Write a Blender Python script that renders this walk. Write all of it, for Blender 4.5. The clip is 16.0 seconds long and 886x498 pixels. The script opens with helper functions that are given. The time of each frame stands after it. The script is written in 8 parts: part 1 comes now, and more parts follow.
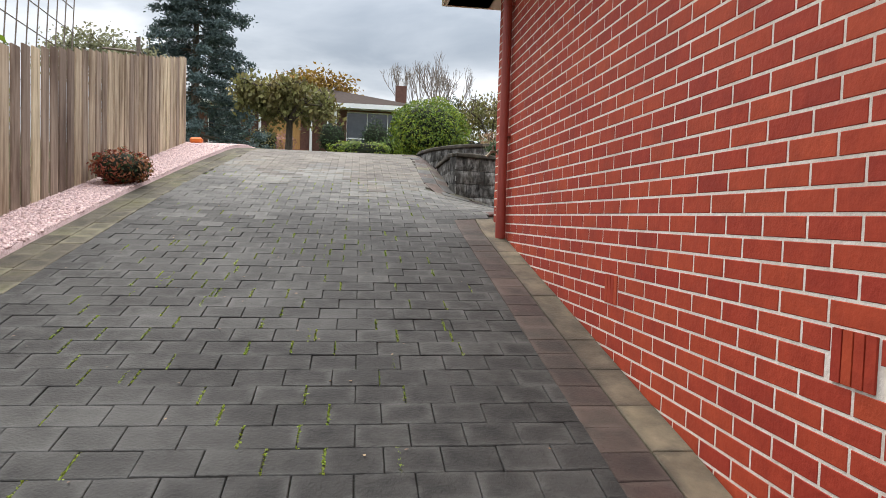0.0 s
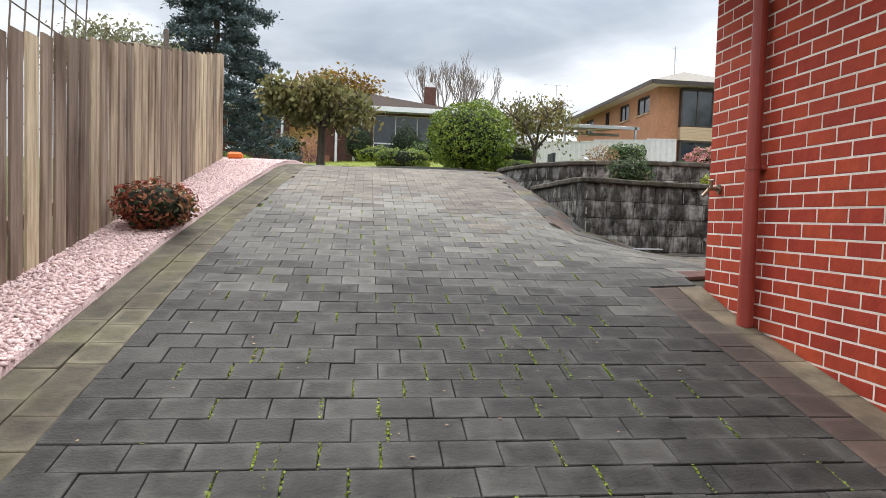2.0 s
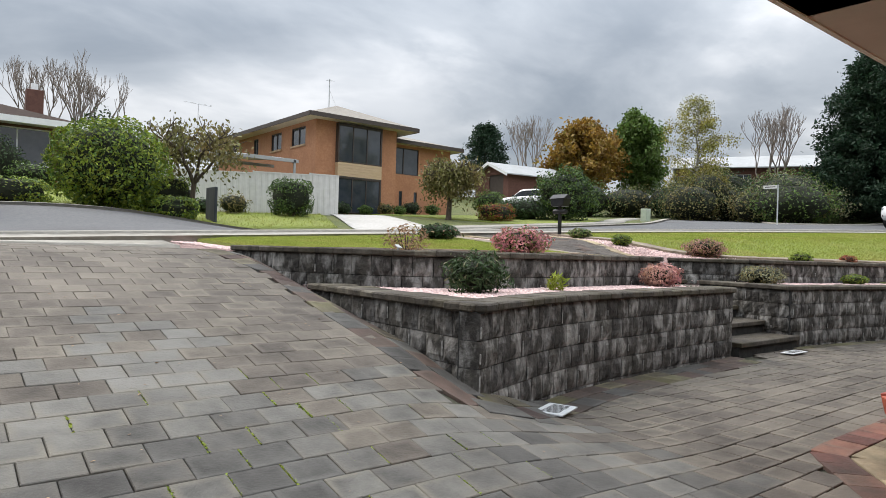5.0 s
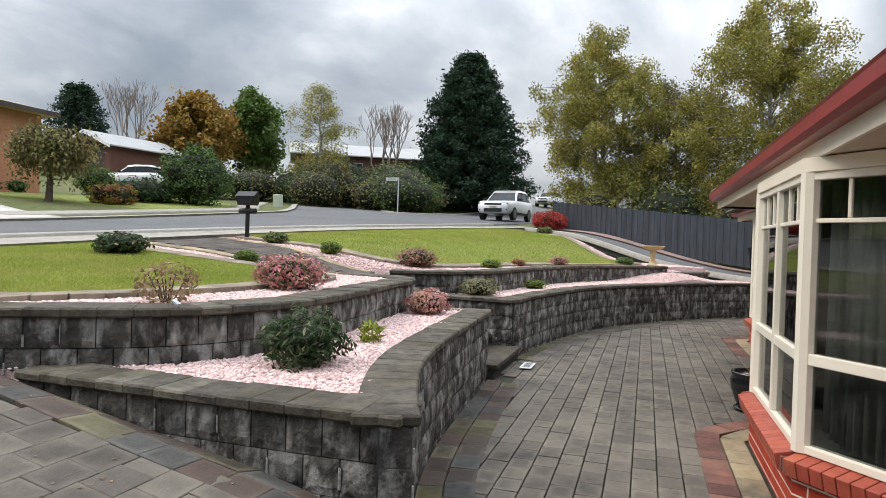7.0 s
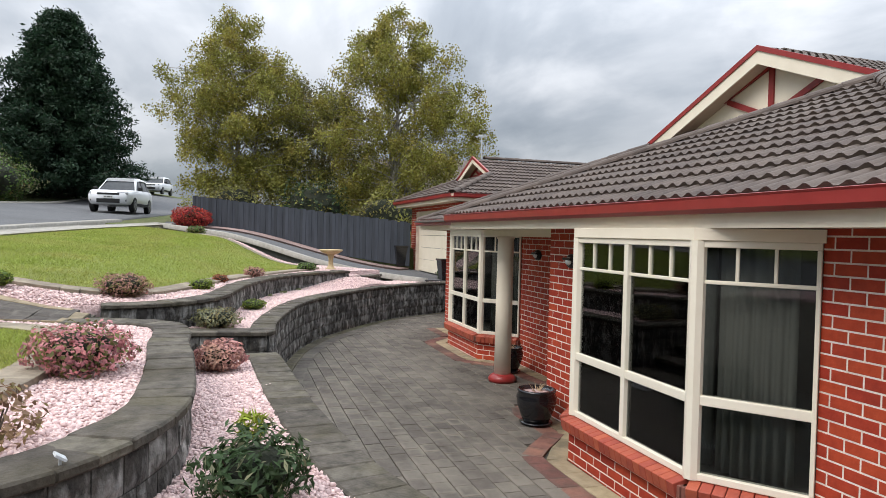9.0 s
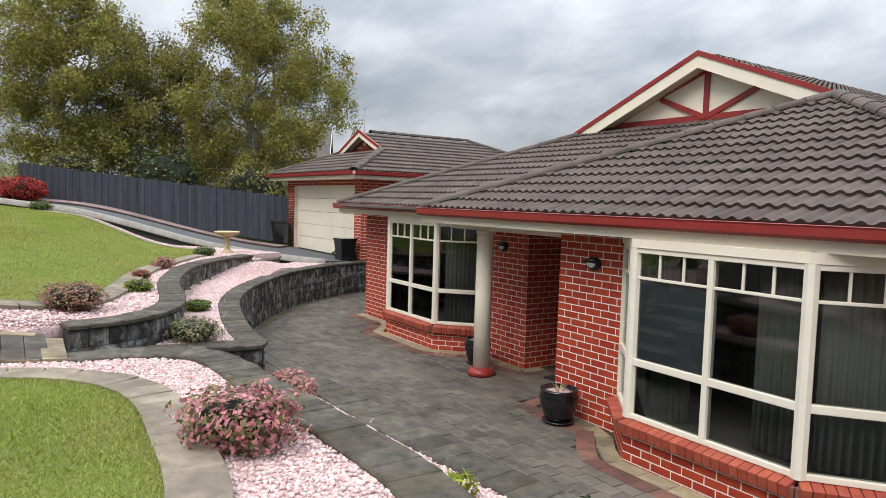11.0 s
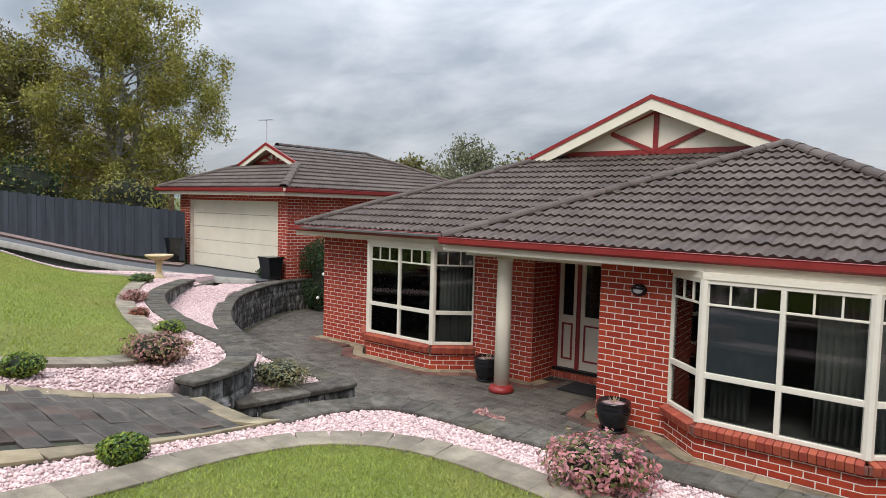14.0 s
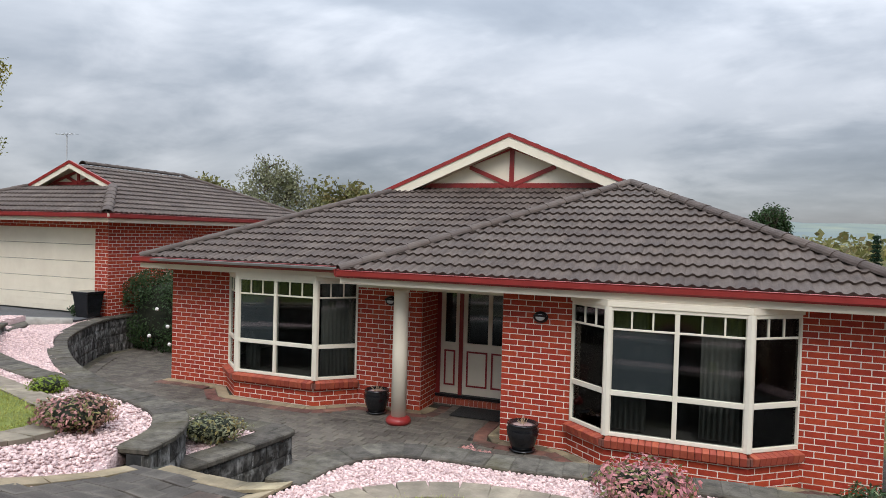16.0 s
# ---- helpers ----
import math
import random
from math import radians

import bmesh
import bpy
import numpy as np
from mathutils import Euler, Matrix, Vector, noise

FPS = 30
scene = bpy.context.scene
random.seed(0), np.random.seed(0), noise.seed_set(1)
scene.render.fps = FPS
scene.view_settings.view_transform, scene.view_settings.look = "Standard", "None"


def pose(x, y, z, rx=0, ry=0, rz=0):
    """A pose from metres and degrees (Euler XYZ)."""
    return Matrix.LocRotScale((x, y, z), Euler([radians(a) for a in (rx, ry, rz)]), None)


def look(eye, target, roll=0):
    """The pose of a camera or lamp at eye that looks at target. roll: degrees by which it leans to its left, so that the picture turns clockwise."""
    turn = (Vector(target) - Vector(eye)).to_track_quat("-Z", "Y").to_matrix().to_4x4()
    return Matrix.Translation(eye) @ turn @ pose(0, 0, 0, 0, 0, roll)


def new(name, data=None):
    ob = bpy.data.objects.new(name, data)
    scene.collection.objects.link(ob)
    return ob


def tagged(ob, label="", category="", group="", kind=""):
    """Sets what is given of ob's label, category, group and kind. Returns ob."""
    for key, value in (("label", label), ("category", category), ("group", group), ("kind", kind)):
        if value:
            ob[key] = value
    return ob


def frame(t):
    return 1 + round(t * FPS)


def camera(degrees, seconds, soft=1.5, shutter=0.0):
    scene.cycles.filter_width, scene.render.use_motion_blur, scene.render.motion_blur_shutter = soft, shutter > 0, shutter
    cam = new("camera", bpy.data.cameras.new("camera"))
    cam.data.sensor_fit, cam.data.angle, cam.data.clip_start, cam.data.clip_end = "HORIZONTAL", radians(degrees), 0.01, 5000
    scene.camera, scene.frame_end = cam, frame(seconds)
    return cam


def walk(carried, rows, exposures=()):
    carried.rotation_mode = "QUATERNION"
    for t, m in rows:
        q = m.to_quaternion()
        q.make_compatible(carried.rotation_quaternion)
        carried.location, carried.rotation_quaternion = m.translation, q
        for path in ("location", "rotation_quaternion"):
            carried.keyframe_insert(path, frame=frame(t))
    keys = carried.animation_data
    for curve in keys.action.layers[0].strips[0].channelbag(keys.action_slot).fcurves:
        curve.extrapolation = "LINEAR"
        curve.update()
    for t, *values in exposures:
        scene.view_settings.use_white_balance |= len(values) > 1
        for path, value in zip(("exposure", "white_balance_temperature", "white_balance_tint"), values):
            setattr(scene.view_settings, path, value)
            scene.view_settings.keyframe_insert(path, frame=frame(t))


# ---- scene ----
cam = camera(67.8, 16.0, soft=0.75)
METRES, EYE, TILT, LEAN, TURN = 19.1, 1.79, 0.0, 0.0, -7.5
ROWS = [
    (0.0, 0.0, 0.0, 0.0, 0.08, -2.7, -1.79),
    (0.5, -0.0202, 0.0262, 0.0061, 3.24, -2.89, -1.8),
    (1.0, -0.0375, 0.0572, 0.0101, 3.65, -3.0, -1.77),
    (1.5, -0.0552, 0.0887, 0.0169, 3.31, -3.12, -1.83),
    (2.0, -0.0692, 0.1202, 0.0233, 0.8, -2.67, -1.78),
    (2.5, -0.0826, 0.1535, 0.0303, -2.86, -1.67, -1.8),
    (3.0, -0.0937, 0.1848, 0.0373, -7.64, -0.35, -1.82),
    (5.5, -0.1323, 0.3405, 0.075, -40.18, -0.23, -1.71),
    (6.0, -0.1371, 0.3697, 0.0806, -50.2, -0.55, -1.75),
    (6.5, -0.1408, 0.3986, 0.0872, -58.75, -0.83, -1.73),
    (7.0, -0.1394, 0.4286, 0.0941, -65.33, -0.82, -1.79),
    (7.5, -0.1386, 0.4588, 0.1011, -71.85, -0.51, -1.68),
    (8.0, -0.1331, 0.4887, 0.1077, -80.26, -0.42, -1.55),
    (8.5, -0.13, 0.5189, 0.1136, -91.44, -0.55, -1.53),
    (11.0, -0.0702, 0.6669, 0.1408, -115.91, -4.1, -1.67),
    (11.5, -0.0536, 0.6959, 0.1461, -120.66, -4.09, -1.61),
    (12.0, -0.0396, 0.7238, 0.1501, -122.3, -4.04, -1.59),
    (12.5, -0.0284, 0.75, 0.1533, -122.83, -3.75, -1.72),
    (13.0, -0.0175, 0.776, 0.1571, -125.49, -2.82, -1.57),
    (13.5, -0.0093, 0.8031, 0.1591, -128.97, -2.88, -1.56),
    (14.0, 0.0035, 0.8235, 0.161, -132.22, -3.68, -1.5),
    (14.5, 0.0215, 0.844, 0.1644, -136.57, -3.51, -1.54),
    (15.0, 0.0378, 0.861, 0.1661, -141.4, -2.52, -1.54),
    (15.5, 0.058, 0.8737, 0.1672, -146.23, -1.93, -1.53),
    (16.0, 0.0808, 0.8876, 0.1681, -151.53, -1.38, -1.55),
]
EXPOSURES = [(t, e, k, 15) for t, e, k in ((0.0, 0.74, 6900), (1.5, 0.78, 6900), (3.0, 0.66, 6900), (5.5, 0.38, 6850), (7.0, 0.38, 6800), (8.5, 0.36, 6700), (11.0, 0.3, 6650), (12.5, 0.28, 6550), (16.0, 0.17, 6450))]
walk(cam, [(t, pose(0, 0, EYE, TILT, LEAN, TURN) @ pose(METRES * x, METRES * y, METRES * z, 90 + pitch, roll, yaw)) for t, x, y, z, yaw, pitch, roll in ROWS], EXPOSURES)

# ---------------------------------------------------------------- light
SUN_EL, SUN_AZ = 48.0, 205.0
world = bpy.data.worlds.new("overcast_sky")
scene.world = world
world.use_nodes = True


def build_sky():
    nt = world.node_tree
    nt.nodes.clear()
    N, L = nt.nodes.new, nt.links.new
    out, bg = N("ShaderNodeOutputWorld"), N("ShaderNodeBackground")
    sky = N("ShaderNodeTexSky")
    sky.sky_type, sky.sun_disc = "NISHITA", False
    sky.sun_elevation, sky.sun_rotation = radians(SUN_EL), radians(SUN_AZ)
    co = N("ShaderNodeTexCoord")
    sep = N("ShaderNodeSeparateXYZ")
    L(co.outputs["Generated"], sep.inputs[0])

    def m(op, a, b, clamp=False):
        n = N("ShaderNodeMath")
        n.operation, n.use_clamp = op, clamp
        for i, v in enumerate((a, b)):
            if isinstance(v, (int, float)):
                n.inputs[i].default_value = v
            else:
                L(v, n.inputs[i])
        return n.outputs[0]

    up = m("MAXIMUM", sep.outputs[2], 0.0)
    flat = m("ADD", up, 0.30)
    comb = N("ShaderNodeCombineXYZ")
    L(m("DIVIDE", sep.outputs[0], flat), comb.inputs[0])
    L(m("DIVIDE", sep.outputs[1], flat), comb.inputs[1])
    comb.inputs[2].default_value = 3.7

    def clouds(scale, detail, lo, hi, shift):
        mp = N("ShaderNodeMapping")
        mp.inputs["Scale"].default_value = (scale * 1.35, scale * 1.75, 1)
        mp.inputs["Location"].default_value = shift
        mp.inputs["Rotation"].default_value = (0, 0, radians(25))
        L(comb.outputs[0], mp.inputs[0])
        n = N("ShaderNodeTexNoise")
        n.inputs["Scale"].default_value, n.inputs["Detail"].default_value, n.inputs["Roughness"].default_value = 1.0, detail, 0.52
        n.inputs["Distortion"].default_value = 0.35
        L(mp.outputs[0], n.inputs["Vector"])
        r = N("ShaderNodeMapRange")
        r.inputs[1].default_value, r.inputs[2].default_value = lo, hi
        r.interpolation_type = "SMOOTHSTEP"
        L(n.outputs[0], r.inputs[0])
        return r.outputs[0]

    big, small = clouds(0.55, 7, 0.37, 0.65, (2.3, 0.4, 0)), clouds(1.9, 8, 0.38, 0.72, (7.1, 3.0, 0))
    mixf = m("ADD", m("MULTIPLY", big, 0.72), m("MULTIPLY", small, 0.28), True)
    ramp = N("ShaderNodeValToRGB")
    e = ramp.color_ramp.elements
    e[0].position, e[0].color = 0.0, (0.24, 0.29, 0.34, 1)
    e[1].position, e[1].color = 1.0, (0.81, 0.87, 0.905, 1)
    k = e.new(0.45)
    k.color = (0.415, 0.475, 0.525, 1)
    L(mixf, ramp.inputs[0])
    # overcast skies are brighter overhead
    gain = m("ADD", 0.56, m("MULTIPLY", m("POWER", up, 1.8), 4.7))
    sc = N("ShaderNodeVectorMath")
    sc.operation = "SCALE"
    L(ramp.outputs[0], sc.inputs[0])
    L(gain, sc.inputs["Scale"])
    sc2 = N("ShaderNodeVectorMath")
    sc2.operation = "SCALE"
    L(sky.outputs[0], sc2.inputs[0])
    sc2.inputs["Scale"].default_value = 0.012
    ad = N("ShaderNodeVectorMath")
    L(sc.outputs[0], ad.inputs[0])
    L(sc2.outputs[0], ad.inputs[1])
    L(ad.outputs[0], bg.inputs[0])
    bg.inputs[1].default_value = 1.0
    L(bg.outputs[0], out.inputs[0])


build_sky()
sun = bpy.data.lights.new("sun", "SUN")
sun.energy, sun.angle, sun.color = 1.5, radians(30), (1.0, 0.94, 0.85)
sun_ob = new("sun", sun)
# the sun stands high over the street, behind cloud
sun_ob.matrix_world = look((0, 0, 60), (9, -19, 36))

# ---------------------------------------------------------------- materials


def surf(name, c1, c2, scale=8.0, rough=0.8, bump=0.15, bscale=None, stain=None, stain_scale=0.7, stain_amt=0.5, rnd=0.0, obj=False, metal=0.0, spec=0.4, c3=None, stretch=(1, 1, 1), bdist=0.01, strans=None, leaf=0.0, wear=None):
    """A surface: grain between two or three colours, stains at a larger scale, variation piece by piece, fine relief."""
    mt = bpy.data.materials.new(name)
    mt.use_nodes = True
    nt = mt.node_tree
    nt.nodes.clear()
    N, L = nt.nodes.new, nt.links.new
    out, b = N("ShaderNodeOutputMaterial"), N("ShaderNodeBsdfPrincipled")
    L(b.outputs[0], out.inputs[0])
    geo = N("ShaderNodeNewGeometry")
    mp = N("ShaderNodeMapping")
    mp.inputs["Scale"].default_value = stretch
    L(geo.outputs["Position"], mp.inputs[0])
    n = N("ShaderNodeTexNoise")
    n.inputs["Scale"].default_value, n.inputs["Detail"].default_value, n.inputs["Roughness"].default_value = scale, 7, 0.62
    L(mp.outputs[0], n.inputs["Vector"])
    r = N("ShaderNodeValToRGB")
    e = r.color_ramp.elements
    e[0].position, e[0].color = 0.32, (*c1, 1)
    e[1].position, e[1].color = 0.68, (*c2, 1)
    if c3:
        e.new(0.8).color = (*c3, 1)
    L(n.outputs[0], r.inputs[0])
    col = r.outputs[0]
    if stain:
        s = N("ShaderNodeTexNoise")
        s.inputs["Scale"].default_value, s.inputs["Detail"].default_value, s.inputs["Roughness"].default_value = stain_scale, 5, 0.6
        mp2 = N("ShaderNodeMapping")
        mp2.inputs["Scale"].default_value = strans or (1, 1, 1)
        L(geo.outputs["Position"], mp2.inputs[0])
        L(mp2.outputs[0], s.inputs["Vector"])
        mr = N("ShaderNodeMapRange")
        mr.inputs[1].default_value, mr.inputs[2].default_value, mr.inputs[4].default_value = 0.46, 0.68, stain_amt
        L(s.outputs[0], mr.inputs[0])
        mx = N("ShaderNodeMix")
        mx.data_type = "RGBA"
        L(mr.outputs[0], mx.inputs[0])
        L(col, mx.inputs[6])
        mx.inputs[7].default_value = (*stain, 1)
        col = mx.outputs[2]
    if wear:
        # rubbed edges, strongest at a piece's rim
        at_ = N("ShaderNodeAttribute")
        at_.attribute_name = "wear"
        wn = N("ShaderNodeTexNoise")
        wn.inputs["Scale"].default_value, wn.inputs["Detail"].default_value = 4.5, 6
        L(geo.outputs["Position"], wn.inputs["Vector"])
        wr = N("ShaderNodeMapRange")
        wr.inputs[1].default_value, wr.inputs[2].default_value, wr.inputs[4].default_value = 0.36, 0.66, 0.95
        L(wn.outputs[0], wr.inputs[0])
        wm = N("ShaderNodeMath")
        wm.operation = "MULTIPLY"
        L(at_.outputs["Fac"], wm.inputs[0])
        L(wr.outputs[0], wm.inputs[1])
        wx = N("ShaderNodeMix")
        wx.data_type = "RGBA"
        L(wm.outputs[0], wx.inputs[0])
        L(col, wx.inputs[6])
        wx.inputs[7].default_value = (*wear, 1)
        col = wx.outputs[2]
    if rnd:
        if obj:
            oi = N("ShaderNodeObjectInfo")
            v = oi.outputs["Random"]
        else:
            v = geo.outputs["Random Per Island"]
        mr = N("ShaderNodeMapRange")
        mr.inputs[3].default_value, mr.inputs[4].default_value = 1 - rnd, 1 + rnd
        L(v, mr.inputs[0])
        hs = N("ShaderNodeHueSaturation")
        L(mr.outputs[0], hs.inputs["Value"])
        L(col, hs.inputs["Color"])
        mh = N("ShaderNodeMapRange")
        mh.inputs[3].default_value, mh.inputs[4].default_value = 0.5 - rnd * 0.03, 0.5 + rnd * 0.03
        L(v, mh.inputs[0])
        L(mh.outputs[0], hs.inputs["Hue"])
        col = hs.outputs[0]
    L(col, b.inputs["Base Color"])
    b.inputs["Roughness"].default_value, b.inputs["Metallic"].default_value = rough, metal
    b.inputs["Specular IOR Level"].default_value = spec
    if leaf:
        tr = N("ShaderNodeBsdfTranslucent")
        L(col, tr.inputs[0])
        ms = N("ShaderNodeMixShader")
        ms.inputs[0].default_value = leaf
        L(b.outputs[0], ms.inputs[1])
        L(tr.outputs[0], ms.inputs[2])
        L(ms.outputs[0], out.inputs[0])
    if bump:
        bn = N("ShaderNodeTexNoise")
        bn.inputs["Scale"].default_value, bn.inputs["Detail"].default_value = bscale or scale * 4, 6
        L(mp.outputs[0], bn.inputs["Vector"])
        bp = N("ShaderNodeBump")
        bp.inputs["Strength"].default_value, bp.inputs["Distance"].default_value = bump, bdist
        L(bn.outputs[0], bp.inputs["Height"])
        L(bp.outputs[0], b.inputs["Normal"])
    return mt


def glass_mat(name, tint=(0.9, 0.95, 0.95), gain=1.0):
    mt = bpy.data.materials.new(name)
    mt.use_nodes = True
    nt = mt.node_tree
    nt.nodes.clear()
    N, L = nt.nodes.new, nt.links.new
    out, tr, gl, ms, fr = N("ShaderNodeOutputMaterial"), N("ShaderNodeBsdfTransparent"), N("ShaderNodeBsdfGlossy"), N("ShaderNodeMixShader"), N("ShaderNodeFresnel")
    fr.inputs[0].default_value = 1.5 * gain
    tr.inputs[0].default_value = (*tint, 1)
    gl.inputs["Roughness"].default_value = 0.01
    L(fr.outputs[0], ms.inputs[0])
    L(tr.outputs[0], ms.inputs[1])
    L(gl.outputs[0], ms.inputs[2])
    L(ms.outputs[0], out.inputs[0])
    return mt


M_BRICK = surf("red_brick", (0.32, 0.036, 0.015), (0.42, 0.054, 0.023), 14, 0.75, 0.25, 60, stain=(0.24, 0.033, 0.017), stain_scale=3, stain_amt=0.45, rnd=0.12, spec=0.3)
M_BRICK_OB = surf("red_brick_single", (0.32, 0.036, 0.015), (0.42, 0.054, 0.023), 14, 0.75, 0.25, 60, stain=(0.24, 0.033, 0.017), stain_scale=3, stain_amt=0.45, rnd=0.12, obj=True, spec=0.3)
M_SILL = surf("sill_brick", (0.31, 0.06, 0.035), (0.42, 0.09, 0.05), 9, 0.55, 0.15, 50, stain=(0.22, 0.05, 0.035), stain_scale=4, stain_amt=0.5, rnd=0.14, obj=True)
M_MORTAR = surf("pale_mortar", (0.66, 0.58, 0.50), (0.82, 0.74, 0.66), 25, 0.95, 0.4, 90, stain=(0.45, 0.36, 0.30), stain_scale=2, stain_amt=0.5)
M_REDMORTAR = surf("red_tinted_mortar", (0.16, 0.06, 0.045), (0.24, 0.095, 0.07), 25, 0.95, 0.4, 90)
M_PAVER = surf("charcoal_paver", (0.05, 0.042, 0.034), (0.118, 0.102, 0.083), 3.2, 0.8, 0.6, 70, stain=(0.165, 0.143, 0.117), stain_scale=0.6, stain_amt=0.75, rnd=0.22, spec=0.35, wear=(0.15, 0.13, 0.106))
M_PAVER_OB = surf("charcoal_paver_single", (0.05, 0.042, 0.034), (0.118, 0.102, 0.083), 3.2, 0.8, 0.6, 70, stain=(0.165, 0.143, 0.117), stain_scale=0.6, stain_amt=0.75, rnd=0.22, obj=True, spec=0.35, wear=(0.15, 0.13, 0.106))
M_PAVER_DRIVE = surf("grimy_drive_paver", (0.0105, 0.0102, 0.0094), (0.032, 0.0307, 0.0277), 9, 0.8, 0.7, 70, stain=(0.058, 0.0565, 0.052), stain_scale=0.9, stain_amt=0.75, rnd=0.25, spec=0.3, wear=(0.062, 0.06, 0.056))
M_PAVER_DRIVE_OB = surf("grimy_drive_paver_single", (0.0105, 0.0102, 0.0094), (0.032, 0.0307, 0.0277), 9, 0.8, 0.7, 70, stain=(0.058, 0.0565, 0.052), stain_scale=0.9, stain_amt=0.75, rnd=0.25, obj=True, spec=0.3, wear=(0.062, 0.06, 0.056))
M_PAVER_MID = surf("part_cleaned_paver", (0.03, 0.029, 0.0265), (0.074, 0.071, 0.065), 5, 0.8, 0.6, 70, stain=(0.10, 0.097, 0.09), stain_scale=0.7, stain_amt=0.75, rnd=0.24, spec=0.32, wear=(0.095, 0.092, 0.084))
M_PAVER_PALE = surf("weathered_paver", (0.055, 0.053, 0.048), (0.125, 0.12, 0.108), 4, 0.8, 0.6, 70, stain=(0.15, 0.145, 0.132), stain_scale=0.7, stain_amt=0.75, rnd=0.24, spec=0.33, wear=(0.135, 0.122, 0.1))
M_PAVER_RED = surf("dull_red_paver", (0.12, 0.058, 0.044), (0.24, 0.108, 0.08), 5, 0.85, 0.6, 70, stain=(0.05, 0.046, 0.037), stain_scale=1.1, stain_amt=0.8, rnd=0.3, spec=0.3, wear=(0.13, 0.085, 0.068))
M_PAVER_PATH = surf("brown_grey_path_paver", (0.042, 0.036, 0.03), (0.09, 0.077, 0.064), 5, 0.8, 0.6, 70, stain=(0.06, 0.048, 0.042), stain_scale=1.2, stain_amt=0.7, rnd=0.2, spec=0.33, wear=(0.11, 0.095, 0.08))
M_PAVER_DULL = surf("grimy_red_paver", (0.045, 0.032, 0.027), (0.085, 0.055, 0.045), 5, 0.85, 0.6, 70, stain=(0.04, 0.037, 0.031), stain_scale=1.1, stain_amt=0.8, rnd=0.3, spec=0.3, wear=(0.1, 0.075, 0.062))
M_PAVER_TANG = surf("grimy_sandstone_paver", (0.12, 0.095, 0.062), (0.22, 0.178, 0.12), 5, 0.85, 0.6, 60, stain=(0.045, 0.038, 0.028), stain_scale=2.2, stain_amt=0.85, rnd=0.25, wear=(0.07, 0.06, 0.043))
M_PAVER_TAN = surf("sandstone_paver", (0.25, 0.195, 0.115), (0.37, 0.30, 0.19), 5, 0.85, 0.5, 60, stain=(0.075, 0.066, 0.045), stain_scale=1.8, stain_amt=0.8, rnd=0.2)
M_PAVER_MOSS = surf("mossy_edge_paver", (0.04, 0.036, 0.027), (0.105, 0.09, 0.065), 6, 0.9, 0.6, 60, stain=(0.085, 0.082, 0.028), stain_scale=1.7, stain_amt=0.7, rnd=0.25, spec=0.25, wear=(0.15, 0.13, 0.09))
M_EDGE = surf("lawn_edge_paver", (0.15, 0.122, 0.088), (0.3, 0.25, 0.187), 6, 0.9, 0.5, 60, stain=(0.13, 0.115, 0.085), stain_scale=1.6, stain_amt=0.65, rnd=0.16)
M_JOINT = surf("dark_joint_sand", (0.022, 0.02, 0.0165), (0.048, 0.044, 0.035), 20, 0.95, 0.5, 90, stain=(0.05, 0.06, 0.02), stain_scale=2.2, stain_amt=0.5)
M_BLOCK = surf("dark_split_block", (0.015, 0.0135, 0.0115), (0.075, 0.069, 0.06), 11, 0.9, 0.9, 40, stain=(0.36, 0.35, 0.33), stain_scale=9, stain_amt=0.75, strans=(1, 1, 0.45), rnd=0.35, obj=True, bdist=0.015)
M_CAP = surf("weathered_cap", (0.034, 0.029, 0.022), (0.115, 0.1, 0.08), 9, 0.9, 0.8, 50, stain=(0.05, 0.042, 0.018), stain_scale=2.2, stain_amt=0.65, rnd=0.3, obj=True)
# near-black backing: shade in the gaps between blocks, put into colour
M_DARKBACKING = surf("wall_core", (0.015, 0.015, 0.014), (0.04, 0.04, 0.038), 10, 0.95, 0.3)
M_LIME = surf("lime_streak", (0.13, 0.125, 0.115), (0.40, 0.39, 0.37), 45, 0.95, 0.3)
M_GRAVEL_BASE = surf("pink_gravel_bed", (0.33, 0.215, 0.20), (0.60, 0.44, 0.42), 45, 0.9, 0.8, 60, bdist=0.02)
M_STONE = surf("pink_pebble", (0.47, 0.315, 0.295), (0.70, 0.54, 0.515), 30, 0.8, 0.2, 90, rnd=0.26)
M_LAWN = surf("lawn_soil", (0.15, 0.19, 0.036), (0.23, 0.27, 0.06), 30, 0.95, 0.9, 160, stain=(0.16, 0.15, 0.05), stain_scale=0.5, stain_amt=0.5, bdist=0.02)
M_BLADE = surf("grass_blade", (0.235, 0.29, 0.05), (0.36, 0.40, 0.095), 1.2, 0.75, 0, stain=(0.35, 0.29, 0.10), stain_scale=0.6, stain_amt=0.6, rnd=0.3, leaf=0.3, spec=0.2)
M_GROUND = surf("rough_grass_ground", (0.055, 0.075, 0.022), (0.115, 0.13, 0.04), 3, 0.95, 0.6, 40, stain=(0.15, 0.125, 0.06), stain_scale=0.25, stain_amt=0.5, bdist=0.05)
M_ROAD = surf("worn_asphalt", (0.082, 0.084, 0.088), (0.125, 0.127, 0.13), 12, 0.85, 0.5, 120, stain=(0.07, 0.07, 0.072), stain_scale=0.35, stain_amt=0.6)
M_CONC_NEW = surf("new_concrete", (0.36, 0.345, 0.32), (0.46, 0.445, 0.42), 8, 0.9, 0.2, 60, stain=(0.32, 0.305, 0.28), stain_scale=0.6, stain_amt=0.5)
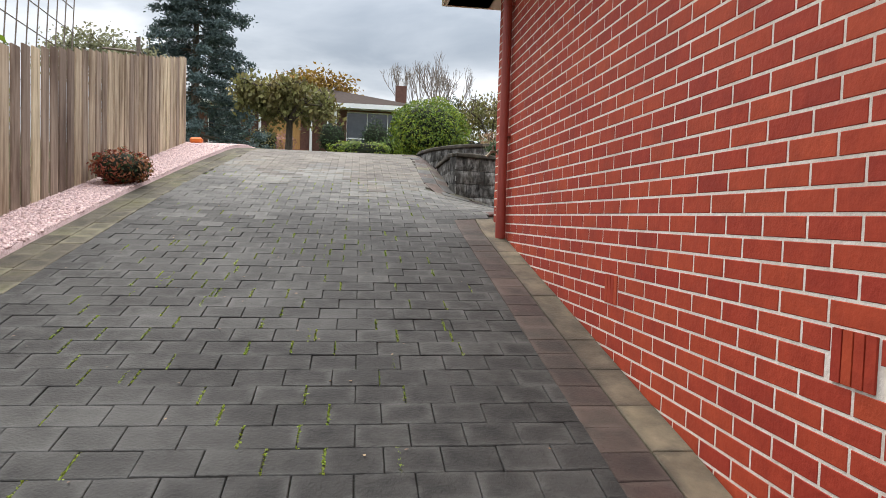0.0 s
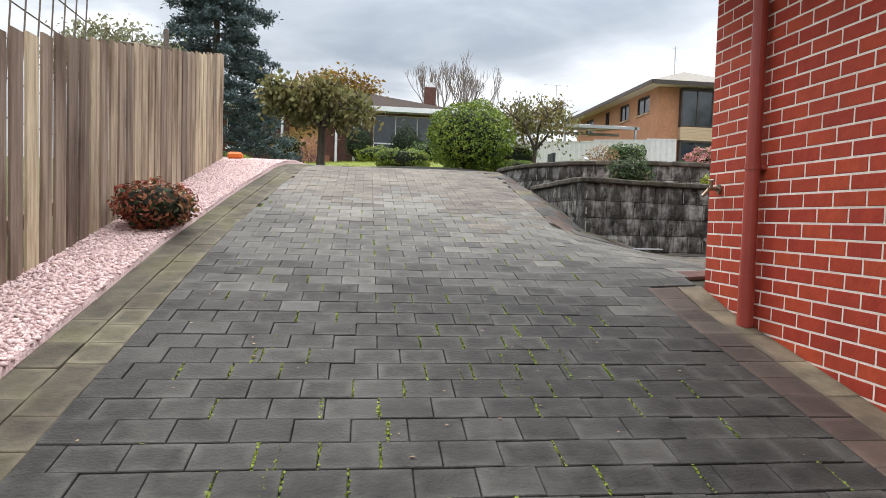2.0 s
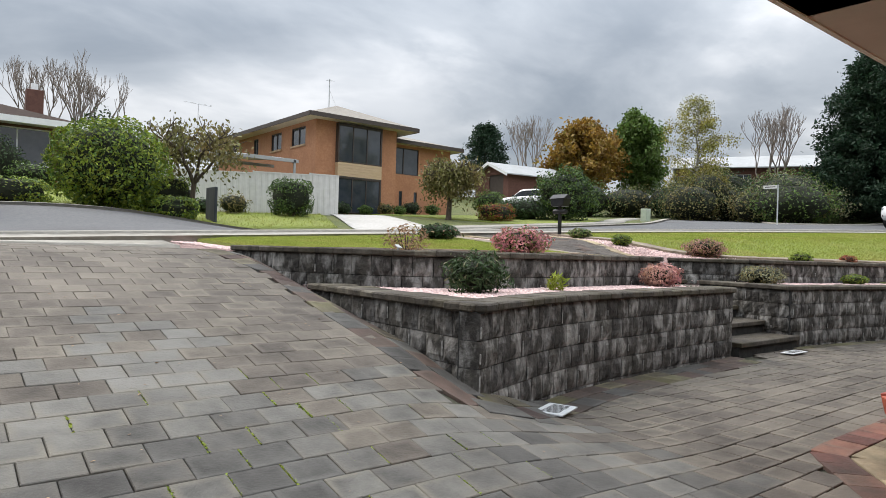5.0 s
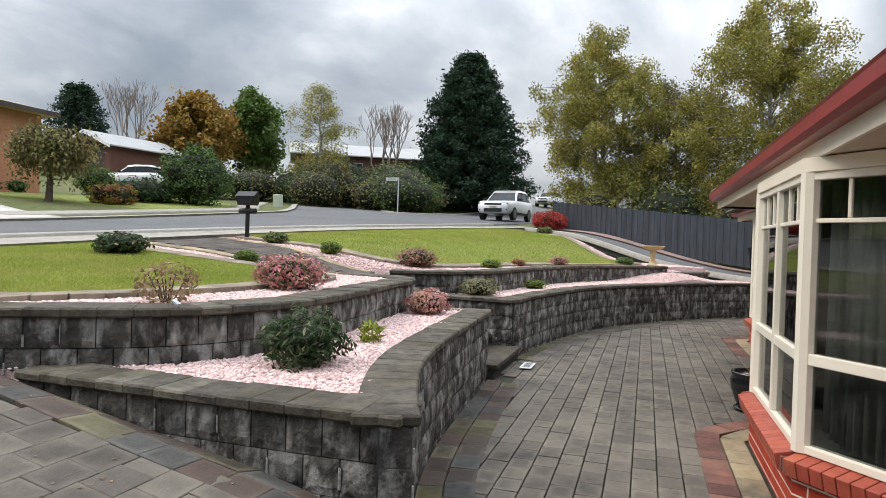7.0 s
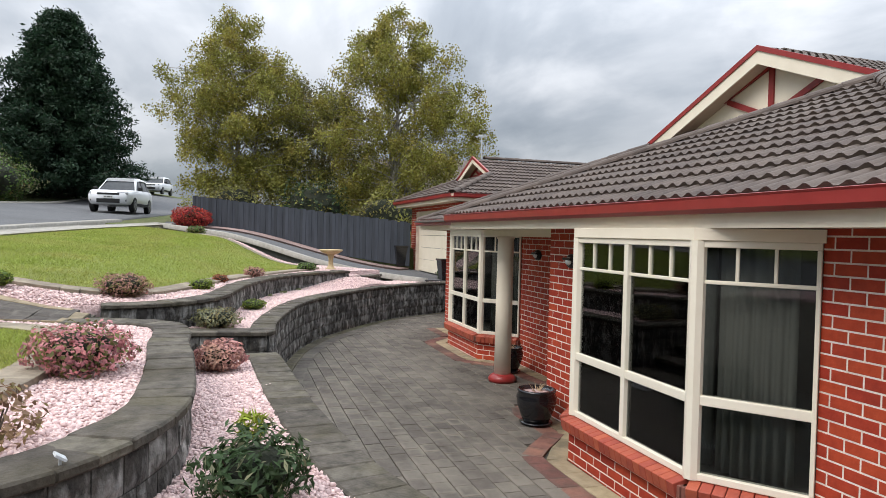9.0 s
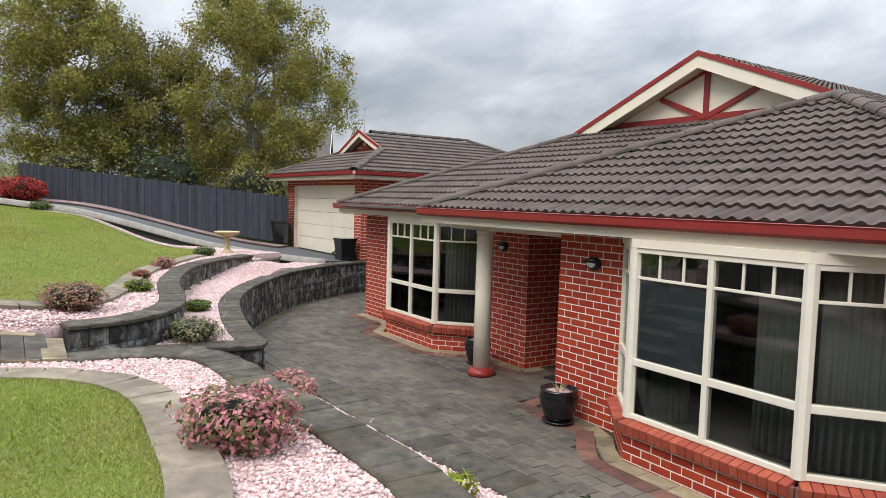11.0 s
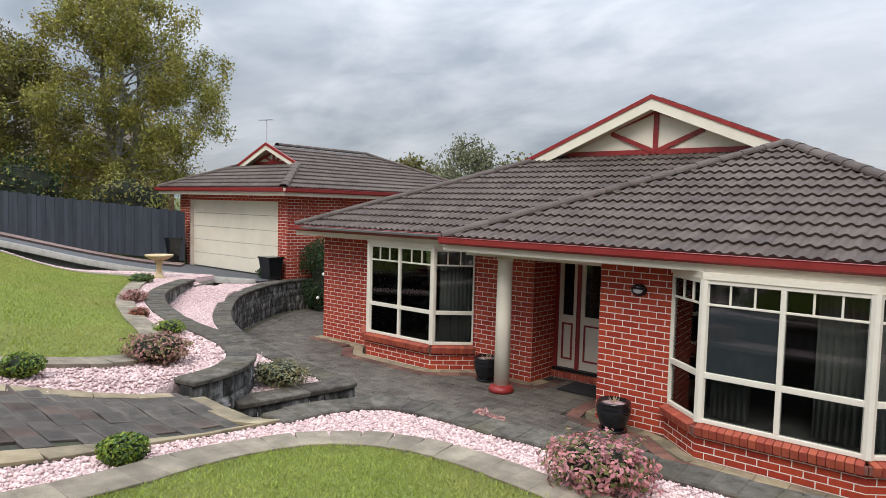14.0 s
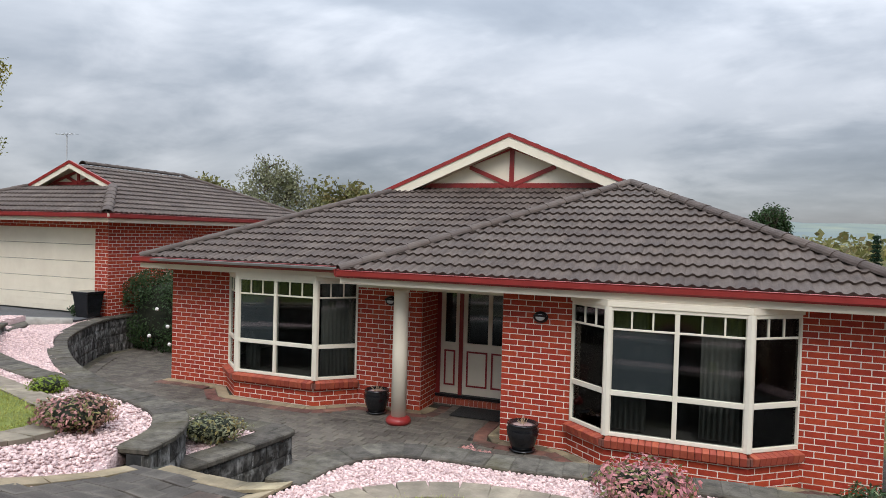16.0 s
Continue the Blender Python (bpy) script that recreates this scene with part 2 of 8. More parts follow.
M_CONC = surf("pale_concrete", (0.25, 0.235, 0.205), (0.36, 0.34, 0.30), 8, 0.9, 0.3, 60, stain=(0.22, 0.20, 0.165), stain_scale=0.8, stain_amt=0.6, rnd=0.08)
M_CREAM = surf("cream_paint", (0.78, 0.71, 0.57), (0.83, 0.76, 0.62), 3, 0.45, 0.05, 40, stain=(0.63, 0.56, 0.44), stain_scale=1.2, stain_amt=0.35)
M_FRAME = surf("cream_aluminium", (0.74, 0.69, 0.57), (0.78, 0.73, 0.61), 5, 0.35, 0.03, 40, rnd=0.03)
M_RED = surf("red_trim_paint", (0.24, 0.024, 0.022), (0.31, 0.036, 0.032), 5, 0.35, 0.04, 50, stain=(0.26, 0.04, 0.035), stain_scale=1.5, stain_amt=0.4)
M_TILE = surf("grey_brown_roof_tile", (0.05, 0.035, 0.028), (0.094, 0.068, 0.055), 5, 0.75, 0.4, 60, stain=(0.135, 0.108, 0.092), stain_scale=1.0, stain_amt=0.4, rnd=0.17)
M_TILE_OB = surf("grey_brown_roof_tile_single", (0.05, 0.035, 0.028), (0.094, 0.068, 0.055), 5, 0.75, 0.4, 60, stain=(0.135, 0.108, 0.092), stain_scale=1.0, stain_amt=0.4, rnd=0.17, obj=True)
M_TILE_BASE = surf("roof_underlay", (0.02, 0.016, 0.014), (0.035, 0.03, 0.027), 5, 0.9, 0)
M_SOFFIT = surf("cream_soffit", (0.55, 0.46, 0.35), (0.62, 0.53, 0.41), 4, 0.6, 0.03)
M_GLASS = glass_mat("window_glass", (0.62, 0.66, 0.66))
# the dimness of unlit rooms is put into this dark colour
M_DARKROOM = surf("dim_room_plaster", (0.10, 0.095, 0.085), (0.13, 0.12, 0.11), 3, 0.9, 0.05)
M_CURTAIN = surf("grey_curtain_cloth", (0.19, 0.19, 0.17), (0.27, 0.265, 0.24), 40, 0.9, 0.2, 200)
M_SHEER = surf("grey_sheer_blind", (0.10, 0.115, 0.13), (0.135, 0.15, 0.165), 60, 0.8, 0.1, 200)
M_BLACKPOT = surf("glazed_black_pot", (0.006, 0.006, 0.007), (0.014, 0.014, 0.016), 6, 0.12, 0.03, 20, spec=0.6)
M_DARKMETAL = surf("black_metal", (0.012, 0.012, 0.013), (0.022, 0.022, 0.024), 20, 0.4, 0.05, metal=0.3)
M_TIMBER = surf("weathered_paling", (0.23, 0.155, 0.105), (0.50, 0.385, 0.28), 26, 0.85, 0.6, 60, stain=(0.11, 0.062, 0.035), stain_scale=3.5, stain_amt=0.9, strans=(1, 1, 0.2), stretch=(1, 1, 0.05), rnd=0.5, obj=True)
M_DARKFENCE = surf("charcoal_fence_paint", (0.026, 0.032, 0.042), (0.045, 0.053, 0.066), 6, 0.7, 0.3, 40, stretch=(1, 1, 0.15), rnd=0.22, obj=True)
M_BARK = surf("brown_bark", (0.05, 0.038, 0.028), (0.12, 0.095, 0.07), 14, 0.95, 0.8, 40, stretch=(1, 1, 0.3), bdist=0.03)
M_BARK_PALE = surf("pale_birch_bark", (0.20, 0.19, 0.165), (0.42, 0.40, 0.36), 9, 0.9, 0.5, 40, stain=(0.05, 0.045, 0.04), stain_scale=5, stain_amt=0.8)
M_SOIL = surf("bark_soil", (0.028, 0.02, 0.014), (0.07, 0.05, 0.035), 20, 0.95, 0.8, 60)

# ---------------------------------------------------------------- helpers of the place
from mathutils import geometry


def part(name, bm, material, parent=None, label=""):
    me = bpy.data.meshes.new(name)
    if isinstance(bm, bmesh.types.BMesh):
        bm.to_mesh(me)
        bm.free()
    else:
        me.from_pydata([tuple(v) for v in bm[0]], [], bm[1])
    me.materials.append(material)
    ob = new(name, me)
    if parent is not None:
        ob.parent = parent
    if label:
        ob["label"] = label
    return ob


def piece(name, me, m, parent):
    """One of many alike pieces on a shared mesh."""
    ob = new(name, me)
    ob.parent = parent
    ob.matrix_basis = m
    return ob


def mesh_of(bm, material, name="piece"):
    me = bpy.data.meshes.new(name)
    if isinstance(bm, bmesh.types.BMesh):
        bm.to_mesh(me)
        bm.free()
    else:
        me.from_pydata([tuple(v) for v in bm[0]], [], bm[1])
    me.materials.append(material)
    return me


def box(bm, x0, y0, z0, x1, y1, z1, m=None, bevel=0.0):
    r = bmesh.ops.create_cube(bm, size=1.0)
    vs = r["verts"]
    t = Matrix.Translation(((x0 + x1) / 2, (y0 + y1) / 2, (z0 + z1) / 2)) @ Matrix.Diagonal((abs(x1 - x0), abs(y1 - y0), abs(z1 - z0), 1))
    bmesh.ops.transform(bm, matrix=(m @ t) if m else t, verts=vs)
    if bevel:
        es = list({e for v in vs for e in v.link_edges})
        bmesh.ops.bevel(bm, geom=es, offset=bevel, segments=1, affect="EDGES")
    return bm


def boxbm(*a, m=None, bevel=0.0):
    return box(bmesh.new(), *a, m=m, bevel=bevel)


def tube(bm, a, b, r1, r2=None, seg=10, caps=True):
    a, b = Vector(a), Vector(b)
    d = b - a
    r = bmesh.ops.create_cone(bm, cap_ends=caps, segments=seg, radius1=r1, radius2=r1 if r2 is None else r2, depth=d.length)
    bmesh.ops.transform(bm, matrix=Matrix.Translation((a + b) / 2) @ d.to_track_quat("Z", "Y").to_matrix().to_4x4(), verts=r["verts"])
    return bm


def lathe(bm, prof, at=(0, 0, 0), seg=24):
    """A turned shape from (radius, height) pairs."""
    rings = []
    for r, z in prof:
        rings.append([bm.verts.new((at[0] + r * math.cos(2 * math.pi * i / seg), at[1] + r * math.sin(2 * math.pi * i / seg), at[2] + z)) for i in range(seg)])
    for a, b in zip(rings, rings[1:]):
        for i in range(seg):
            f = bm.faces.new((a[i], a[(i + 1) % seg], b[(i + 1) % seg], b[i]))
            f.smooth = True
    bm.faces.new(rings[0][::-1])
    bm.faces.new(rings[-1])
    return bm


def curve_pts(pts, step=0.1):
    """A smooth line through points in the plan, cut at even steps."""
    p = [Vector((*q, 0)).to_2d() for q in pts]
    p = [2 * p[0] - p[1]] + p + [2 * p[-1] - p[-2]]
    fine = []
    for i in range(1, len(p) - 2):
        for k in range(20):
            t = k / 20
            a, b, c, d = p[i - 1], p[i], p[i + 1], p[i + 2]
            fine.append(0.5 * (2 * b + (c - a) * t + (2 * a - 5 * b + 4 * c - d) * t * t + (3 * b - a - 3 * c + d) * t ** 3))
    fine.append(p[-2])
    out, acc = [fine[0]], 0.0
    for a, b in zip(fine, fine[1:]):
        seg = (b - a).length
        while acc + seg >= step:
            a = a + (b - a) * ((step - acc) / seg)
            out.append(a.copy())
            seg, acc = (b - a).length, 0.0
        acc += seg
    if (out[-1] - fine[-1]).length > step * 0.3:
        out.append(fine[-1])
    return out


def inside(x, y, poly):
    c, n = False, len(poly)
    for i in range(n):
        (x1, y1), (x2, y2) = poly[i], poly[i - 1]
        if (y1 > y) != (y2 > y) and x < (x2 - x1) * (y - y1) / (y2 - y1) + x1:
            c = not c
    return c


def drape(name, poly, zf, step, material, skirt=0.12, lift=0.0):
    """A sheet over a plan polygon that follows a height, with a skirt at its edge."""
    poly = [tuple(p) for p in poly]
    dense = []
    for a, b in zip(poly, poly[1:] + poly[:1]):
        k = max(1, int(math.hypot(b[0] - a[0], b[1] - a[1]) / step))
        dense += [(a[0] + (b[0] - a[0]) * i / k, a[1] + (b[1] - a[1]) * i / k) for i in range(k)]
    n = len(dense)
    xs, ys = [p[0] for p in poly], [p[1] for p in poly]
    pts = [Vector(p) for p in dense]
    x = min(xs) + step / 2
    while x < max(xs):
        y = min(ys) + step / 2
        while y < max(ys):
            if inside(x, y, poly):
                pts.append(Vector((x, y)))
            y += step
        x += step
    v, _, f, *_ = geometry.delaunay_2d_cdt(pts, [(i, (i + 1) % n) for i in range(n)], [list(range(n))], 1, 1e-4)
    verts = [(p.x, p.y, zf(p.x, p.y) + lift) for p in v]
    faces = [list(q) for q in f]
    base = len(verts)
    if skirt:
        verts += [(verts[i][0], verts[i][1], verts[i][2] - skirt) for i in range(n)]
        faces += [[i, base + i, base + (i + 1) % n, (i + 1) % n] for i in range(n)]
    me = bpy.data.meshes.new(name)
    me.from_pydata(verts, [], faces)
    for p in me.polygons:
        if p.normal.z < -0.1:
            p.flip()
    me.materials.append(material)
    me.polygons.foreach_set("use_smooth", [True] * len(me.polygons))
    return new(name, me)


# ---------------------------------------------------------------- levels
COURT, LOW, TOP = 1.89, 2.75, 3.10


def smooth(a, b, x):
    t = min(1.0, max(0.0, (x - a) / (b - a)))
    return t * t * (3 - 2 * t)


def land(x, y):
    """The street and the gardens: a slope that rises to the north and east, with a hill beyond."""
    far = math.hypot(x, y - 10)
    z = 3.2 + 0.046 * (max(min(x, 70), -30) - 5) + 0.05 * (max(min(y, 80), -5) - 14)
    z += 1.6 * smooth(44, 64, far) * smooth(0, 30, y) * smooth(200, 90, far)
    z += (0.35 * smooth(20, 26, y) + 0.5 * smooth(26, 36, y)) * smooth(8, 2, x) * smooth(-40, -10, x)
    z -= 0.45 * smooth(0, 8, x) * smooth(34, 10, x) * smooth(18, 23, y) * smooth(34, 27, y)
    if y < 6:
        z -= 7.0 * smooth(4, -40, y) * smooth(40, 10, x) + 0.006 * max(0, -y) ** 1.2
    if far > 150:
        z = z * (1 - smooth(150, 400, far)) + (-6.0) * smooth(150, 400, far)
    return z


def drive_z(y):
    a = 0.27 + 0.211 * y
    b = 3.0 + 0.03 * (y - 14)
    if y < 12.0:
        return a
    if y > 14.6:
        return b
    t = smooth(12.0, 14.6, y)
    return a * (1 - t) + b * t if a < b + 0.3 else b


def paved(x, y):
    d = drive_z(y)
    if x > 2.5:
        return COURT
    if y < 6.6:
        return d
    w = smooth(0.3 + 0.75 * smooth(8.7, 10.3, y), 2.5, x) * smooth(6.6, 7.4, y)
    return d * (1 - w) + COURT * w

# ---------------------------------------------------------------- plan
LOW_LEFT = [(1.42, 12.0), (1.4, 11.3), (1.375, 10.6), (1.37, 10.0), (1.375, 9.49)]
LOW_FRONT = [(1.375, 9.49), (1.9, 9.69), (2.72, 9.94), (3.78, 10.1), (5.04, 10.2), (6.02, 10.26), (6.37, 10.3)]
UP_LEFT = [(1.2, 13.45), (1.26, 12.9), (1.4, 12.3), (1.7, 11.75), (2.0, 11.37), (2.47, 11.1), (3.1, 10.97), (4.3, 11.03), (5.1, 11.12), (5.7, 11.14), (6.2, 11.24), (6.46, 11.44), (6.65, 11.75), (6.72, 12.04), (6.74, 12.38)]
LOW_RIGHT = [(8.1, 11.75), (7.98, 11.0), (7.9, 10.36), (8.02, 10.24), (8.8, 10.17), (10.2, 9.9), (11.6, 9.5), (13.2, 8.7), (15.1, 7.28), (16.25, 5.85), (16.85, 4.7), (16.88, 3.7)]
UP_RIGHT = [(8.06, 12.3), (8.2, 11.75), (8.56, 11.28), (9.12, 10.97), (9.9, 10.78), (11.5, 10.52), (13.3, 9.94), (14.6, 9.2), (15.5, 8.35), (15.85, 7.95)]
LOWA, LOWB, UPL, LOWR, UPR = (curve_pts(p, 0.1) for p in (LOW_LEFT, LOW_FRONT, UP_LEFT, LOW_RIGHT, UP_RIGHT))
LOWL = LOWA + LOWB[1:]


def offset(path, d):
    """The line moved to its left by d."""
    out = []
    for i, p in enumerate(path):
        t = (path[min(i + 1, len(path) - 1)] - path[max(i - 1, 0)]).normalized()
        out.append(Vector((p.x - t.y * d, p.y + t.x * d)))
    return out


# ---------------------------------------------------------------- ground, road, paths
YARD = [(-3.3, -14), (1.2, -14), (1.2, 3), (13, 3), (13, -6), (17.3, -6), (17.3, 4.4), (17.0, 5.2), (16.0, 7.6), (14.6, 9.0), (13.2, 9.8), (11.8, 10.3), (9.5, 10.9), (8.6, 11.5), (8.2, 12.5), (7.5, 12.6), (6.4, 12.0), (5.0, 11.4), (3.0, 11.3), (2.2, 11.5), (1.6, 12.3), (1.35, 13.4), (1.2, 15.2), (-2.2, 15.2), (-3.3, 13.0)]


def garden_z(x, y):
    """The upper garden, which dips to the walls' caps."""
    z = land(x, y) - 0.02
    w = smooth(14.6, 11.6, y + 0.25 * max(0, x - 8)) if x > 7.4 else smooth(14.8, 11.9, y)
    z = z * (1 - w) + (TOP - 0.04) * w
    if x < 2.2 and y > 12.8:
        k = smooth(2.2, 1.5, x)
        z = z * (1 - k) + min(z, drive_z(y) + 0.04) * k
    # a dip where the path comes down to the steps
    return z - 0.08 * smooth(6.5, 6.8, x) * smooth(8.5, 8.0, x) * smooth(14.6, 12.7, y)


def gdrive_z(x, y):
    return 2.75 + (land(x, y) + 0.04 - 2.75) * smooth(4.5, 12.5, y + 0.25 * max(0, x - 20))


def ground_z(x, y):
    if inside(x, y, YARD):
        return min(paved(x, y) if y > -1 else drive_z(-1), COURT + 3) - 0.35
    if -2.2 < x < 29.0 and 4.0 < y < (16.4 if x < 25 else 13.4) and x < 22.6 + (y - 4.7) * 0.684:
        return min(garden_z(x, y) if x > 1.2 else drive_z(y), land(x, y), gdrive_z(x, y) if x > 16.5 else 9) - 0.3 - (0.6 if x > 16.0 and y < 8 else 0)
    if x < -3.2 and y < 16:
        return drive_z(max(-2, min(y, 14.6))) * (1 - smooth(-20, -60, x)) - 0.05
    if 1.1 < x < 18 and y < 9:
        return min(land(x, y), drive_z(min(y, 6)) - 0.5 if x < 14 else 1.5)
    return land(x, y)


def build_ground():
    def axis(lo, hi, step, far):
        a = list(np.arange(lo, hi + 1e-6, step))
        d, k = step, 1.22
        lows, highs = [], []
        v, w = lo, hi
        while w < far:
            d *= k
            w += d
            v -= d
            highs.append(w)
            lows.append(v)
        return lows[::-1] + a + highs

    xs, ys = axis(-6, 26, 0.35, 1600), axis(-4, 18, 0.35, 1600)
    verts = [(x, y, ground_z(x, y)) for y in ys for x in xs]
    n = len(xs)
    faces = [(j * n + i, j * n + i + 1, (j + 1) * n + i + 1, (j + 1) * n + i) for j in range(len(ys) - 1) for i in range(n - 1)]
    g = part("ground", (verts, faces), M_GROUND)
    g.data.polygons.foreach_set("use_smooth", [True] * len(faces))
    tagged(g, "rough grassy sloping ground reaching to the horizon", "ground", kind="structure")


build_ground()


def land_up(d):
    return lambda x, y: land(x, y) + d


# the street: along the front, with a side street that climbs to the north-east
ROAD = [(-40, 16.7), (-10, 17.1), (4, 17.3), (14, 17.0), (22, 16.0), (28, 15.1), (36, 14.6), (60, 13.0), (60, 19.5), (44, 21.2), (36, 22.5), (40, 26), (52, 31), (66, 38), (66, 44), (50, 37.5), (38, 31), (30, 26.6), (26, 25.0), (21, 25.2), (14, 25.6), (4, 25.4), (-10, 24.6), (-40, 23.5)]
tagged(drape("road", ROAD, land_up(0.03), 1.0, M_ROAD, 0.2), "worn grey asphalt street curving up the hill", "road", kind="structure")


def strip(name, line, w, zf, material, label, cat, kind="structure", step=0.5, lift=0.05):
    a = curve_pts(line, step)
    b = offset(a, w)
    return tagged(drape(name, [tuple(p) for p in a] + [tuple(p) for p in b[::-1]], zf, step, material, 0.15, lift), label, cat, kind=kind)


strip("kerb_near", [(-40, 16.4), (-10, 16.8), (4, 17.0), (14, 16.7), (22, 15.7), (27, 14.9)], 0.3, land, M_CONC, "pale concrete kerb along the lawn", "kerb", lift=0.09)
strip("kerb_far", [(38, 31.0), (30, 26.6), (27.6, 25.5), (26.3, 25.0), (25, 24.95), (21, 25.2), (14, 25.6), (4, 25.4), (-10, 24.6), (-40, 23.5)], -0.35, land, M_CONC, "pale concrete kerb at the far side of the street", "kerb", lift=0.1)
strip("kerb_hill", [(66, 38), (52, 31), (40, 26), (36, 22.5), (44, 21.2), (60, 19.5)], 0.3, land, M_CONC, "pale concrete kerb below the shrub bank", "kerb", lift=0.1)
strip("pavement_near", [(-40, 16.2), (-10, 16.6), (1.5, 16.9), (8, 16.9), (14, 16.6), (20, 15.6), (24.5, 14.5), (27.5, 13.8)], -0.75, land, M_CONC, "pale concrete footpath along the street", "pavement", lift=0.06)
strip("pavement_far", [(14, 27.4), (21, 27.1), (26.5, 26.9), (30, 28.8), (38, 33.2)], 1.1, land, M_CONC, "pale concrete footpath on the far side", "pavement", lift=0.06)

# the grey driveway down to the garage
GDRIVE = [(26.3, 13.5), (29.5, 13.6), (28.0, 11.6), (25.6, 8.6), (23.6, 6.0), (22.6, 4.5), (17.3, 4.5), (16.9, 5.6), (18.6, 7.2), (21.5, 9.6), (24.2, 12.0)]


tagged(drape("garage_drive", GDRIVE, gdrive_z, 0.5, M_ROAD, 0.3), "grey asphalt drive down to the garage", "driveway", kind="structure")
strip("drive_edging", [(26.2, 13.6), (24.1, 12.1), (21.4, 9.75), (18.5, 7.35), (16.8, 5.75)], 0.35, gdrive_z, M_CONC, "pale concrete edge of the garage drive", "edging", lift=0.05)

# lawns
LAWN_LEFT = [tuple(p) for p in curve_pts([(1.75, 13.9), (2.3, 12.75), (3.3, 12.24), (4.4, 12.13), (4.95, 12.12), (5.38, 12.21), (5.74, 12.46), (5.91, 12.8), (5.94, 13.35), (5.82, 13.95), (5.8, 14.7), (6.1, 15.7)], 0.2)] + [(6.1, 16.3), (3.5, 16.6), (1.7, 16.5)]
LAWN_RIGHT = [tuple(p) for p in curve_pts([(9.55, 15.9), (9.25, 14.6), (9.14, 13.4), (9.16, 12.6), (9.55, 12.05), (10.5, 11.67), (12.0, 11.22), (13.6, 10.62), (15.4, 9.66), (16.5, 9.0), (17.6, 9.0), (20.0, 10.6), (22.5, 12.4)], 0.2)] + [(24.2, 13.9), (21, 14.9), (16, 16.0), (11, 16.4)]


lawn_l = tagged(drape("lawn", LAWN_LEFT, lambda x, y: garden_z(x, y) + 0.04, 0.4, M_LAWN, 0.1), "mown green lawn with yellowed edges", "lawn", kind="structure")
lawn_r = tagged(drape("lawn", LAWN_RIGHT, lambda x, y: garden_z(x, y) + 0.04, 0.5, M_LAWN, 0.1), "mown green lawn sloping to the street", "lawn", kind="structure")

# pink gravel beds
BED_UP_L = [tuple(p) for p in offset(UPL, 0.25)] + [(6.5, 12.48), (6.54, 13.2), (6.5, 14.2), (6.93, 16.3), (1.3, 16.5)]
BED_UP_R = [tuple(p) for p in offset(UPR, 0.25)] + [(16.6, 7.0), (18.3, 8.0), (20.6, 10.0), (24.0, 13.5), (16, 16.2), (9.05, 16.4), (8.14, 13.85), (7.9, 12.95)]
BED_LOW_L = [tuple(p) for p in offset(LOWL, 0.2)][2:] + [(6.37, 11.5)] + [tuple(p) for p in UPL[::-1]][5:-12]
BED_LOW_R = [tuple(p) for p in offset(LOWR, 0.2)] + [(17.1, 4.6), (17.6, 6.0), (16.2, 7.9)] + [tuple(p) for p in UPR[::-1]]


def low_r_z(x, y):
    return LOW - 0.03 + 0.27 * smooth(14.2, 16.4, x) * smooth(6.6, 8.0, y)


tagged(drape("gravel_bed", BED_UP_L, garden_z, 0.35, M_GRAVEL_BASE, 0.6), "bed of pink gravel behind the upper wall", "gravel bed", kind="structure")
tagged(drape("gravel_bed", BED_UP_R, lambda x, y: garden_z(x, y) - 0.005, 0.4, M_GRAVEL_BASE, 0.15), "bed of pink gravel beside the lawn", "gravel bed", kind="structure")
tagged(drape("gravel_bed", BED_LOW_L, lambda x, y: LOW - 0.03, 0.3, M_GRAVEL_BASE, 0.15), "bed of pink gravel between two block walls", "gravel bed", kind="structure")
tagged(drape("gravel_bed", BED_LOW_R, low_r_z, 0.35, M_GRAVEL_BASE, 0.15), "bed of pink gravel between curved block walls", "gravel bed", kind="structure")
BED_FENCE = [(-3.25, -3), (-2.62, -3), (-2.62, 4), (-2.62, 8), (-2.5, 10.6), (-2.35, 12.4), (-2.1, 13.8), (-1.7, 15.1), (-2.3, 15.6), (-4.6, 15.4), (-3.25, 12.9)]
tagged(drape("gravel_bed", BED_FENCE, lambda x, y: drive_z(y) + 0.05, 0.35, M_GRAVEL_BASE, 0.15), "strip of pink gravel along the timber fence", "gravel bed", kind="structure")

# the garden path up from the steps
PATH = [(6.53, 12.38), (7.8, 12.36), (7.9, 13.1), (8.14, 13.85), (9.1, 16.6), (6.95, 16.6), (6.5, 14.2), (6.54, 13.2)]
tagged(drape("garden_path", PATH, lambda x, y: garden_z(x, y) + 0.006, 0.3, M_JOINT, 0.2), "dark paved garden path to the street", "path", kind="structure")

# the paved drive and court
COURT_POLY = [(1.465, 6.99), (1.465, -12), (-2.64, -12), (-2.64, 8), (-2.52, 10.6), (-2.38, 12.4), (-2.12, 13.8), (-1.7, 15.3), (1.3, 15.3)] + [tuple(p) for p in offset(UPL, 0.1)][2:14] + [tuple(p) for p in offset(LOWL, 0.1)][3:] + [(7.95, 10.4)] + [tuple(p) for p in offset(LOWR, 0.1)][18:] + [(16.9, -4), (13.0, -4), (13.0, 5.6), (8.3, 5.6), (8.2, 5.2), (6.4, 5.2), (6.3, 6.8)]
tagged(drape("court_bed", COURT_POLY, lambda x, y: paved(x, y) - 0.022, 0.3, M_JOINT, 0.3), "dark joint sand between the pavers", "paving", kind="structure")
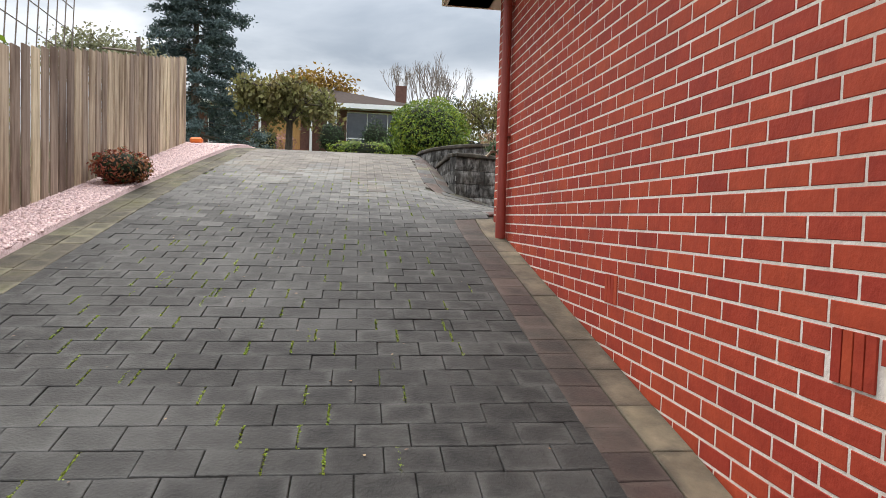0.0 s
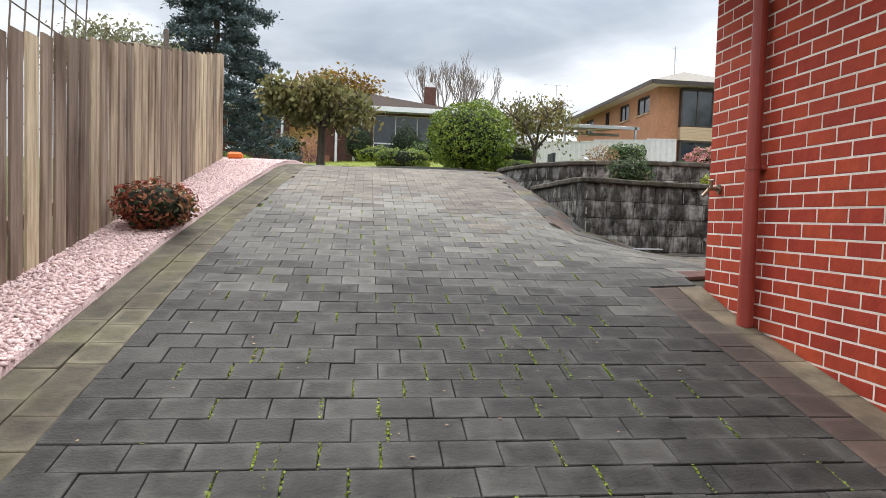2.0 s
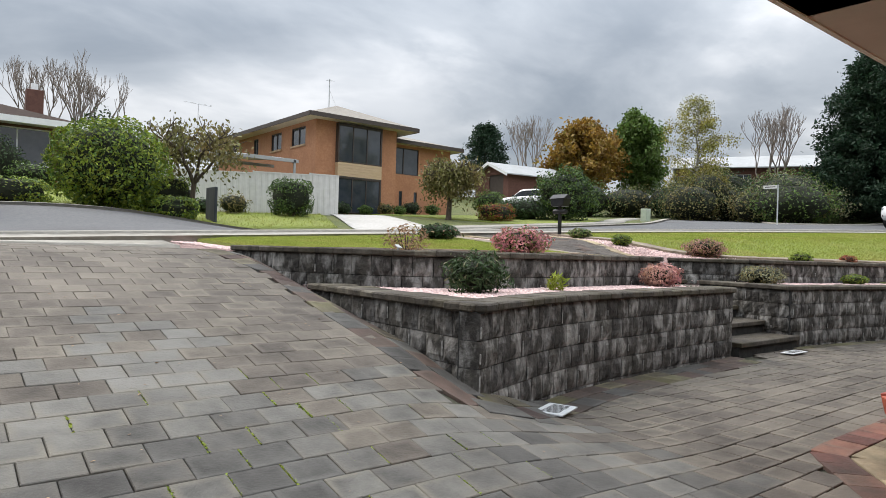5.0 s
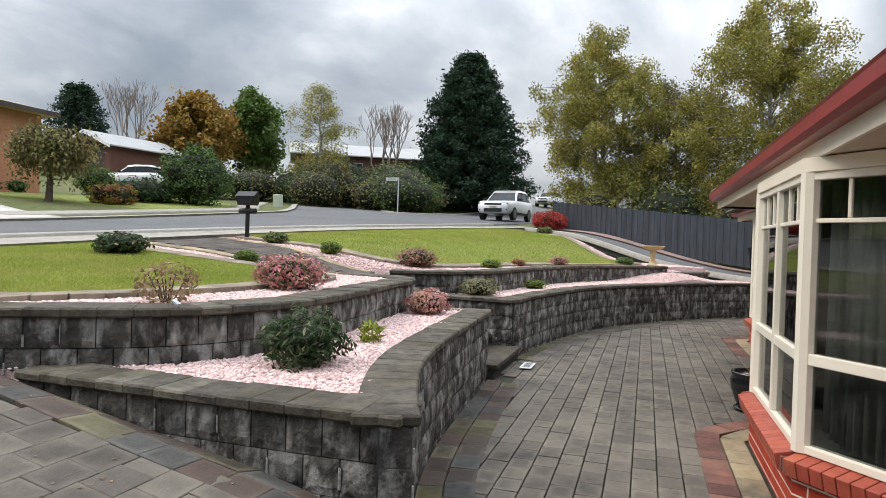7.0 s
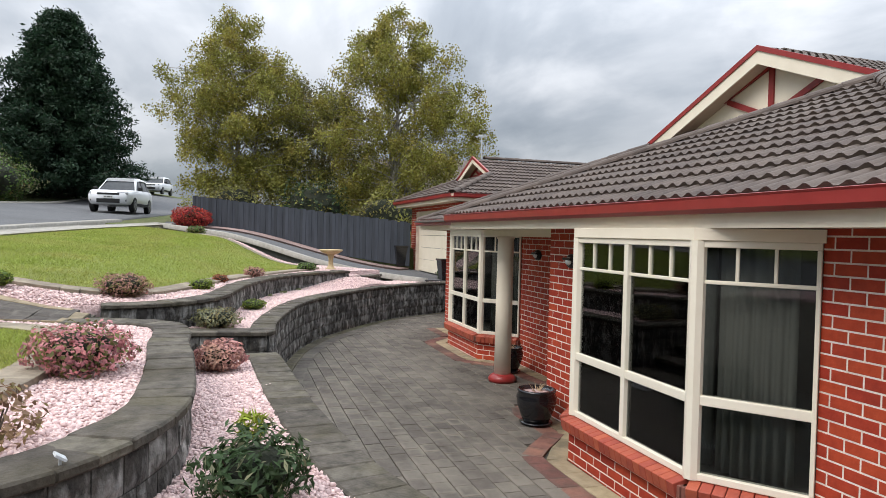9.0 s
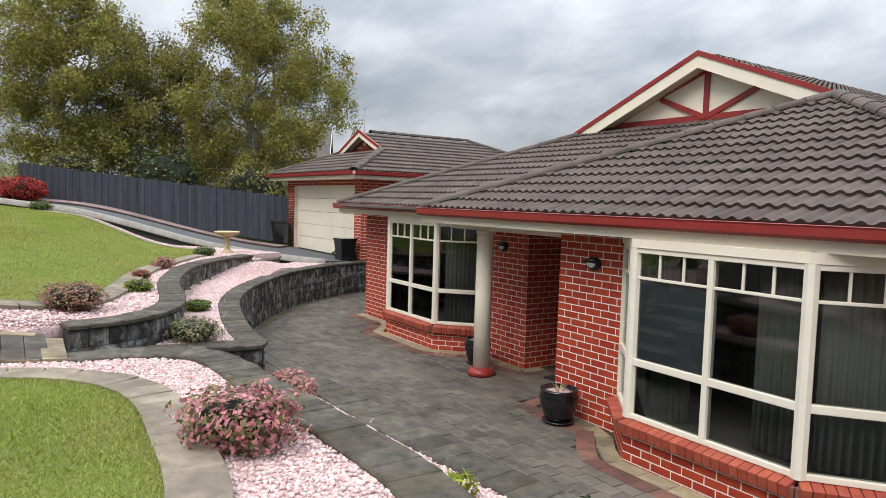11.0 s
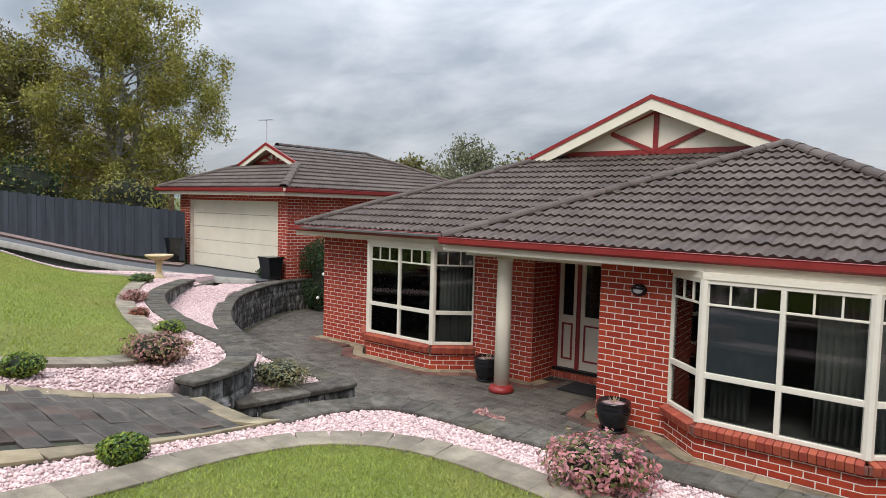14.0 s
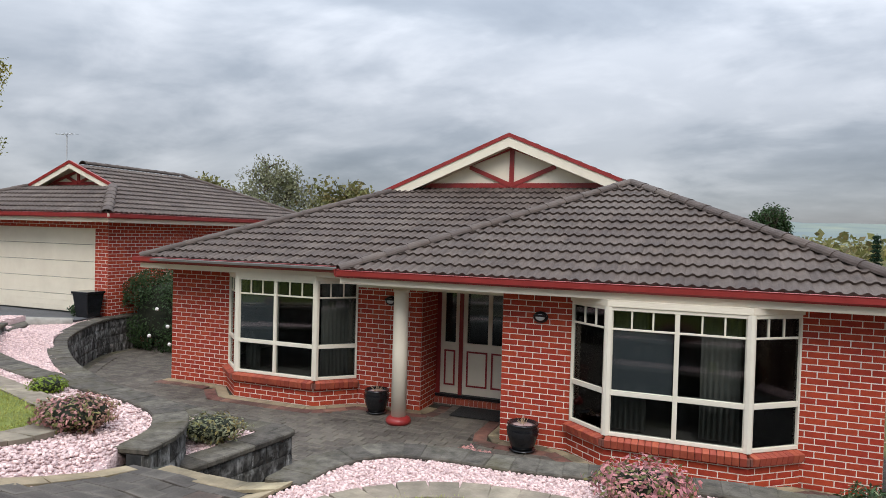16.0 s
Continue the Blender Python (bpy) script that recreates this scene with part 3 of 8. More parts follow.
strip("footpath_apron", [(-3.0, 15.1), (-1.5, 15.35), (1.2, 15.3)], 2.4, lambda x, y: land(x, y) * smooth(14.9, 17, y) + drive_z(y) * (1 - smooth(14.9, 17, y)), M_CONC, "pale concrete crossing at the top of the drive", "pavement", lift=0.02)


# ---------------------------------------------------------------- brick house
def brick_mesh(l, h=0.075, d=0.012, b=0.003):
    """Front and rim of a brick, face at y = 0 outward to -y, its left bottom corner at the origin."""
    v = [(b, -d, b), (l - b, -d, b), (l - b, -d, h - b), (b, -d, h - b), (0, -d + b, 0), (l, -d + b, 0), (l, -d + b, h), (0, -d + b, h), (0, 0, 0), (l, 0, 0), (l, 0, h), (0, 0, h)]
    f = [(0, 1, 2, 3)] + [(i + 4, (i + 1) % 4 + 4, (i + 1) % 4, i) for i in range(4)] + [(i + 8, (i + 1) % 4 + 8, (i + 1) % 4 + 4, i + 4) for i in range(4)]
    return v, f


BR, BH, CO, JOINT = 0.229, 0.075, 0.086, 0.011
FULL_BRICK = mesh_of(brick_mesh(BR), M_BRICK_OB, "brick")


def brick_wall(name, p0, p1, z0, z1, holes=(), label="", pieces=None, base=None, thick=0.22, start=0.0, parent=None, skip=None, voids=()):
    """A wall from p0 to p1 (outside to the right of that way), with holes (s0, s1, za, zb), laid in running bond."""
    a, b = Vector((*p0, 0)), Vector((*p1, 0))
    ln = (b - a).length
    u = (b - a) / ln
    out = Vector((u.y, -u.x, 0))
    m = Matrix((( u.x, -out.x, 0, a.x), (u.y, -out.y, 0, a.y), (0, 0, 1, 0), (0, 0, 0, 1)))
    bm = bmesh.new()
    cuts = sorted({0.0, ln, *[h[0] for h in holes], *[h[1] for h in holes]})
    for s0, s1 in zip(cuts, cuts[1:]):
        col = sorted((h[2], h[3]) for h in holes if h[0] <= s0 + 1e-6 and h[1] >= s1 - 1e-6)
        z = z0
        for ha, hb in col + [(z1, z1)]:
            if ha > z + 1e-3:
                box(bm, s0, -0.0035, z, s1, thick, ha, m=m)
            z = max(z, hb)
    bmesh.ops.remove_doubles(bm, verts=bm.verts, dist=1e-4)
    wall = part(name, bm, M_MORTAR, parent)
    if parent is None:
        tagged(wall, label, "wall", kind="structure")
    verts, faces = [], []
    c, z = 0, z0 + 0.005
    while z < z1 - 0.03:
        s = start + (-(BR + JOINT) / 2 if c % 2 else 0.0)
        h = min(BH, z1 - z)
        while s < ln:
            s0, s1 = max(s, 0.0), min(s + BR, ln)
            spans = [(s0, s1)]
            for ha in (*holes, *voids):
                if z + h > ha[2] + 0.02 and z < ha[3] - 0.02:
                    nxt = []
                    for q0, q1 in spans:
                        if ha[1] <= q0 or ha[0] >= q1:
                            nxt.append((q0, q1))
                        else:
                            if ha[0] > q0:
                                nxt.append((q0, ha[0]))
                            if ha[1] < q1:
                                nxt.append((ha[1], q1))
                    spans = nxt
            for q0, q1 in spans:
                if q1 - q0 < 0.025:
                    continue
                if skip and skip(q0, q1, z):
                    continue
                mid = a + u * (q0 + q1) / 2
                if base and z + h < base(mid.x, mid.y):
                    continue
                mm = m @ Matrix.Translation((q0, 0.006, z))
                if pieces and abs(q1 - q0 - BR) < 1e-4 and h == BH and pieces(mid.x, mid.y, z):
                    PIECES.append((FULL_BRICK, mm, wall))
                else:
                    bv, bf = brick_mesh(q1 - q0, h)
                    k = len(verts)
                    verts += [mm @ Vector(v) for v in bv]
                    faces += [tuple(i + k for i in f) for f in bf]
            s += BR + JOINT
        z += CO
        c += 1
    if verts:
        bb = part("brickwork", (verts, faces), M_BRICK, wall, "red face bricks with pale joints")
        bb["kind"] = "stuff"
    return wall


PIECES = []
VENTS = [(3.28, 1.329), (5.15, 1.329)]

SIDE_NEAR = lambda x, y, z: 3.9 < y < 6.9 and 1.2 < z < 3.4
wall_side = brick_wall("wall_side", (1.465, 6.99), (1.465, -12.0), -1.6, 4.32, start=-0.15, base=lambda x, y: drive_z(y) - 0.1, pieces=SIDE_NEAR, label="red brick side wall with pale joints beside the drive",
                       voids=[(v - 0.01, v + 0.19, q - 0.01, q + 0.175) for v, q in VENTS])
wall_front = brick_wall("wall_front_right", (6.42, 6.99), (1.465, 6.99), 1.8, 4.32, holes=[(1.08, 3.99, 2.27, 4.32)], label="red brick front wall round a bay window", pieces=lambda x, y, z: x > 5.3 and z < 3.0)
wall_left = brick_wall("wall_front_left", (13.65, 6.04), (8.14, 6.04), 1.8, 4.36, holes=[(1.45, 4.25, 2.27, 4.36)], label="red brick front wall round the smaller bay")
brick_wall("wall_porch_right", (6.42, 5.32), (6.42, 6.984), 1.8, 4.32, label="red brick side of the porch recess")
brick_wall("wall_porch_left", (8.14, 6.034), (8.14, 5.32), 1.8, 4.32, label="red brick side of the porch recess")
brick_wall("wall_end_left", (13.65, -6.0), (13.65, 6.03), 1.0, 4.36, label="red brick end wall of the house", skip=lambda a, b, z: a < 9)
brick_wall("wall_back", (1.6, -11.9), (13.5, -6.0), -1.6, 4.3, label="red brick back wall of the house", skip=lambda a, b, z: True)

# dark-coloured floor, ceiling and walls stand in for dim depth behind the glass
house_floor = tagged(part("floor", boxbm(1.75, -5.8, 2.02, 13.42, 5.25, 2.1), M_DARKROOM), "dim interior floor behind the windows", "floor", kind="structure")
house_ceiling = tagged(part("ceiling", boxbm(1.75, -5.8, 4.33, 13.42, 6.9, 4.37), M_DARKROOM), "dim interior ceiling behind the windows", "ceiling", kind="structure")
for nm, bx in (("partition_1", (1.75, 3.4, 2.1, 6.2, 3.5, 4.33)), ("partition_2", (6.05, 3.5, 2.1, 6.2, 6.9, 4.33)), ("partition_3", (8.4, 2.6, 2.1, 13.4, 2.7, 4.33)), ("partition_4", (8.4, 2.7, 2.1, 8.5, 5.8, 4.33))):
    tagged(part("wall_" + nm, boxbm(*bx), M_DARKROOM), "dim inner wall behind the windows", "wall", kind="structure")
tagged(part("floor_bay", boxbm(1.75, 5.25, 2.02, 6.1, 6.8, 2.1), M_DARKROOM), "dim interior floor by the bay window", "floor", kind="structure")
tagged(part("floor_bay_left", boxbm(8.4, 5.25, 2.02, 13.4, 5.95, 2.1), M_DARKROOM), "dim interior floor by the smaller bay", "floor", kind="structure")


# ---------------------------------------------------------------- bay windows
def along(p0, p1):
    a, b = Vector((*p0, 0)), Vector((*p1, 0))
    u = (b - a).normalized()
    out = Vector((u.y, -u.x, 0))
    return Matrix(((u.x, -out.x, 0, a.x), (u.y, -out.y, 0, a.y), (0, 0, 1, 0), (0, 0, 0, 1))), (b - a).length


def window_face(win, p0, p1, z0, z1, units, screens=()):
    m, ln = along(p0, p1)
    w = ln / units
    rail, tran = z0 + (z1 - z0) * 0.335, z1 - (z1 - z0) * 0.172

    def bar(nm, *q):
        return part(nm, boxbm(*q, m=m, bevel=0.004), M_FRAME, win)

    bar("window_rail", 0, -0.03, z0, ln, 0.05, z0 + 0.05)
    bar("window_rail", 0, -0.03, z1 - 0.05, ln, 0.05, z1)
    bar("window_rail", 0.002, -0.026, rail - 0.035, ln - 0.002, 0.046, rail + 0.035)
    for k in range(units + 1):
        t = 0.03
        s = k * w
        bar("window_mullion", max(0, s - t), -0.032, z0 + 0.051, min(ln, s + t), 0.052, z1 - 0.051)
    for k in range(units):
        s0, s1 = k * w + 0.03, (k + 1) * w - 0.03
        bar("glazing_bar", s0, -0.012, tran - 0.014, s1, 0.02, tran + 0.014)
        for j in (1, 2):
            s = s0 + (s1 - s0) * j / 3
            bar("glazing_bar", s - 0.012, -0.01, tran + 0.0145, s + 0.012, 0.018, z1 - 0.0505)
        for za, zb in ((z0 + 0.05, rail - 0.035), (rail + 0.035, tran - 0.014), (tran + 0.014, z1 - 0.05)):
            g = part("pane", boxbm(s0, 0.006, za, s1, 0.010, zb, m=m), M_GLASS, win)
            g.visible_shadow = False
        if k in screens:
            part("fly_screen", boxbm(s0 + 0.01, 0.016, rail + 0.04, s1 - 0.01, 0.019, tran - 0.02, m=m), M_SHEER, win, "grey woven fly screen")


def curtain(name, p0, p1, z0, z1, inset, material, label, waves=0.07):
    m, ln = along(p0, p1)
    verts, faces = [], []
    n = max(8, int(ln / 0.018))
    for i in range(n + 1):
        s = ln * i / n
        d = inset + 0.03 * math.sin(2 * math.pi * s / waves + 0.8 * math.sin(s * 9)) + 0.012 * math.sin(s * 31)
        for z in (z0, (z0 + z1) / 2, z1):
            k = 0.75 + 0.25 * (z1 - z) / (z1 - z0)
            verts.append(m @ Vector((s, inset + (d - inset) * k, z)))
    for i in range(n):
        for j in range(2):
            a = i * 3 + j
            faces.append((a, a + 3, a + 4, a + 1))
    ob = part(name, (verts, faces), material)
    ob.data.polygons.foreach_set("use_smooth", [True] * len(faces))
    sm = ob.modifiers.new("thickness", "SOLIDIFY")
    sm.thickness = 0.004
    return tagged(ob, label, "curtain")


SILL_BRICK = None


def bay(name, xl, xr, yf, wl, wr, yw, z0, z1, head, label):
    """A splayed bay: xl > xr are the front's ends, wl > wr where it meets the wall."""
    win = tagged(new(name), label, "window", kind="structure")
    faces = [((wl, yw), (xl, yf), 1, ()), ((xl, yf), (xr, yf), 2, (0,)), ((xr, yf), (wr, yw), 1, ())]
    for p0, p1, n, sc in faces:
        window_face(win, p0, p1, z0, z1, n, sc)
    for x in (xl, xr):
        bm = bmesh.new()
        tube(bm, (x, yf - 0.01, z0), (x, yf - 0.01, z1), 0.062, seg=8)
        part("corner_post", bm, M_FRAME, win)
    # boarded head between window and soffit, and the bay's own floor
    for p0, p1, *_ in faces:
        m, ln = along(p0, p1)
        part("head_board", boxbm(-0.02, -0.045, z1, ln + 0.02, 0.06, head, m=m, bevel=0.003), M_CREAM, win)
    bm = bmesh.new()
    lo = [bm.verts.new((x, y, z0 - 0.06)) for x, y in ((wl, yw - 0.2), (wl, yw), (xl, yf), (xr, yf), (wr, yw), (wr, yw - 0.2))]
    f = bm.faces.new(lo)
    r = bmesh.ops.extrude_face_region(bm, geom=[f])
    bmesh.ops.translate(bm, vec=(0, 0, 0.05), verts=[v for v in r["geom"] if isinstance(v, bmesh.types.BMVert)])
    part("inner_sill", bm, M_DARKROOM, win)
    # brick plinth and sloping rowlock sill
    pl = 0.035
    for p0, p1, *_ in faces:
        m, ln = along(p0, p1)
        brick_wall("plinth", tuple((m @ Vector((-0.016, -pl, 0))).to_2d()), tuple((m @ Vector((ln + 0.016, -pl, 0))).to_2d()), 1.8, z0 - 0.115, parent=win, thick=0.16)
        n = max(3, round(ln / 0.086))
        w = ln / n
        me = mesh_of(sill_brick(w - 0.006), M_SILL, "sill_brick")
        part("sill_bed", boxbm(-0.03, -0.11, z0 - 0.135, ln + 0.03, 0.09, z0 - 0.045, m=m), M_REDMORTAR, win)
        for i in range(n):
            o = new("sill_brick", me)
            o.parent = win
            o.matrix_basis = m @ Matrix.Translation((i * w, 0, z0))
    return win


def sill_brick(w):
    bm = bmesh.new()
    box(bm, 0.003, -0.15, -0.112, w + 0.003, 0.06, 0.0, bevel=0.004)
    bmesh.ops.transform(bm, matrix=Matrix.Rotation(radians(13), 4, "X"), verts=bm.verts)
    return bm


bay("window_bay_large", 4.8, 3.05, 7.5, 5.36, 2.43, 7.0, 2.33, 4.075, 4.165, "large cream-framed bay window with dark panes over a brick sill")
bay("window_bay_small", 11.62, 9.95, 6.57, 12.2, 9.4, 6.05, 2.34, 4.1, 4.185, "smaller cream-framed bay window with curtains over a brick sill")
curtain("curtain", (4.75, 7.36), (4.3, 7.36), 2.36, 4.08, 0.12, M_CURTAIN, "grey pleated curtain drawn aside in the bay window")
curtain("curtain", (3.62, 7.36), (3.14, 7.36), 2.36, 4.08, 0.12, M_CURTAIN, "grey pleated curtain drawn aside in the bay window")
curtain("curtain", (3.0, 7.36), (2.56, 7.08), 2.36, 4.08, 0.1, M_CURTAIN, "grey pleated curtain across the splayed pane")
curtain("curtain", (5.3, 7.06), (4.85, 7.36), 2.36, 4.08, 0.1, M_CURTAIN, "grey pleated curtain across the splayed pane")
curtain("curtain", (9.9, 6.42), (9.46, 6.0), 2.36, 4.1, 0.08, M_CURTAIN, "grey pleated curtain in the smaller bay")
curtain("curtain", (11.62, 6.4), (11.3, 6.4), 2.36, 4.1, 0.1, M_CURTAIN, "grey pleated curtain drawn aside in the smaller bay")


# ---------------------------------------------------------------- roofs
PITCH = 0.417
TW, TC = 0.30, 0.325
RISE = math.sqrt(1 + PITCH * PITCH)


def tile_geo(m, u0, v0, lo=None, hi=None):
    """One interlocking tile: two low rolls, its nose lifted over the course below. u along the eave, v up the slope (plan length)."""
    prof = []
    for k in range(2):
        prof += [(0.15 * k + d, h) for d, h in ((0.0, 0.0), (0.035, 0.0), (0.06, 0.012), (0.085, 0.026), (0.11, 0.026), (0.135, 0.012))]
    prof.append((0.302, 0.0))
    verts, faces = [], []
    n = len(prof)
    for v, lift in ((v0 - 0.03, 0.044), (v0 + TC / RISE, 0.006)):
        for du, h in prof:
            u = u0 + du
            if lo:
                u = min(max(u, lo(v)), hi(v))
            verts.append(m @ Vector((u, v, v * PITCH + h + lift)))
    for dv, lift in ((0.0, 0.044), (0.03, -0.004)):
        for du, h in prof:
            u = u0 + du
            v = v0 - 0.03
            if lo:
                u = min(max(u, lo(v)), hi(v))
            verts.append(m @ Vector((u, v + dv, v * PITCH + h + lift)))
    for i in range(n - 1):
        faces.append((i, i + 1, n + i + 1, n + i))
        faces.append((3 * n + i, 3 * n + i + 1, 2 * n + i + 1, 2 * n + i))
    return verts, faces


def roof_plane(house, m, vmax, lo, hi, tiles=True, pieces=None):
    """A slope: eave along u at v = 0, running up along v; lo and hi give its ends at each v."""
    k = 24
    vs = [vmax * i / k for i in range(k + 1)]
    verts = [m @ Vector((e(v), v, v * PITCH - 0.012)) for v in vs for e in (lo, hi)]
    deck = part("roof_deck", (verts, [(2 * i, 2 * i + 1, 2 * i + 3, 2 * i + 2) for i in range(k)]), M_TILE_BASE if tiles else M_TILE, house)
    if not tiles:
        return
    step = TC / RISE
    av, af = [], []
    r, v0 = 0, 0.0
    proto = mesh_of(tile_geo(Matrix.Identity(4), 0, 0), M_TILE_OB, "tile")
    for p in proto.polygons:
        p.use_smooth = True
    while v0 < vmax:
        vm = min(v0 + step, vmax)
        ends = (lo(v0), lo(vm), hi(v0), hi(vm))
        u = math.floor(min(ends[:2]) / TW) * TW
        while u < max(ends[2:]):
            if u + TW > min(ends[:2]) and u < max(ends[2:]):
                whole = u > max(ends[:2]) and u + 0.31 < min(ends[2:])
                if whole and pieces and pieces(u, v0):
                    PIECES.append((proto, m @ Matrix.Translation((u, v0, v0 * PITCH)), house))
                else:
                    a, f = tile_geo(m, u, v0, lo, hi)
                    c = len(av)
                    av += a
                    af += [tuple(i + c for i in q) for q in f]
            u += TW
        v0 += step
    t = part("roof_tiles", (av, af), M_TILE, house, "grey-brown concrete roof tiles")
    t["kind"] = "stuff"
    t.data.polygons.foreach_set("use_smooth", [True] * len(af))
    return deck


def cap_mesh():
    bm = bmesh.new()
    n = 8
    rows = []
    for y, s in ((-0.03, 1.06), (0.40, 0.94)):
        ring = [bm.verts.new((0.125 * s * math.cos(math.pi * i / n), y, 0.085 * s * math.sin(math.pi * i / n) - 0.012)) for i in range(n + 1)]
        rows.append(ring)
    for i in range(n):
        bm.faces.new((rows[0][i], rows[0][i + 1], rows[1][i + 1], rows[1][i]))
    b2 = [bm.verts.new((v.co.x * 0.86, v.co.y, v.co.z * 0.86 - 0.004)) for v in rows[0]]
    for i in range(n):
        bm.faces.new((b2[i], b2[i + 1], rows[0][i + 1], rows[0][i]))
    return bm


CAP_TILE = mesh_of(cap_mesh(), M_TILE_OB, "ridge_cap")


def ridge(house, a, b, up=0.03):
    a, b = Vector(a), Vector(b)
    d = b - a
    n = max(1, round(d.length / 0.40))
    y = d.normalized()
    x = y.cross(Vector((0, 0, 1))).normalized()
    z = x.cross(y)
    for i in range(n):
        p = a + d * i / n + Vector((0, 0, up))
        m = Matrix(((x.x, y.x, z.x, p.x), (x.y, y.y, z.y, p.y), (x.z, y.z, z.z, p.z), (0, 0, 0, 1)))
        PIECES.append((CAP_TILE, m, house))


def slope(p, facing, z):
    """Frame of a roof slope: origin on the eave line, v running against the way it faces."""
    fx, fy = facing
    # v = inwards, u so that (u, v, z) is right-handed
    vx, vy = -fx, -fy
    ux, uy = vy, -vx
    return Matrix(((ux, vx, 0, p[0]), (uy, vy, 0, p[1]), (0, 0, 1, z), (0, 0, 0, 1)))


def eave_line(house, p0, p1, z, wall_dist=0.5, fascia=0.16, ends=(0.0, 0.0)):
    """Gutter, fascia and soffit along an eave from p0 to p1, outside to the right."""
    m, ln = along(p0, p1)
    e0, e1 = ends
    prof = [(0.0, 0.0), (-0.085, 0.0), (-0.115, 0.03), (-0.12, 0.10), (-0.13, 0.115), (-0.11, 0.12), (-0.1, 0.1), (-0.09, 0.03), (0.0, 0.02)]
    verts = [m @ Vector((s, y, z + h)) for s in (-e0, ln + e1) for y, h in prof]
    n = len(prof)
    fs = [(i, (i + 1) % n, n + (i + 1) % n, n + i) for i in range(n)] + [tuple(range(n))[::-1], tuple(range(n, 2 * n))]
    part("gutter", (verts, fs), M_RED, house, "dark red metal gutter")
    part("fascia", boxbm(-e0 * 0.3, 0.002, z - 0.10, ln + e1 * 0.3, 0.026, z + 0.115, m=m), M_CREAM, house, "cream painted fascia board")
    part("soffit", boxbm(-e0 * 0.2, 0.027, z - 0.092, ln + e1 * 0.2, wall_dist, z - 0.08, m=m), M_SOFFIT, house, "cream soffit lining")


def gablet(house, xc, y, half, zfoot, big=True):
    """A small timbered gable facing north at the end of the ridge, with barge boards."""
    h = half * PITCH
    s = half / 2.87
    wv = [(xc - half + 0.25, y - 0.32, zfoot + 0.02), (xc + half - 0.25, y - 0.32, zfoot + 0.02), (xc, y - 0.32, zfoot + h - 0.08)]
    part("gable_panel", (wv, [(0, 2, 1)]), M_CREAM, house, "cream gable panel")
    for sgn in (-1, 1):
        a, b = Vector((xc, y, zfoot + h + 0.02)), Vector((xc + sgn * (half + 0.12), y, zfoot - 0.12 * PITCH + 0.02))
        for nm, o, t, w0, w1, mt in (("barge_capping", 0.02, 0.06, -0.03, 0.055, M_RED), ("barge_board", 0.0, 0.03, -0.24 if big else -0.17, -0.02, M_CREAM)):
            v = [(p.x, y + o - dy, p.z + w) for p in (a, b) for dy in (0, t) for w in (w0, w1)]
            part(nm, (v, [(0, 1, 5, 4), (2, 6, 7, 3), (0, 2, 3, 1), (4, 5, 7, 6), (1, 3, 7, 5), (0, 4, 6, 2)]), mt, house, "red barge capping" if mt is M_RED else "cream barge board")
        part("gable_soffit", ([(a.x, y - 0.02, a.z - 0.2 * s - 0.02), (b.x, y - 0.02, b.z - 0.2 * s - 0.02), (b.x, y - 0.32, b.z - 0.2 * s - 0.02), (a.x, y - 0.32, a.z - 0.2 * s - 0.02)], [(0, 1, 2, 3)]), M_SOFFIT, house)

    laid = []

    def beam(p, q, w):
        # each batten is let 4 mm further forward than the last
        p, q = (Vector(c) + Vector((0, 0.004 * len(laid), 0)) for c in (p, q))
        d = (q - p).normalized()
        nrm = Vector((-d.z, 0, d.x)) * w / 2
        v = [c + k * nrm + Vector((0, dy, 0)) for c in (p, q) for k in (-1, 1) for dy in (0.0, 0.035)]
        part("gable_batten", ([tuple(c) for c in v], [(0, 1, 5, 4), (2, 6, 7, 3), (0, 2, 3, 1), (4, 5, 7, 6), (1, 3, 7, 5), (0, 4, 6, 2)]), M_RED, house, "red gable batten")
        laid.append(1)

    yb, zb = y - 0.32, zfoot + 0.13 * s + 0.05
    w = 0.10 * (0.65 + 0.35 * s)
    beam((xc - half + 0.4, yb, zb), (xc + half - 0.4, yb, zb), w)
    beam((xc, yb, zb), (xc, yb, zfoot + h - 0.2), w)
    for sgn in (-1, 1):
        beam((xc, yb, zb), (xc + sgn * half * 0.33, yb, zb + half * 0.33 * 0.42), w * 0.9)
        beam((xc + sgn * (half - 0.35), yb, zfoot + 0.06), (xc, yb, zfoot + h - 0.21), w * 0.8)


roof = tagged(new("roof_house"), "grey-brown tiled hip roof with red gutters and cream trim", "roof", kind="structure")
EZ = 4.37
EB, EA, EL, ER, EM = 7.48, 6.60, 13.92, 0.92, 8.96
HB = (EM - ER) / 2
GY = 2.94
VA = EA - GY
XC = 7.53
RV = XC - ER
# right-hand front wing, facing the street: u runs from its east end to the west
roof_plane(roof, slope((EM, EB), (0, 1), EZ), HB - 0.06, lambda v: v, lambda v: EM - ER - v, pieces=lambda u, v: v < 2.3)
# the left-hand slope of that wing
roof_plane(roof, slope((EM, EB), (1, 0), EZ), HB - 0.2, lambda v: -min(EB - EA + v, EB - GY), lambda v: -v)
# the main front slope
roof_plane(roof, slope((EL, EA), (0, 1), EZ), VA, lambda v: v, lambda v: EL - EM + v, pieces=lambda u, v: v < 1.4)
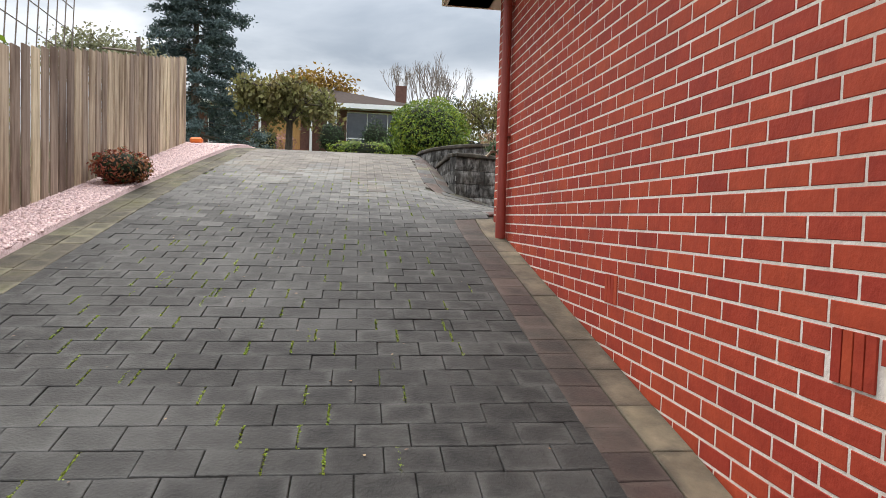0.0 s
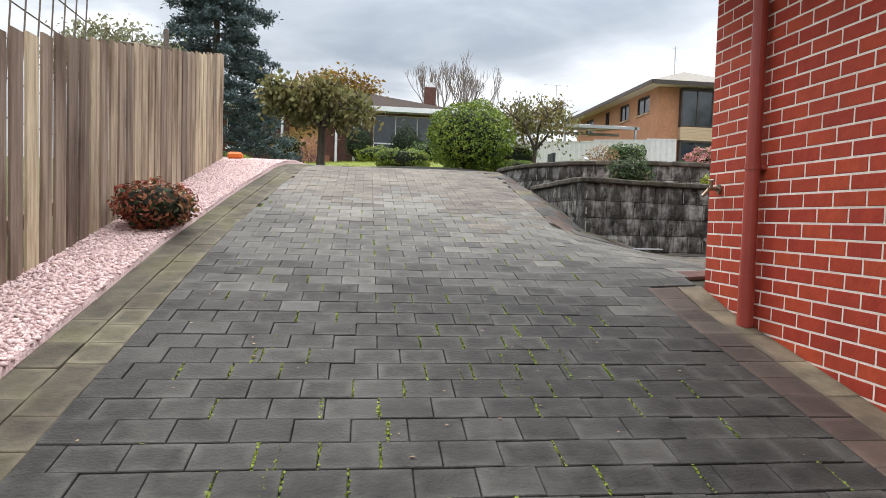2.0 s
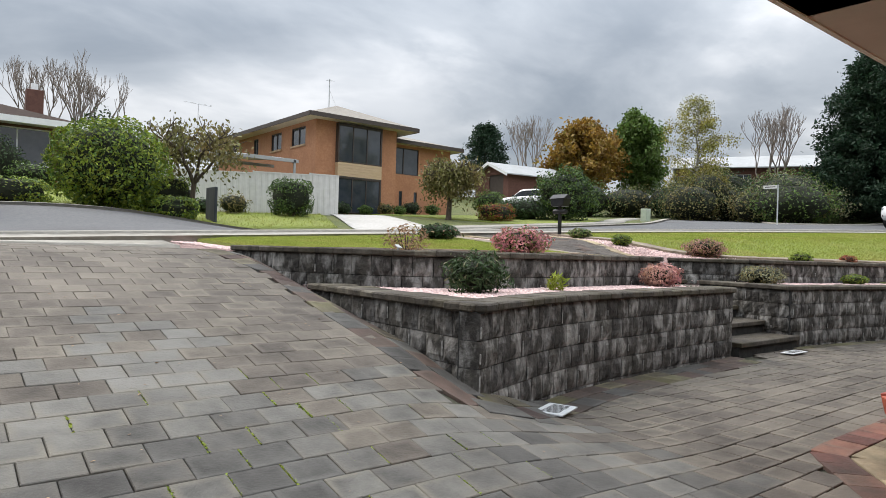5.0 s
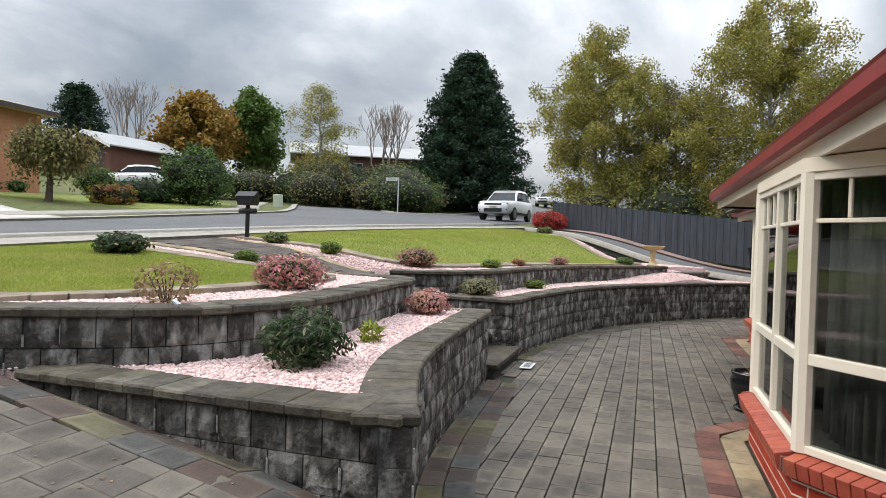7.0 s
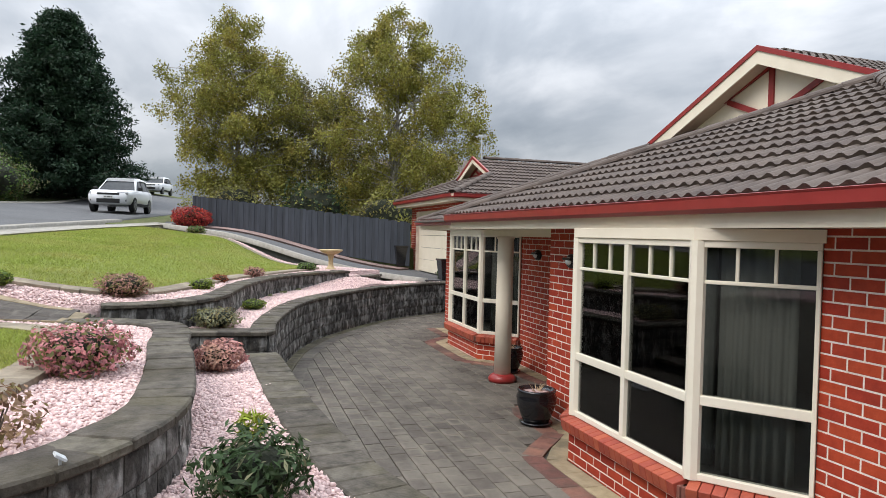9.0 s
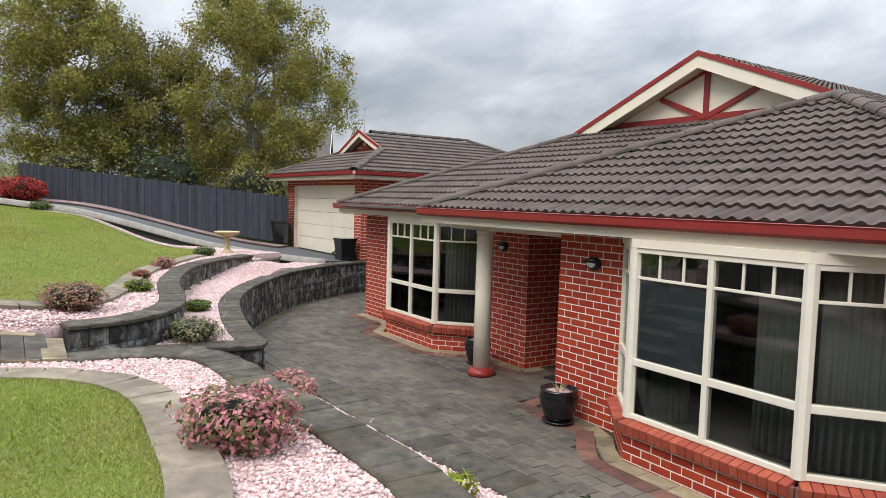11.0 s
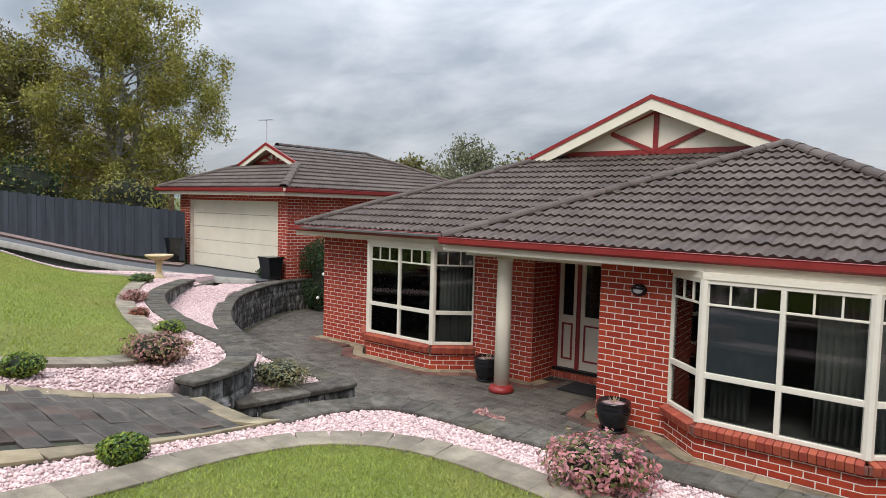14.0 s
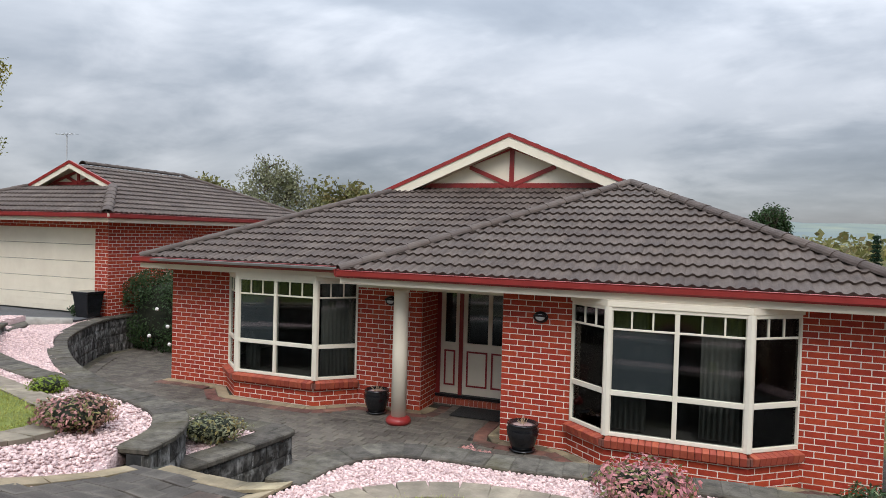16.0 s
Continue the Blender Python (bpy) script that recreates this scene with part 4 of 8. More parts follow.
# the long side slopes
roof_plane(roof, slope((ER, EB), (-1, 0), EZ), RV - 0.2, lambda v: v if v < HB else EB - GY, lambda v: 15.0)
roof_plane(roof, slope((EL, EA), (1, 0), EZ), EL - XC, lambda v: -14.0, lambda v: -v if v < VA else -VA, tiles=False)
gablet(roof, XC, GY, 2.9, EZ + VA * PITCH)
for a, b in (((ER, EB, EZ), (ER + HB, EB - HB, EZ + HB * PITCH)), ((EM, EB, EZ), (ER + HB, EB - HB, EZ + HB * PITCH)), ((EL, EA, EZ), (EL - VA, GY, EZ + VA * PITCH)), ((XC, GY - 0.5, EZ + RV * PITCH - 0.05), (XC, -7, EZ + RV * PITCH - 0.05))):
    ridge(roof, a, b)
GZ = 4.265
eave_line(roof, (EM, EB), (ER, EB), GZ, 0.52, ends=(0, 0.12))
eave_line(roof, (ER, EB), (ER, -8), GZ, 0.5)
eave_line(roof, (EM, EA + 0.02), (EM, EB), GZ, 0.5)
eave_line(roof, (EL, EA), (EM + 0.02, EA), GZ + 0.003, 0.6, ends=(0.12, 0))
eave_line(roof, (EL, -6), (EL, EA), GZ + 0.003, 0.4)
part("porch_soffit", boxbm(6.3, 5.28, 4.176, 8.93, 7.45, 4.187), M_SOFFIT, roof, "cream porch ceiling lining")
part("porch_beam", boxbm(6.4, 6.74, 4.07, 8.93, 6.92, 4.175), M_CREAM, roof, "cream beam over the porch column")

# ---------------------------------------------------------------- porch
def porch_column(x, y):
    c = tagged(new("porch_column"), "round cream porch column on a red painted base", "column", kind="structure")
    c.location = (x, y, COURT)
    part("shaft", lathe(bmesh.new(), [(0.125, 0.1), (0.125, 1.2), (0.12, 2.1), (0.12, 2.14), (0.135, 2.14), (0.135, 2.18)]), M_CREAM, c)
    part("base", lathe(bmesh.new(), [(0.20, 0.0), (0.21, 0.05), (0.185, 0.09), (0.135, 0.12), (0.10, 0.121)]), M_RED, c, "red painted round base")
    return c


porch_column(8.17, 6.86)


def front_door():
    d = tagged(new("door_front"), "cream panelled front door with tall dark lights and red mouldings", "door", kind="structure")
    y, z = 5.3, 2.06
    part("door_step", boxbm(6.43, 5.3, 1.86, 8.13, 5.40, 2.0, bevel=0.005), M_MORTAR, d)
    for i in range(20):
        part("step_brick", boxbm(6.44 + i * 0.0845, 5.32, 1.9, 6.44 + i * 0.0845 + 0.0755, 5.415, 2.005, bevel=0.004), M_SILL, d)
    part("threshold", boxbm(6.43, 5.2, 2.01, 8.13, 5.36, z, bevel=0.004), M_DARKMETAL, d)
    h = 2.08
    for x0, x1, mt, nm in ((8.06, 8.135, M_RED, "jamb"), (7.63, 7.70, M_RED, "mullion"), (6.425, 6.62, M_RED, "jamb")):
        part(nm, boxbm(x0, y - 0.08, z, x1, y + 0.02, z + h + 0.14), mt, d, "dark red jamb")
    part("head", boxbm(6.425, y - 0.08, z + h + 0.1, 8.135, y + 0.015, 4.33), M_RED, d)

    def leaf(x0, x1, cols, nm):
        st = 0.075
        lf = part(nm, boxbm(x0, y - 0.05, z + 0.01, x1, y - 0.012, z + 0.95), M_CREAM, d)
        w = (x1 - x0 - st) / cols
        part("top_rail", boxbm(x0, y - 0.05, z + h - 0.02, x1, y - 0.012, z + h + 0.1), M_CREAM, lf)
        for c in range(cols + 1):
            s = x0 + c * w
            part("stile", boxbm(s, y - 0.05, z + 0.951, s + st, y - 0.01, z + h - 0.021), M_CREAM, lf)
        for c in range(cols):
            a, b = x0 + c * w + st, x0 + (c + 1) * w
            g = part("pane", boxbm(a, y - 0.034, z + 0.95, b, y - 0.03, z + h - 0.02), M_GLASS, lf)
            g.visible_shadow = False
            for q in ((a, z + 0.16, b, z + 0.19), (a, z + 0.78, b, z + 0.81), (a, z + 0.1901, a + 0.03, z + 0.7799), (b - 0.03, z + 0.1901, b, z + 0.7799)):
                part("moulding", boxbm(q[0], y - 0.012, q[1], q[2], y + 0.004, q[3]), M_RED, lf, "dark red panel moulding")
        return lf

    leaf(7.70, 8.06, 1, "sidelight")
    lf = leaf(6.62, 7.63, 2, "door_leaf")
    bm = bmesh.new()
    tube(bm, (6.70, y - 0.01, z + 0.98), (6.70, y + 0.05, z + 0.98), 0.02)
    box(bm, 6.68, y - 0.012, z + 0.9, 6.72, y - 0.004, z + 1.14)
    part("door_handle", bm, M_DARKMETAL, lf, "dark metal handle plate")
    bm = bmesh.new()
    box(bm, 6.43, 5.0, 2.1, 6.5, 5.2, 2.1 + 2.2)
    part("inner_jamb", bm, M_DARKROOM, d)


front_door()

# ---------------------------------------------------------------- garage
GX0, GX1, GYF, GF = 17.17, 23.0, 4.46, 2.75
brick_wall("wall_garage_front", (GX1, GYF), (GX0, GYF), 2.3, 5.14, holes=[(0.64, 5.41, 2.3, 4.9)], label="red brick garage front wall")
brick_wall("wall_garage_side", (GX0, GYF - 0.005), (GX0, -4.0), 1.6, 5.14, label="red brick garage side wall")
brick_wall("wall_garage_end", (GX1, -4.0), (GX1, GYF - 0.005), 1.6, 5.14, label="red brick garage end wall", skip=lambda a, b, z: True)


def garage_door():
    d = tagged(new("door_garage"), "wide cream panel-lift garage door, closed", "garage door", kind="structure")
    n, z = 5, GF
    for i in range(n):
        h = 2.15 / n
        bm = bmesh.new()
        box(bm, 17.6, GYF - 0.16, z + i * h + 0.006, 22.36, GYF - 0.12, z + (i + 1) * h - 0.004, bevel=0.006)
        for k in range(2):
            q = z + i * h + h * (0.33 + 0.33 * k)
            box(bm, 17.62, GYF - 0.122, q - 0.012, 22.34, GYF - 0.115, q + 0.012)
        part("door_panel", bm, M_CREAM, d)
    part("backing", boxbm(17.6, GYF - 0.2, 2.5, 22.36, GYF - 0.165, 4.9), M_DARKROOM, d)


garage_door()
groof = tagged(new("roof_garage"), "grey-brown tiled garage roof with a small timbered gable", "roof", kind="structure")
GE, GA, GB, GEZ = 4.94, 23.5, 16.7, 5.26
GH, GC = (GA - GB) / 2, (GA + GB) / 2
VG = GE - 3.15
roof_plane(groof, slope((GA, GE), (0, 1), GEZ), VG, lambda v: v, lambda v: GA - GB - v)
roof_plane(groof, slope((GB, GE), (-1, 0), GEZ), GH - 0.2, lambda v: v if v < VG else VG, lambda v: 9.5 - v)
roof_plane(groof, slope((GA, GE), (1, 0), GEZ), GH, lambda v: -9.5 + v, lambda v: -v if v < VG else -VG, tiles=False)
gablet(groof, GC, 3.15, GH - VG, GEZ + VG * PITCH, big=False)
for a, b in (((GB, GE, GEZ), (GB + VG, GE - VG, GEZ + VG * PITCH)), ((GA, GE, GEZ), (GA - VG, GE - VG, GEZ + VG * PITCH)), ((GC, 2.7, GEZ + GH * PITCH), (GC, GE - 9.5 + GH, GEZ + GH * PITCH)), ((GC, GE - 9.5 + GH, GEZ + GH * PITCH), (GB, GE - 9.5, GEZ))):
    ridge(groof, a, b)
eave_line(groof, (GA, GE), (GB, GE), 5.14, 0.47, ends=(0.12, 0.12))
eave_line(groof, (GB, GE), (GB, -4.5), 5.14, 0.45)


# ---------------------------------------------------------------- block walls
def block_geo(l, h, d, seed, n=4):
    """A split-faced block: its rough face to -y, the left bottom front corner at the origin."""
    rng = random.Random(seed)
    bm = bmesh.new()
    k = 4
    g = [[bm.verts.new((l * i / n, (-rng.uniform(0.004, 0.016) if 0 < i < n and 0 < j < k else 0.004), h * j / k)) for j in range(k + 1)] for i in range(n + 1)]
    for i in range(n):
        for j in range(k):
            bm.faces.new((g[i][j], g[i + 1][j], g[i + 1][j + 1], g[i][j + 1]))
    b = [bm.verts.new(c) for c in ((0, d, 0), (l, d, 0), (l, d, h), (0, d, h))]
    bm.faces.new([g[i][k] for i in range(n + 1)] + [b[2], b[3]])
    bm.faces.new([g[0][j] for j in range(k + 1)] + [b[3], b[0]])
    bm.faces.new([g[n][j] for j in range(k, -1, -1)] + [b[1], b[2]])
    return bm


BLK, BLH, CAPH = 0.205, 0.192, 0.065
BLOCKS = [mesh_of(block_geo(BLK - 0.008, BLH - 0.006, 0.16, i), M_BLOCK, "block") for i in range(5)]
CAPS = []
for i in range(3):
    bm = boxbm(0.002, -0.035, 0, BLK + 0.012, 0.30, CAPH - 0.004 * i, bevel=0.012)
    for v in bm.verts:
        v.co += Vector((0, noise.noise(v.co * 9 + Vector((i, 0, 0))) * 0.008, noise.noise(v.co * 7) * 0.004))
    CAPS.append(mesh_of(bm, M_CAP, "capstone"))
STREAK = mesh_of(boxbm(-0.006, -0.012, 0.0, 0.006, 0.0, 0.12, bevel=0.004), M_LIME, "lime_streak")


def block_wall(name, path, top, base, label, flip=False):
    """A retaining wall along a plan line, its face to the right of the way, with flat caps."""
    wall = tagged(new(name), label, "retaining wall", kind="structure")
    rng = random.Random(len(path))
    dist = [0.0]
    for a, b in zip(path, path[1:]):
        dist.append(dist[-1] + (b - a).length)

    def at(s):
        s = min(max(s, 0), dist[-1])
        for i in range(len(path) - 1):
            if s <= dist[i + 1]:
                t = (s - dist[i]) / (dist[i + 1] - dist[i])
                return path[i] + (path[i + 1] - path[i]) * t
        return path[-1]

    def frame_at(s0, s1, z):
        p, q = at(s0), at(s1)
        u = (q - p).normalized()
        return Matrix(((u.x, -u.y, 0, p.x), (u.y, u.x, 0, p.y), (0, 0, 1, z), (0, 0, 0, 1)))

    ln = dist[-1]
    n = max(1, round(ln / BLK))
    st = ln / n
    low = min(base(p.x, p.y) for p in path)
    for i in range(n):
        m = frame_at(i * st, (i + 1) * st, top - CAPH) @ Matrix.Diagonal((st / BLK * 1.01, 1, 1, 1))
        PIECES.append((CAPS[rng.randrange(3)], m, wall))
    rows = int((top - CAPH - low) / BLH) + 1
    for r in range(rows):
        z = top - CAPH - (r + 1) * BLH
        o = 0.5 if r % 2 else 0.0
        for i in range(n + 1):
            s0, s1 = (i - o) * st, (i + 1 - o) * st
            if s1 <= 0.02 or s0 >= ln - 0.02:
                continue
            s0, s1 = max(0, s0), min(ln, s1)
            p = at((s0 + s1) / 2)
            if z + BLH < base(p.x, p.y) - 0.02:
                continue
            m = frame_at(s0, s1, z) @ Matrix.Diagonal(((at(s1) - at(s0)).length / BLK, 1, 1, 1))
            PIECES.append((BLOCKS[rng.randrange(5)], m, wall))
            if rng.random() < 0.28:
                PIECES.append((STREAK, frame_at(s0, s1, z) @ Matrix.Translation((0, 0.0, rng.uniform(0.0, 0.05))) @ Matrix.Diagonal((rng.uniform(0.3, 1.3), 0.9, rng.uniform(0.3, 1.2), 1)), wall))
    # added dark strip closes the gaps; its colour stands for their shade
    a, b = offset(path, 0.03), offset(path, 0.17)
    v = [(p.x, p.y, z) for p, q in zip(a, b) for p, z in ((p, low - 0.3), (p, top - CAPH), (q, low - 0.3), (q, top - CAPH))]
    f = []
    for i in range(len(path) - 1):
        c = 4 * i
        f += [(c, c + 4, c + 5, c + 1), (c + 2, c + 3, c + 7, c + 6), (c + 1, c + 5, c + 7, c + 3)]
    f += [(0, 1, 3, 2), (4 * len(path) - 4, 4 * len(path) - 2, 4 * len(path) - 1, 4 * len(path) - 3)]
    part("wall_core", (v, f), M_DARKBACKING, wall)
    return wall


block_wall("wall_retaining_low_left", LOWA[:-1] + [Vector((1.375, 9.56))], LOW, paved, "dark split-block retaining wall stepping down the drive, flat caps")
block_wall("wall_retaining_low_front", [Vector((1.4, 9.5))] + LOWB[1:], LOW - 0.003, paved, "curved dark split-block retaining wall with flat caps, lime-streaked")
block_wall("wall_retaining_low_right", LOWR, LOW, lambda x, y: COURT if y < 10.6 or x > 8.6 else COURT + (y - 10.4) * 0.38, "long curved dark split-block retaining wall round the court")
block_wall("wall_retaining_steps", curve_pts([(6.375, 10.36), (6.39, 10.8), (6.41, 11.32)], 0.1), LOW - 0.006, lambda x, y: COURT + (y - 10.2) * 0.38, "short split-block wall beside the garden steps")
block_wall("wall_retaining_up_left", UPL, TOP, lambda x, y: paved(x, y) if x < 1.6 else LOW - 0.1 if x < 6.3 else LOW - 0.35, "curved upper split-block wall with mossy caps")
block_wall("wall_retaining_up_right", UPR, TOP, lambda x, y: LOW - 0.1, "curved upper split-block wall beside the lawn")
block_wall("wall_retaining_short", curve_pts([(15.75, 8.0), (16.2, 7.3), (16.9, 6.9)], 0.1), TOP - 0.14, lambda x, y: LOW - 0.05, "short low block edge at the wall's end")

# the steps up from the court
steps = tagged(new("garden_steps"), "block garden steps between the retaining walls", "steps", kind="structure")
for i in range(5):
    zt = COURT + (i + 1) * 0.172
    y0 = 10.2 + i * 0.44
    part("tread", boxbm(6.36 + i * 0.012, y0 - 0.03, zt - 0.06, 8.0 + i * 0.012, y0 + 0.45, zt, bevel=0.008), M_CAP, steps)
    # risers share the near-black of the wall backing
    part("riser", boxbm(6.37 + i * 0.012, y0 + 0.01, COURT - 0.2, 7.99 + i * 0.012, y0 + 0.43, zt - 0.061), M_DARKBACKING, steps)
part("riser", boxbm(6.45, 12.36, COURT - 0.2, 8.05, 12.4, 2.97), M_CAP, steps)

# ---------------------------------------------------------------- fences
def paling_fence():
    f = tagged(new("paling_fence"), "weathered grey-brown timber paling fence along the drive", "fence")
    shapes = []
    for i in range(4):
        bm = boxbm(0, 0, 0, 0.016, 0.098, 1.0, bevel=0.0)
        for v in bm.verts:
            v.co.y += noise.noise(v.co * 3 + Vector((i * 7, 0, 0))) * 0.006
        shapes.append(mesh_of(bm, M_TIMBER, "paling"))
    rng = random.Random(4)
    # front boards, and recessed boards behind the gaps between them
    y = -4.0
    while y < 12.6:
        z = drive_z(y) - 0.05
        h = 1.66 + rng.uniform(-0.012, 0.012)
        turn = Matrix.Rotation(rng.uniform(-0.005, 0.005), 4, "X")
        m = Matrix.Translation((-3.2, y, z)) @ turn @ Matrix.Diagonal((1.1, rng.uniform(1.46, 1.6), h, 1))
        PIECES.append((shapes[rng.randrange(4)], m, f))
        m = Matrix.Translation((-3.25, y + 0.15, z)) @ Matrix.Diagonal((1, 0.72, h - 0.012, 1))
        PIECES.append((shapes[rng.randrange(4)], m, f))
        y += 0.2
    part("rail", ([(-3.33, -4, drive_z(-4) + 0.3), (-3.262, -4, drive_z(-4) + 0.3), (-3.262, 12.7, drive_z(12.7) + 0.3), (-3.33, 12.7, drive_z(12.7) + 0.3), (-3.33, -4, drive_z(-4) + 0.4), (-3.262, -4, drive_z(-4) + 0.4), (-3.262, 12.7, drive_z(12.7) + 0.4), (-3.33, 12.7, drive_z(12.7) + 0.4)],
                  [(0, 1, 2, 3), (4, 7, 6, 5), (0, 4, 5, 1), (1, 5, 6, 2), (2, 6, 7, 3), (3, 7, 4, 0)]), M_TIMBER, f)
    part("end_post", boxbm(-3.28, 12.66, drive_z(12.7) - 0.2, -3.18, 12.8, drive_z(12.7) + 1.62, bevel=0.005), M_TIMBER, f)


paling_fence()


def mesh_panel():
    """The rusty wire trellis over the fence."""
    t = tagged(new("wire_trellis"), "leaning rusty wire trellis behind the timber fence", "trellis")
    for i in range(18):
        y = 5.9 + i * 0.27
        bm = bmesh.new()
        tube(bm, (-4.3, y, drive_z(8) + 0.6), (-4.3, y + 0.3, drive_z(8) + 3.4), 0.009, seg=5)
        part("upright_wire", bm, M_RUST, t)
    for j in range(6):
        z = drive_z(8) + 1.1 + j * 0.36
        bm = bmesh.new()
        tube(bm, (-4.31, 5.9, z + 0.12), (-4.31, 10.7, z - 0.1), 0.008, seg=5)
        part("cross_wire", bm, M_RUST, t)


M_RUST = surf("rusty_wire", (0.12, 0.10, 0.09), (0.22, 0.17, 0.14), 30, 0.7, 0.2, metal=0.5)
mesh_panel()


def dark_fence():
    f = tagged(new("dark_paling_fence"), "charcoal painted paling fence beside the garage drive", "fence")
    a, b = Vector((27.55, 12.45, 0)), Vector((22.25, 4.7, 0))
    d = b - a
    ln = d.length
    u = d / ln
    me = mesh_of(boxbm(0, -0.009, 0, 0.13, 0.009, 1.0), M_DARKFENCE, "paling")
    n = int(ln / 0.125)
    for i in range(n):
        p = a + u * (i * 0.125)
        t = i / n
        top = 5.40 - 0.92 * t + 0.02 * math.sin(i * 2.1)
        z = 4.26 - 1.08 * t - 0.3
        m = Matrix(((u.x, -u.y, 0, p.x), (u.y, u.x, 0, p.y), (0, 0, 1, z), (0, 0, 0, 1))) @ Matrix.Translation((0, 0.012 * (i % 2), 0)) @ Matrix.Diagonal((1, 1, top - z, 1))
        PIECES.append((me, m, f))
    # gravel strip at its foot
    line = [tuple((a + u * (ln * k / 8) + Vector((u.y, -u.x, 0)) * 0.02).to_2d()) for k in range(9)]
    off = [tuple((a + u * (ln * k / 8) + Vector((u.y, -u.x, 0)) * 1.2).to_2d()) for k in range(9)]
    tagged(drape("gravel_strip", line + off[::-1], lambda x, y: gdrive_z(x, y) + 0.06, 0.4, M_GRAVEL_DUST, 0.3), "strip of dusty pink gravel below the dark fence", "gravel bed", kind="structure")


M_GRAVEL_DUST = surf("dusty_gravel", (0.20, 0.13, 0.115), (0.34, 0.24, 0.215), 40, 0.95, 0.8, 60, stain=(0.13, 0.10, 0.08), stain_scale=0.8, stain_amt=0.6)
dark_fence()


# ---------------------------------------------------------------- foliage
def leaf_geo(cent, nrm, size, rng, aspect=0.5, fold=0.25, hang=0.0):
    """Many small folded leaves: places, ways they face, lengths. Returns verts and faces."""
    n = len(cent)
    t = rng.normal(size=(n, 3))
    t[:, 2] -= hang
    t -= nrm * np.sum(t * nrm, axis=1, keepdims=True)
    t /= np.linalg.norm(t, axis=1, keepdims=True) + 1e-9
    w = np.cross(nrm, t)
    s = (size * rng.uniform(0.6, 1.3, n))[:, None]
    a, c = cent - t * s * 0.5, cent + t * s * 0.5
    mid = cent + nrm * s * fold * 0.3
    b, d = mid + w * s * aspect * 0.5, mid - w * s * aspect * 0.5
    v = np.stack((a, b, c, d), axis=1).reshape(-1, 3)
    i = np.arange(n) * 4
    f = np.stack((i, i + 1, i + 2, i + 3), axis=1)
    return v, f


def np_mesh(name, v, f, material, parent=None, smooth_it=False, label=""):
    me = bpy.data.meshes.new(name)
    v, f = np.asarray(v, dtype=np.float32), np.asarray(f, dtype=np.int32)
    k = f.shape[1]
    me.vertices.add(len(v))
    me.vertices.foreach_set("co", v.ravel())
    me.loops.add(f.size)
    me.loops.foreach_set("vertex_index", f.ravel())
    me.polygons.add(len(f))
    me.polygons.foreach_set("loop_start", np.arange(len(f), dtype=np.int32) * k)
    me.update(calc_edges=True)
    me.validate()
    me.materials.append(material)
    if smooth_it:
        me.polygons.foreach_set("use_smooth", [True] * len(f))
    ob = new(name, me)
    if parent is not None:
        ob.parent = parent
    if label:
        ob["label"] = label
    return ob


def limb_geo(segs, sides=6):
    """Tapered limbs from (start, end, radius, radius)."""
    v, f = [], []
    for a, b, r1, r2 in segs:
        d = (b - a)
        if d.length < 1e-5:
            continue
        q = d.to_track_quat("Z", "Y")
        k = len(v)
        for p, r in ((a, r1), (b, r2)):
            for i in range(sides):
                an = 2 * math.pi * i / sides
                v.append(p + q @ Vector((r * math.cos(an), r * math.sin(an), 0)))
        for i in range(sides):
            f.append((k + i, k + (i + 1) % sides, k + sides + (i + 1) % sides, k + sides + i))
    return [tuple(p) for p in v], f


def foliage(name, c1, c2, c3=None, stain=None, rough=0.6, leaf=0.3, scale=1.5, rnd=0.4):
    return surf(name, c1, c2, scale, rough, 0, stain=stain, stain_scale=0.9, stain_amt=0.7, rnd=rnd, c3=c3, leaf=leaf, spec=0.3)


F_DARK = foliage("dark_green_leaf", (0.022, 0.045, 0.016), (0.05, 0.085, 0.03))
F_GREEN = foliage("green_leaf", (0.055, 0.10, 0.02), (0.115, 0.18, 0.04))
F_LIME = foliage("lime_leaf", (0.115, 0.175, 0.018), (0.235, 0.30, 0.035), stain=(0.30, 0.33, 0.04))
F_BIRCH = foliage("yellowing_birch_leaf", (0.17, 0.175, 0.036), (0.31, 0.295, 0.07), stain=(0.40, 0.30, 0.065))
F_OLIVE = foliage("olive_leaf", (0.105, 0.11, 0.036), (0.20, 0.19, 0.07), stain=(0.25, 0.17, 0.07))
F_ORANGE = foliage("autumn_orange_leaf", (0.20, 0.105, 0.02), (0.33, 0.19, 0.035), stain=(0.13, 0.125, 0.03))
F_SPRUCE = foliage("blue_spruce_needle", (0.05, 0.078, 0.078), (0.11, 0.15, 0.145))
F_CYPRESS = foliage("dark_cypress_foliage", (0.012, 0.032, 0.018), (0.03, 0.062, 0.03))
F_PINK = foliage("pink_tipped_leaf", (0.28, 0.11, 0.105), (0.52, 0.27, 0.25), stain=(0.22, 0.18, 0.07), rnd=0.45)
F_MAGENTA = foliage("magenta_leaf", (0.4, 0.11, 0.13), (0.64, 0.34, 0.34), stain=(0.38, 0.26, 0.16), rnd=0.4)
F_RED = foliage("red_leaf", (0.30, 0.02, 0.02), (0.50, 0.05, 0.04), rnd=0.4)
F_REDBROWN = foliage("red_brown_leaf", (0.19, 0.035, 0.028), (0.42, 0.09, 0.055), stain=(0.09, 0.10, 0.03), rnd=0.4)
F_GREY = foliage("grey_green_leaf", (0.13, 0.14, 0.075), (0.26, 0.255, 0.15), rnd=0.35)
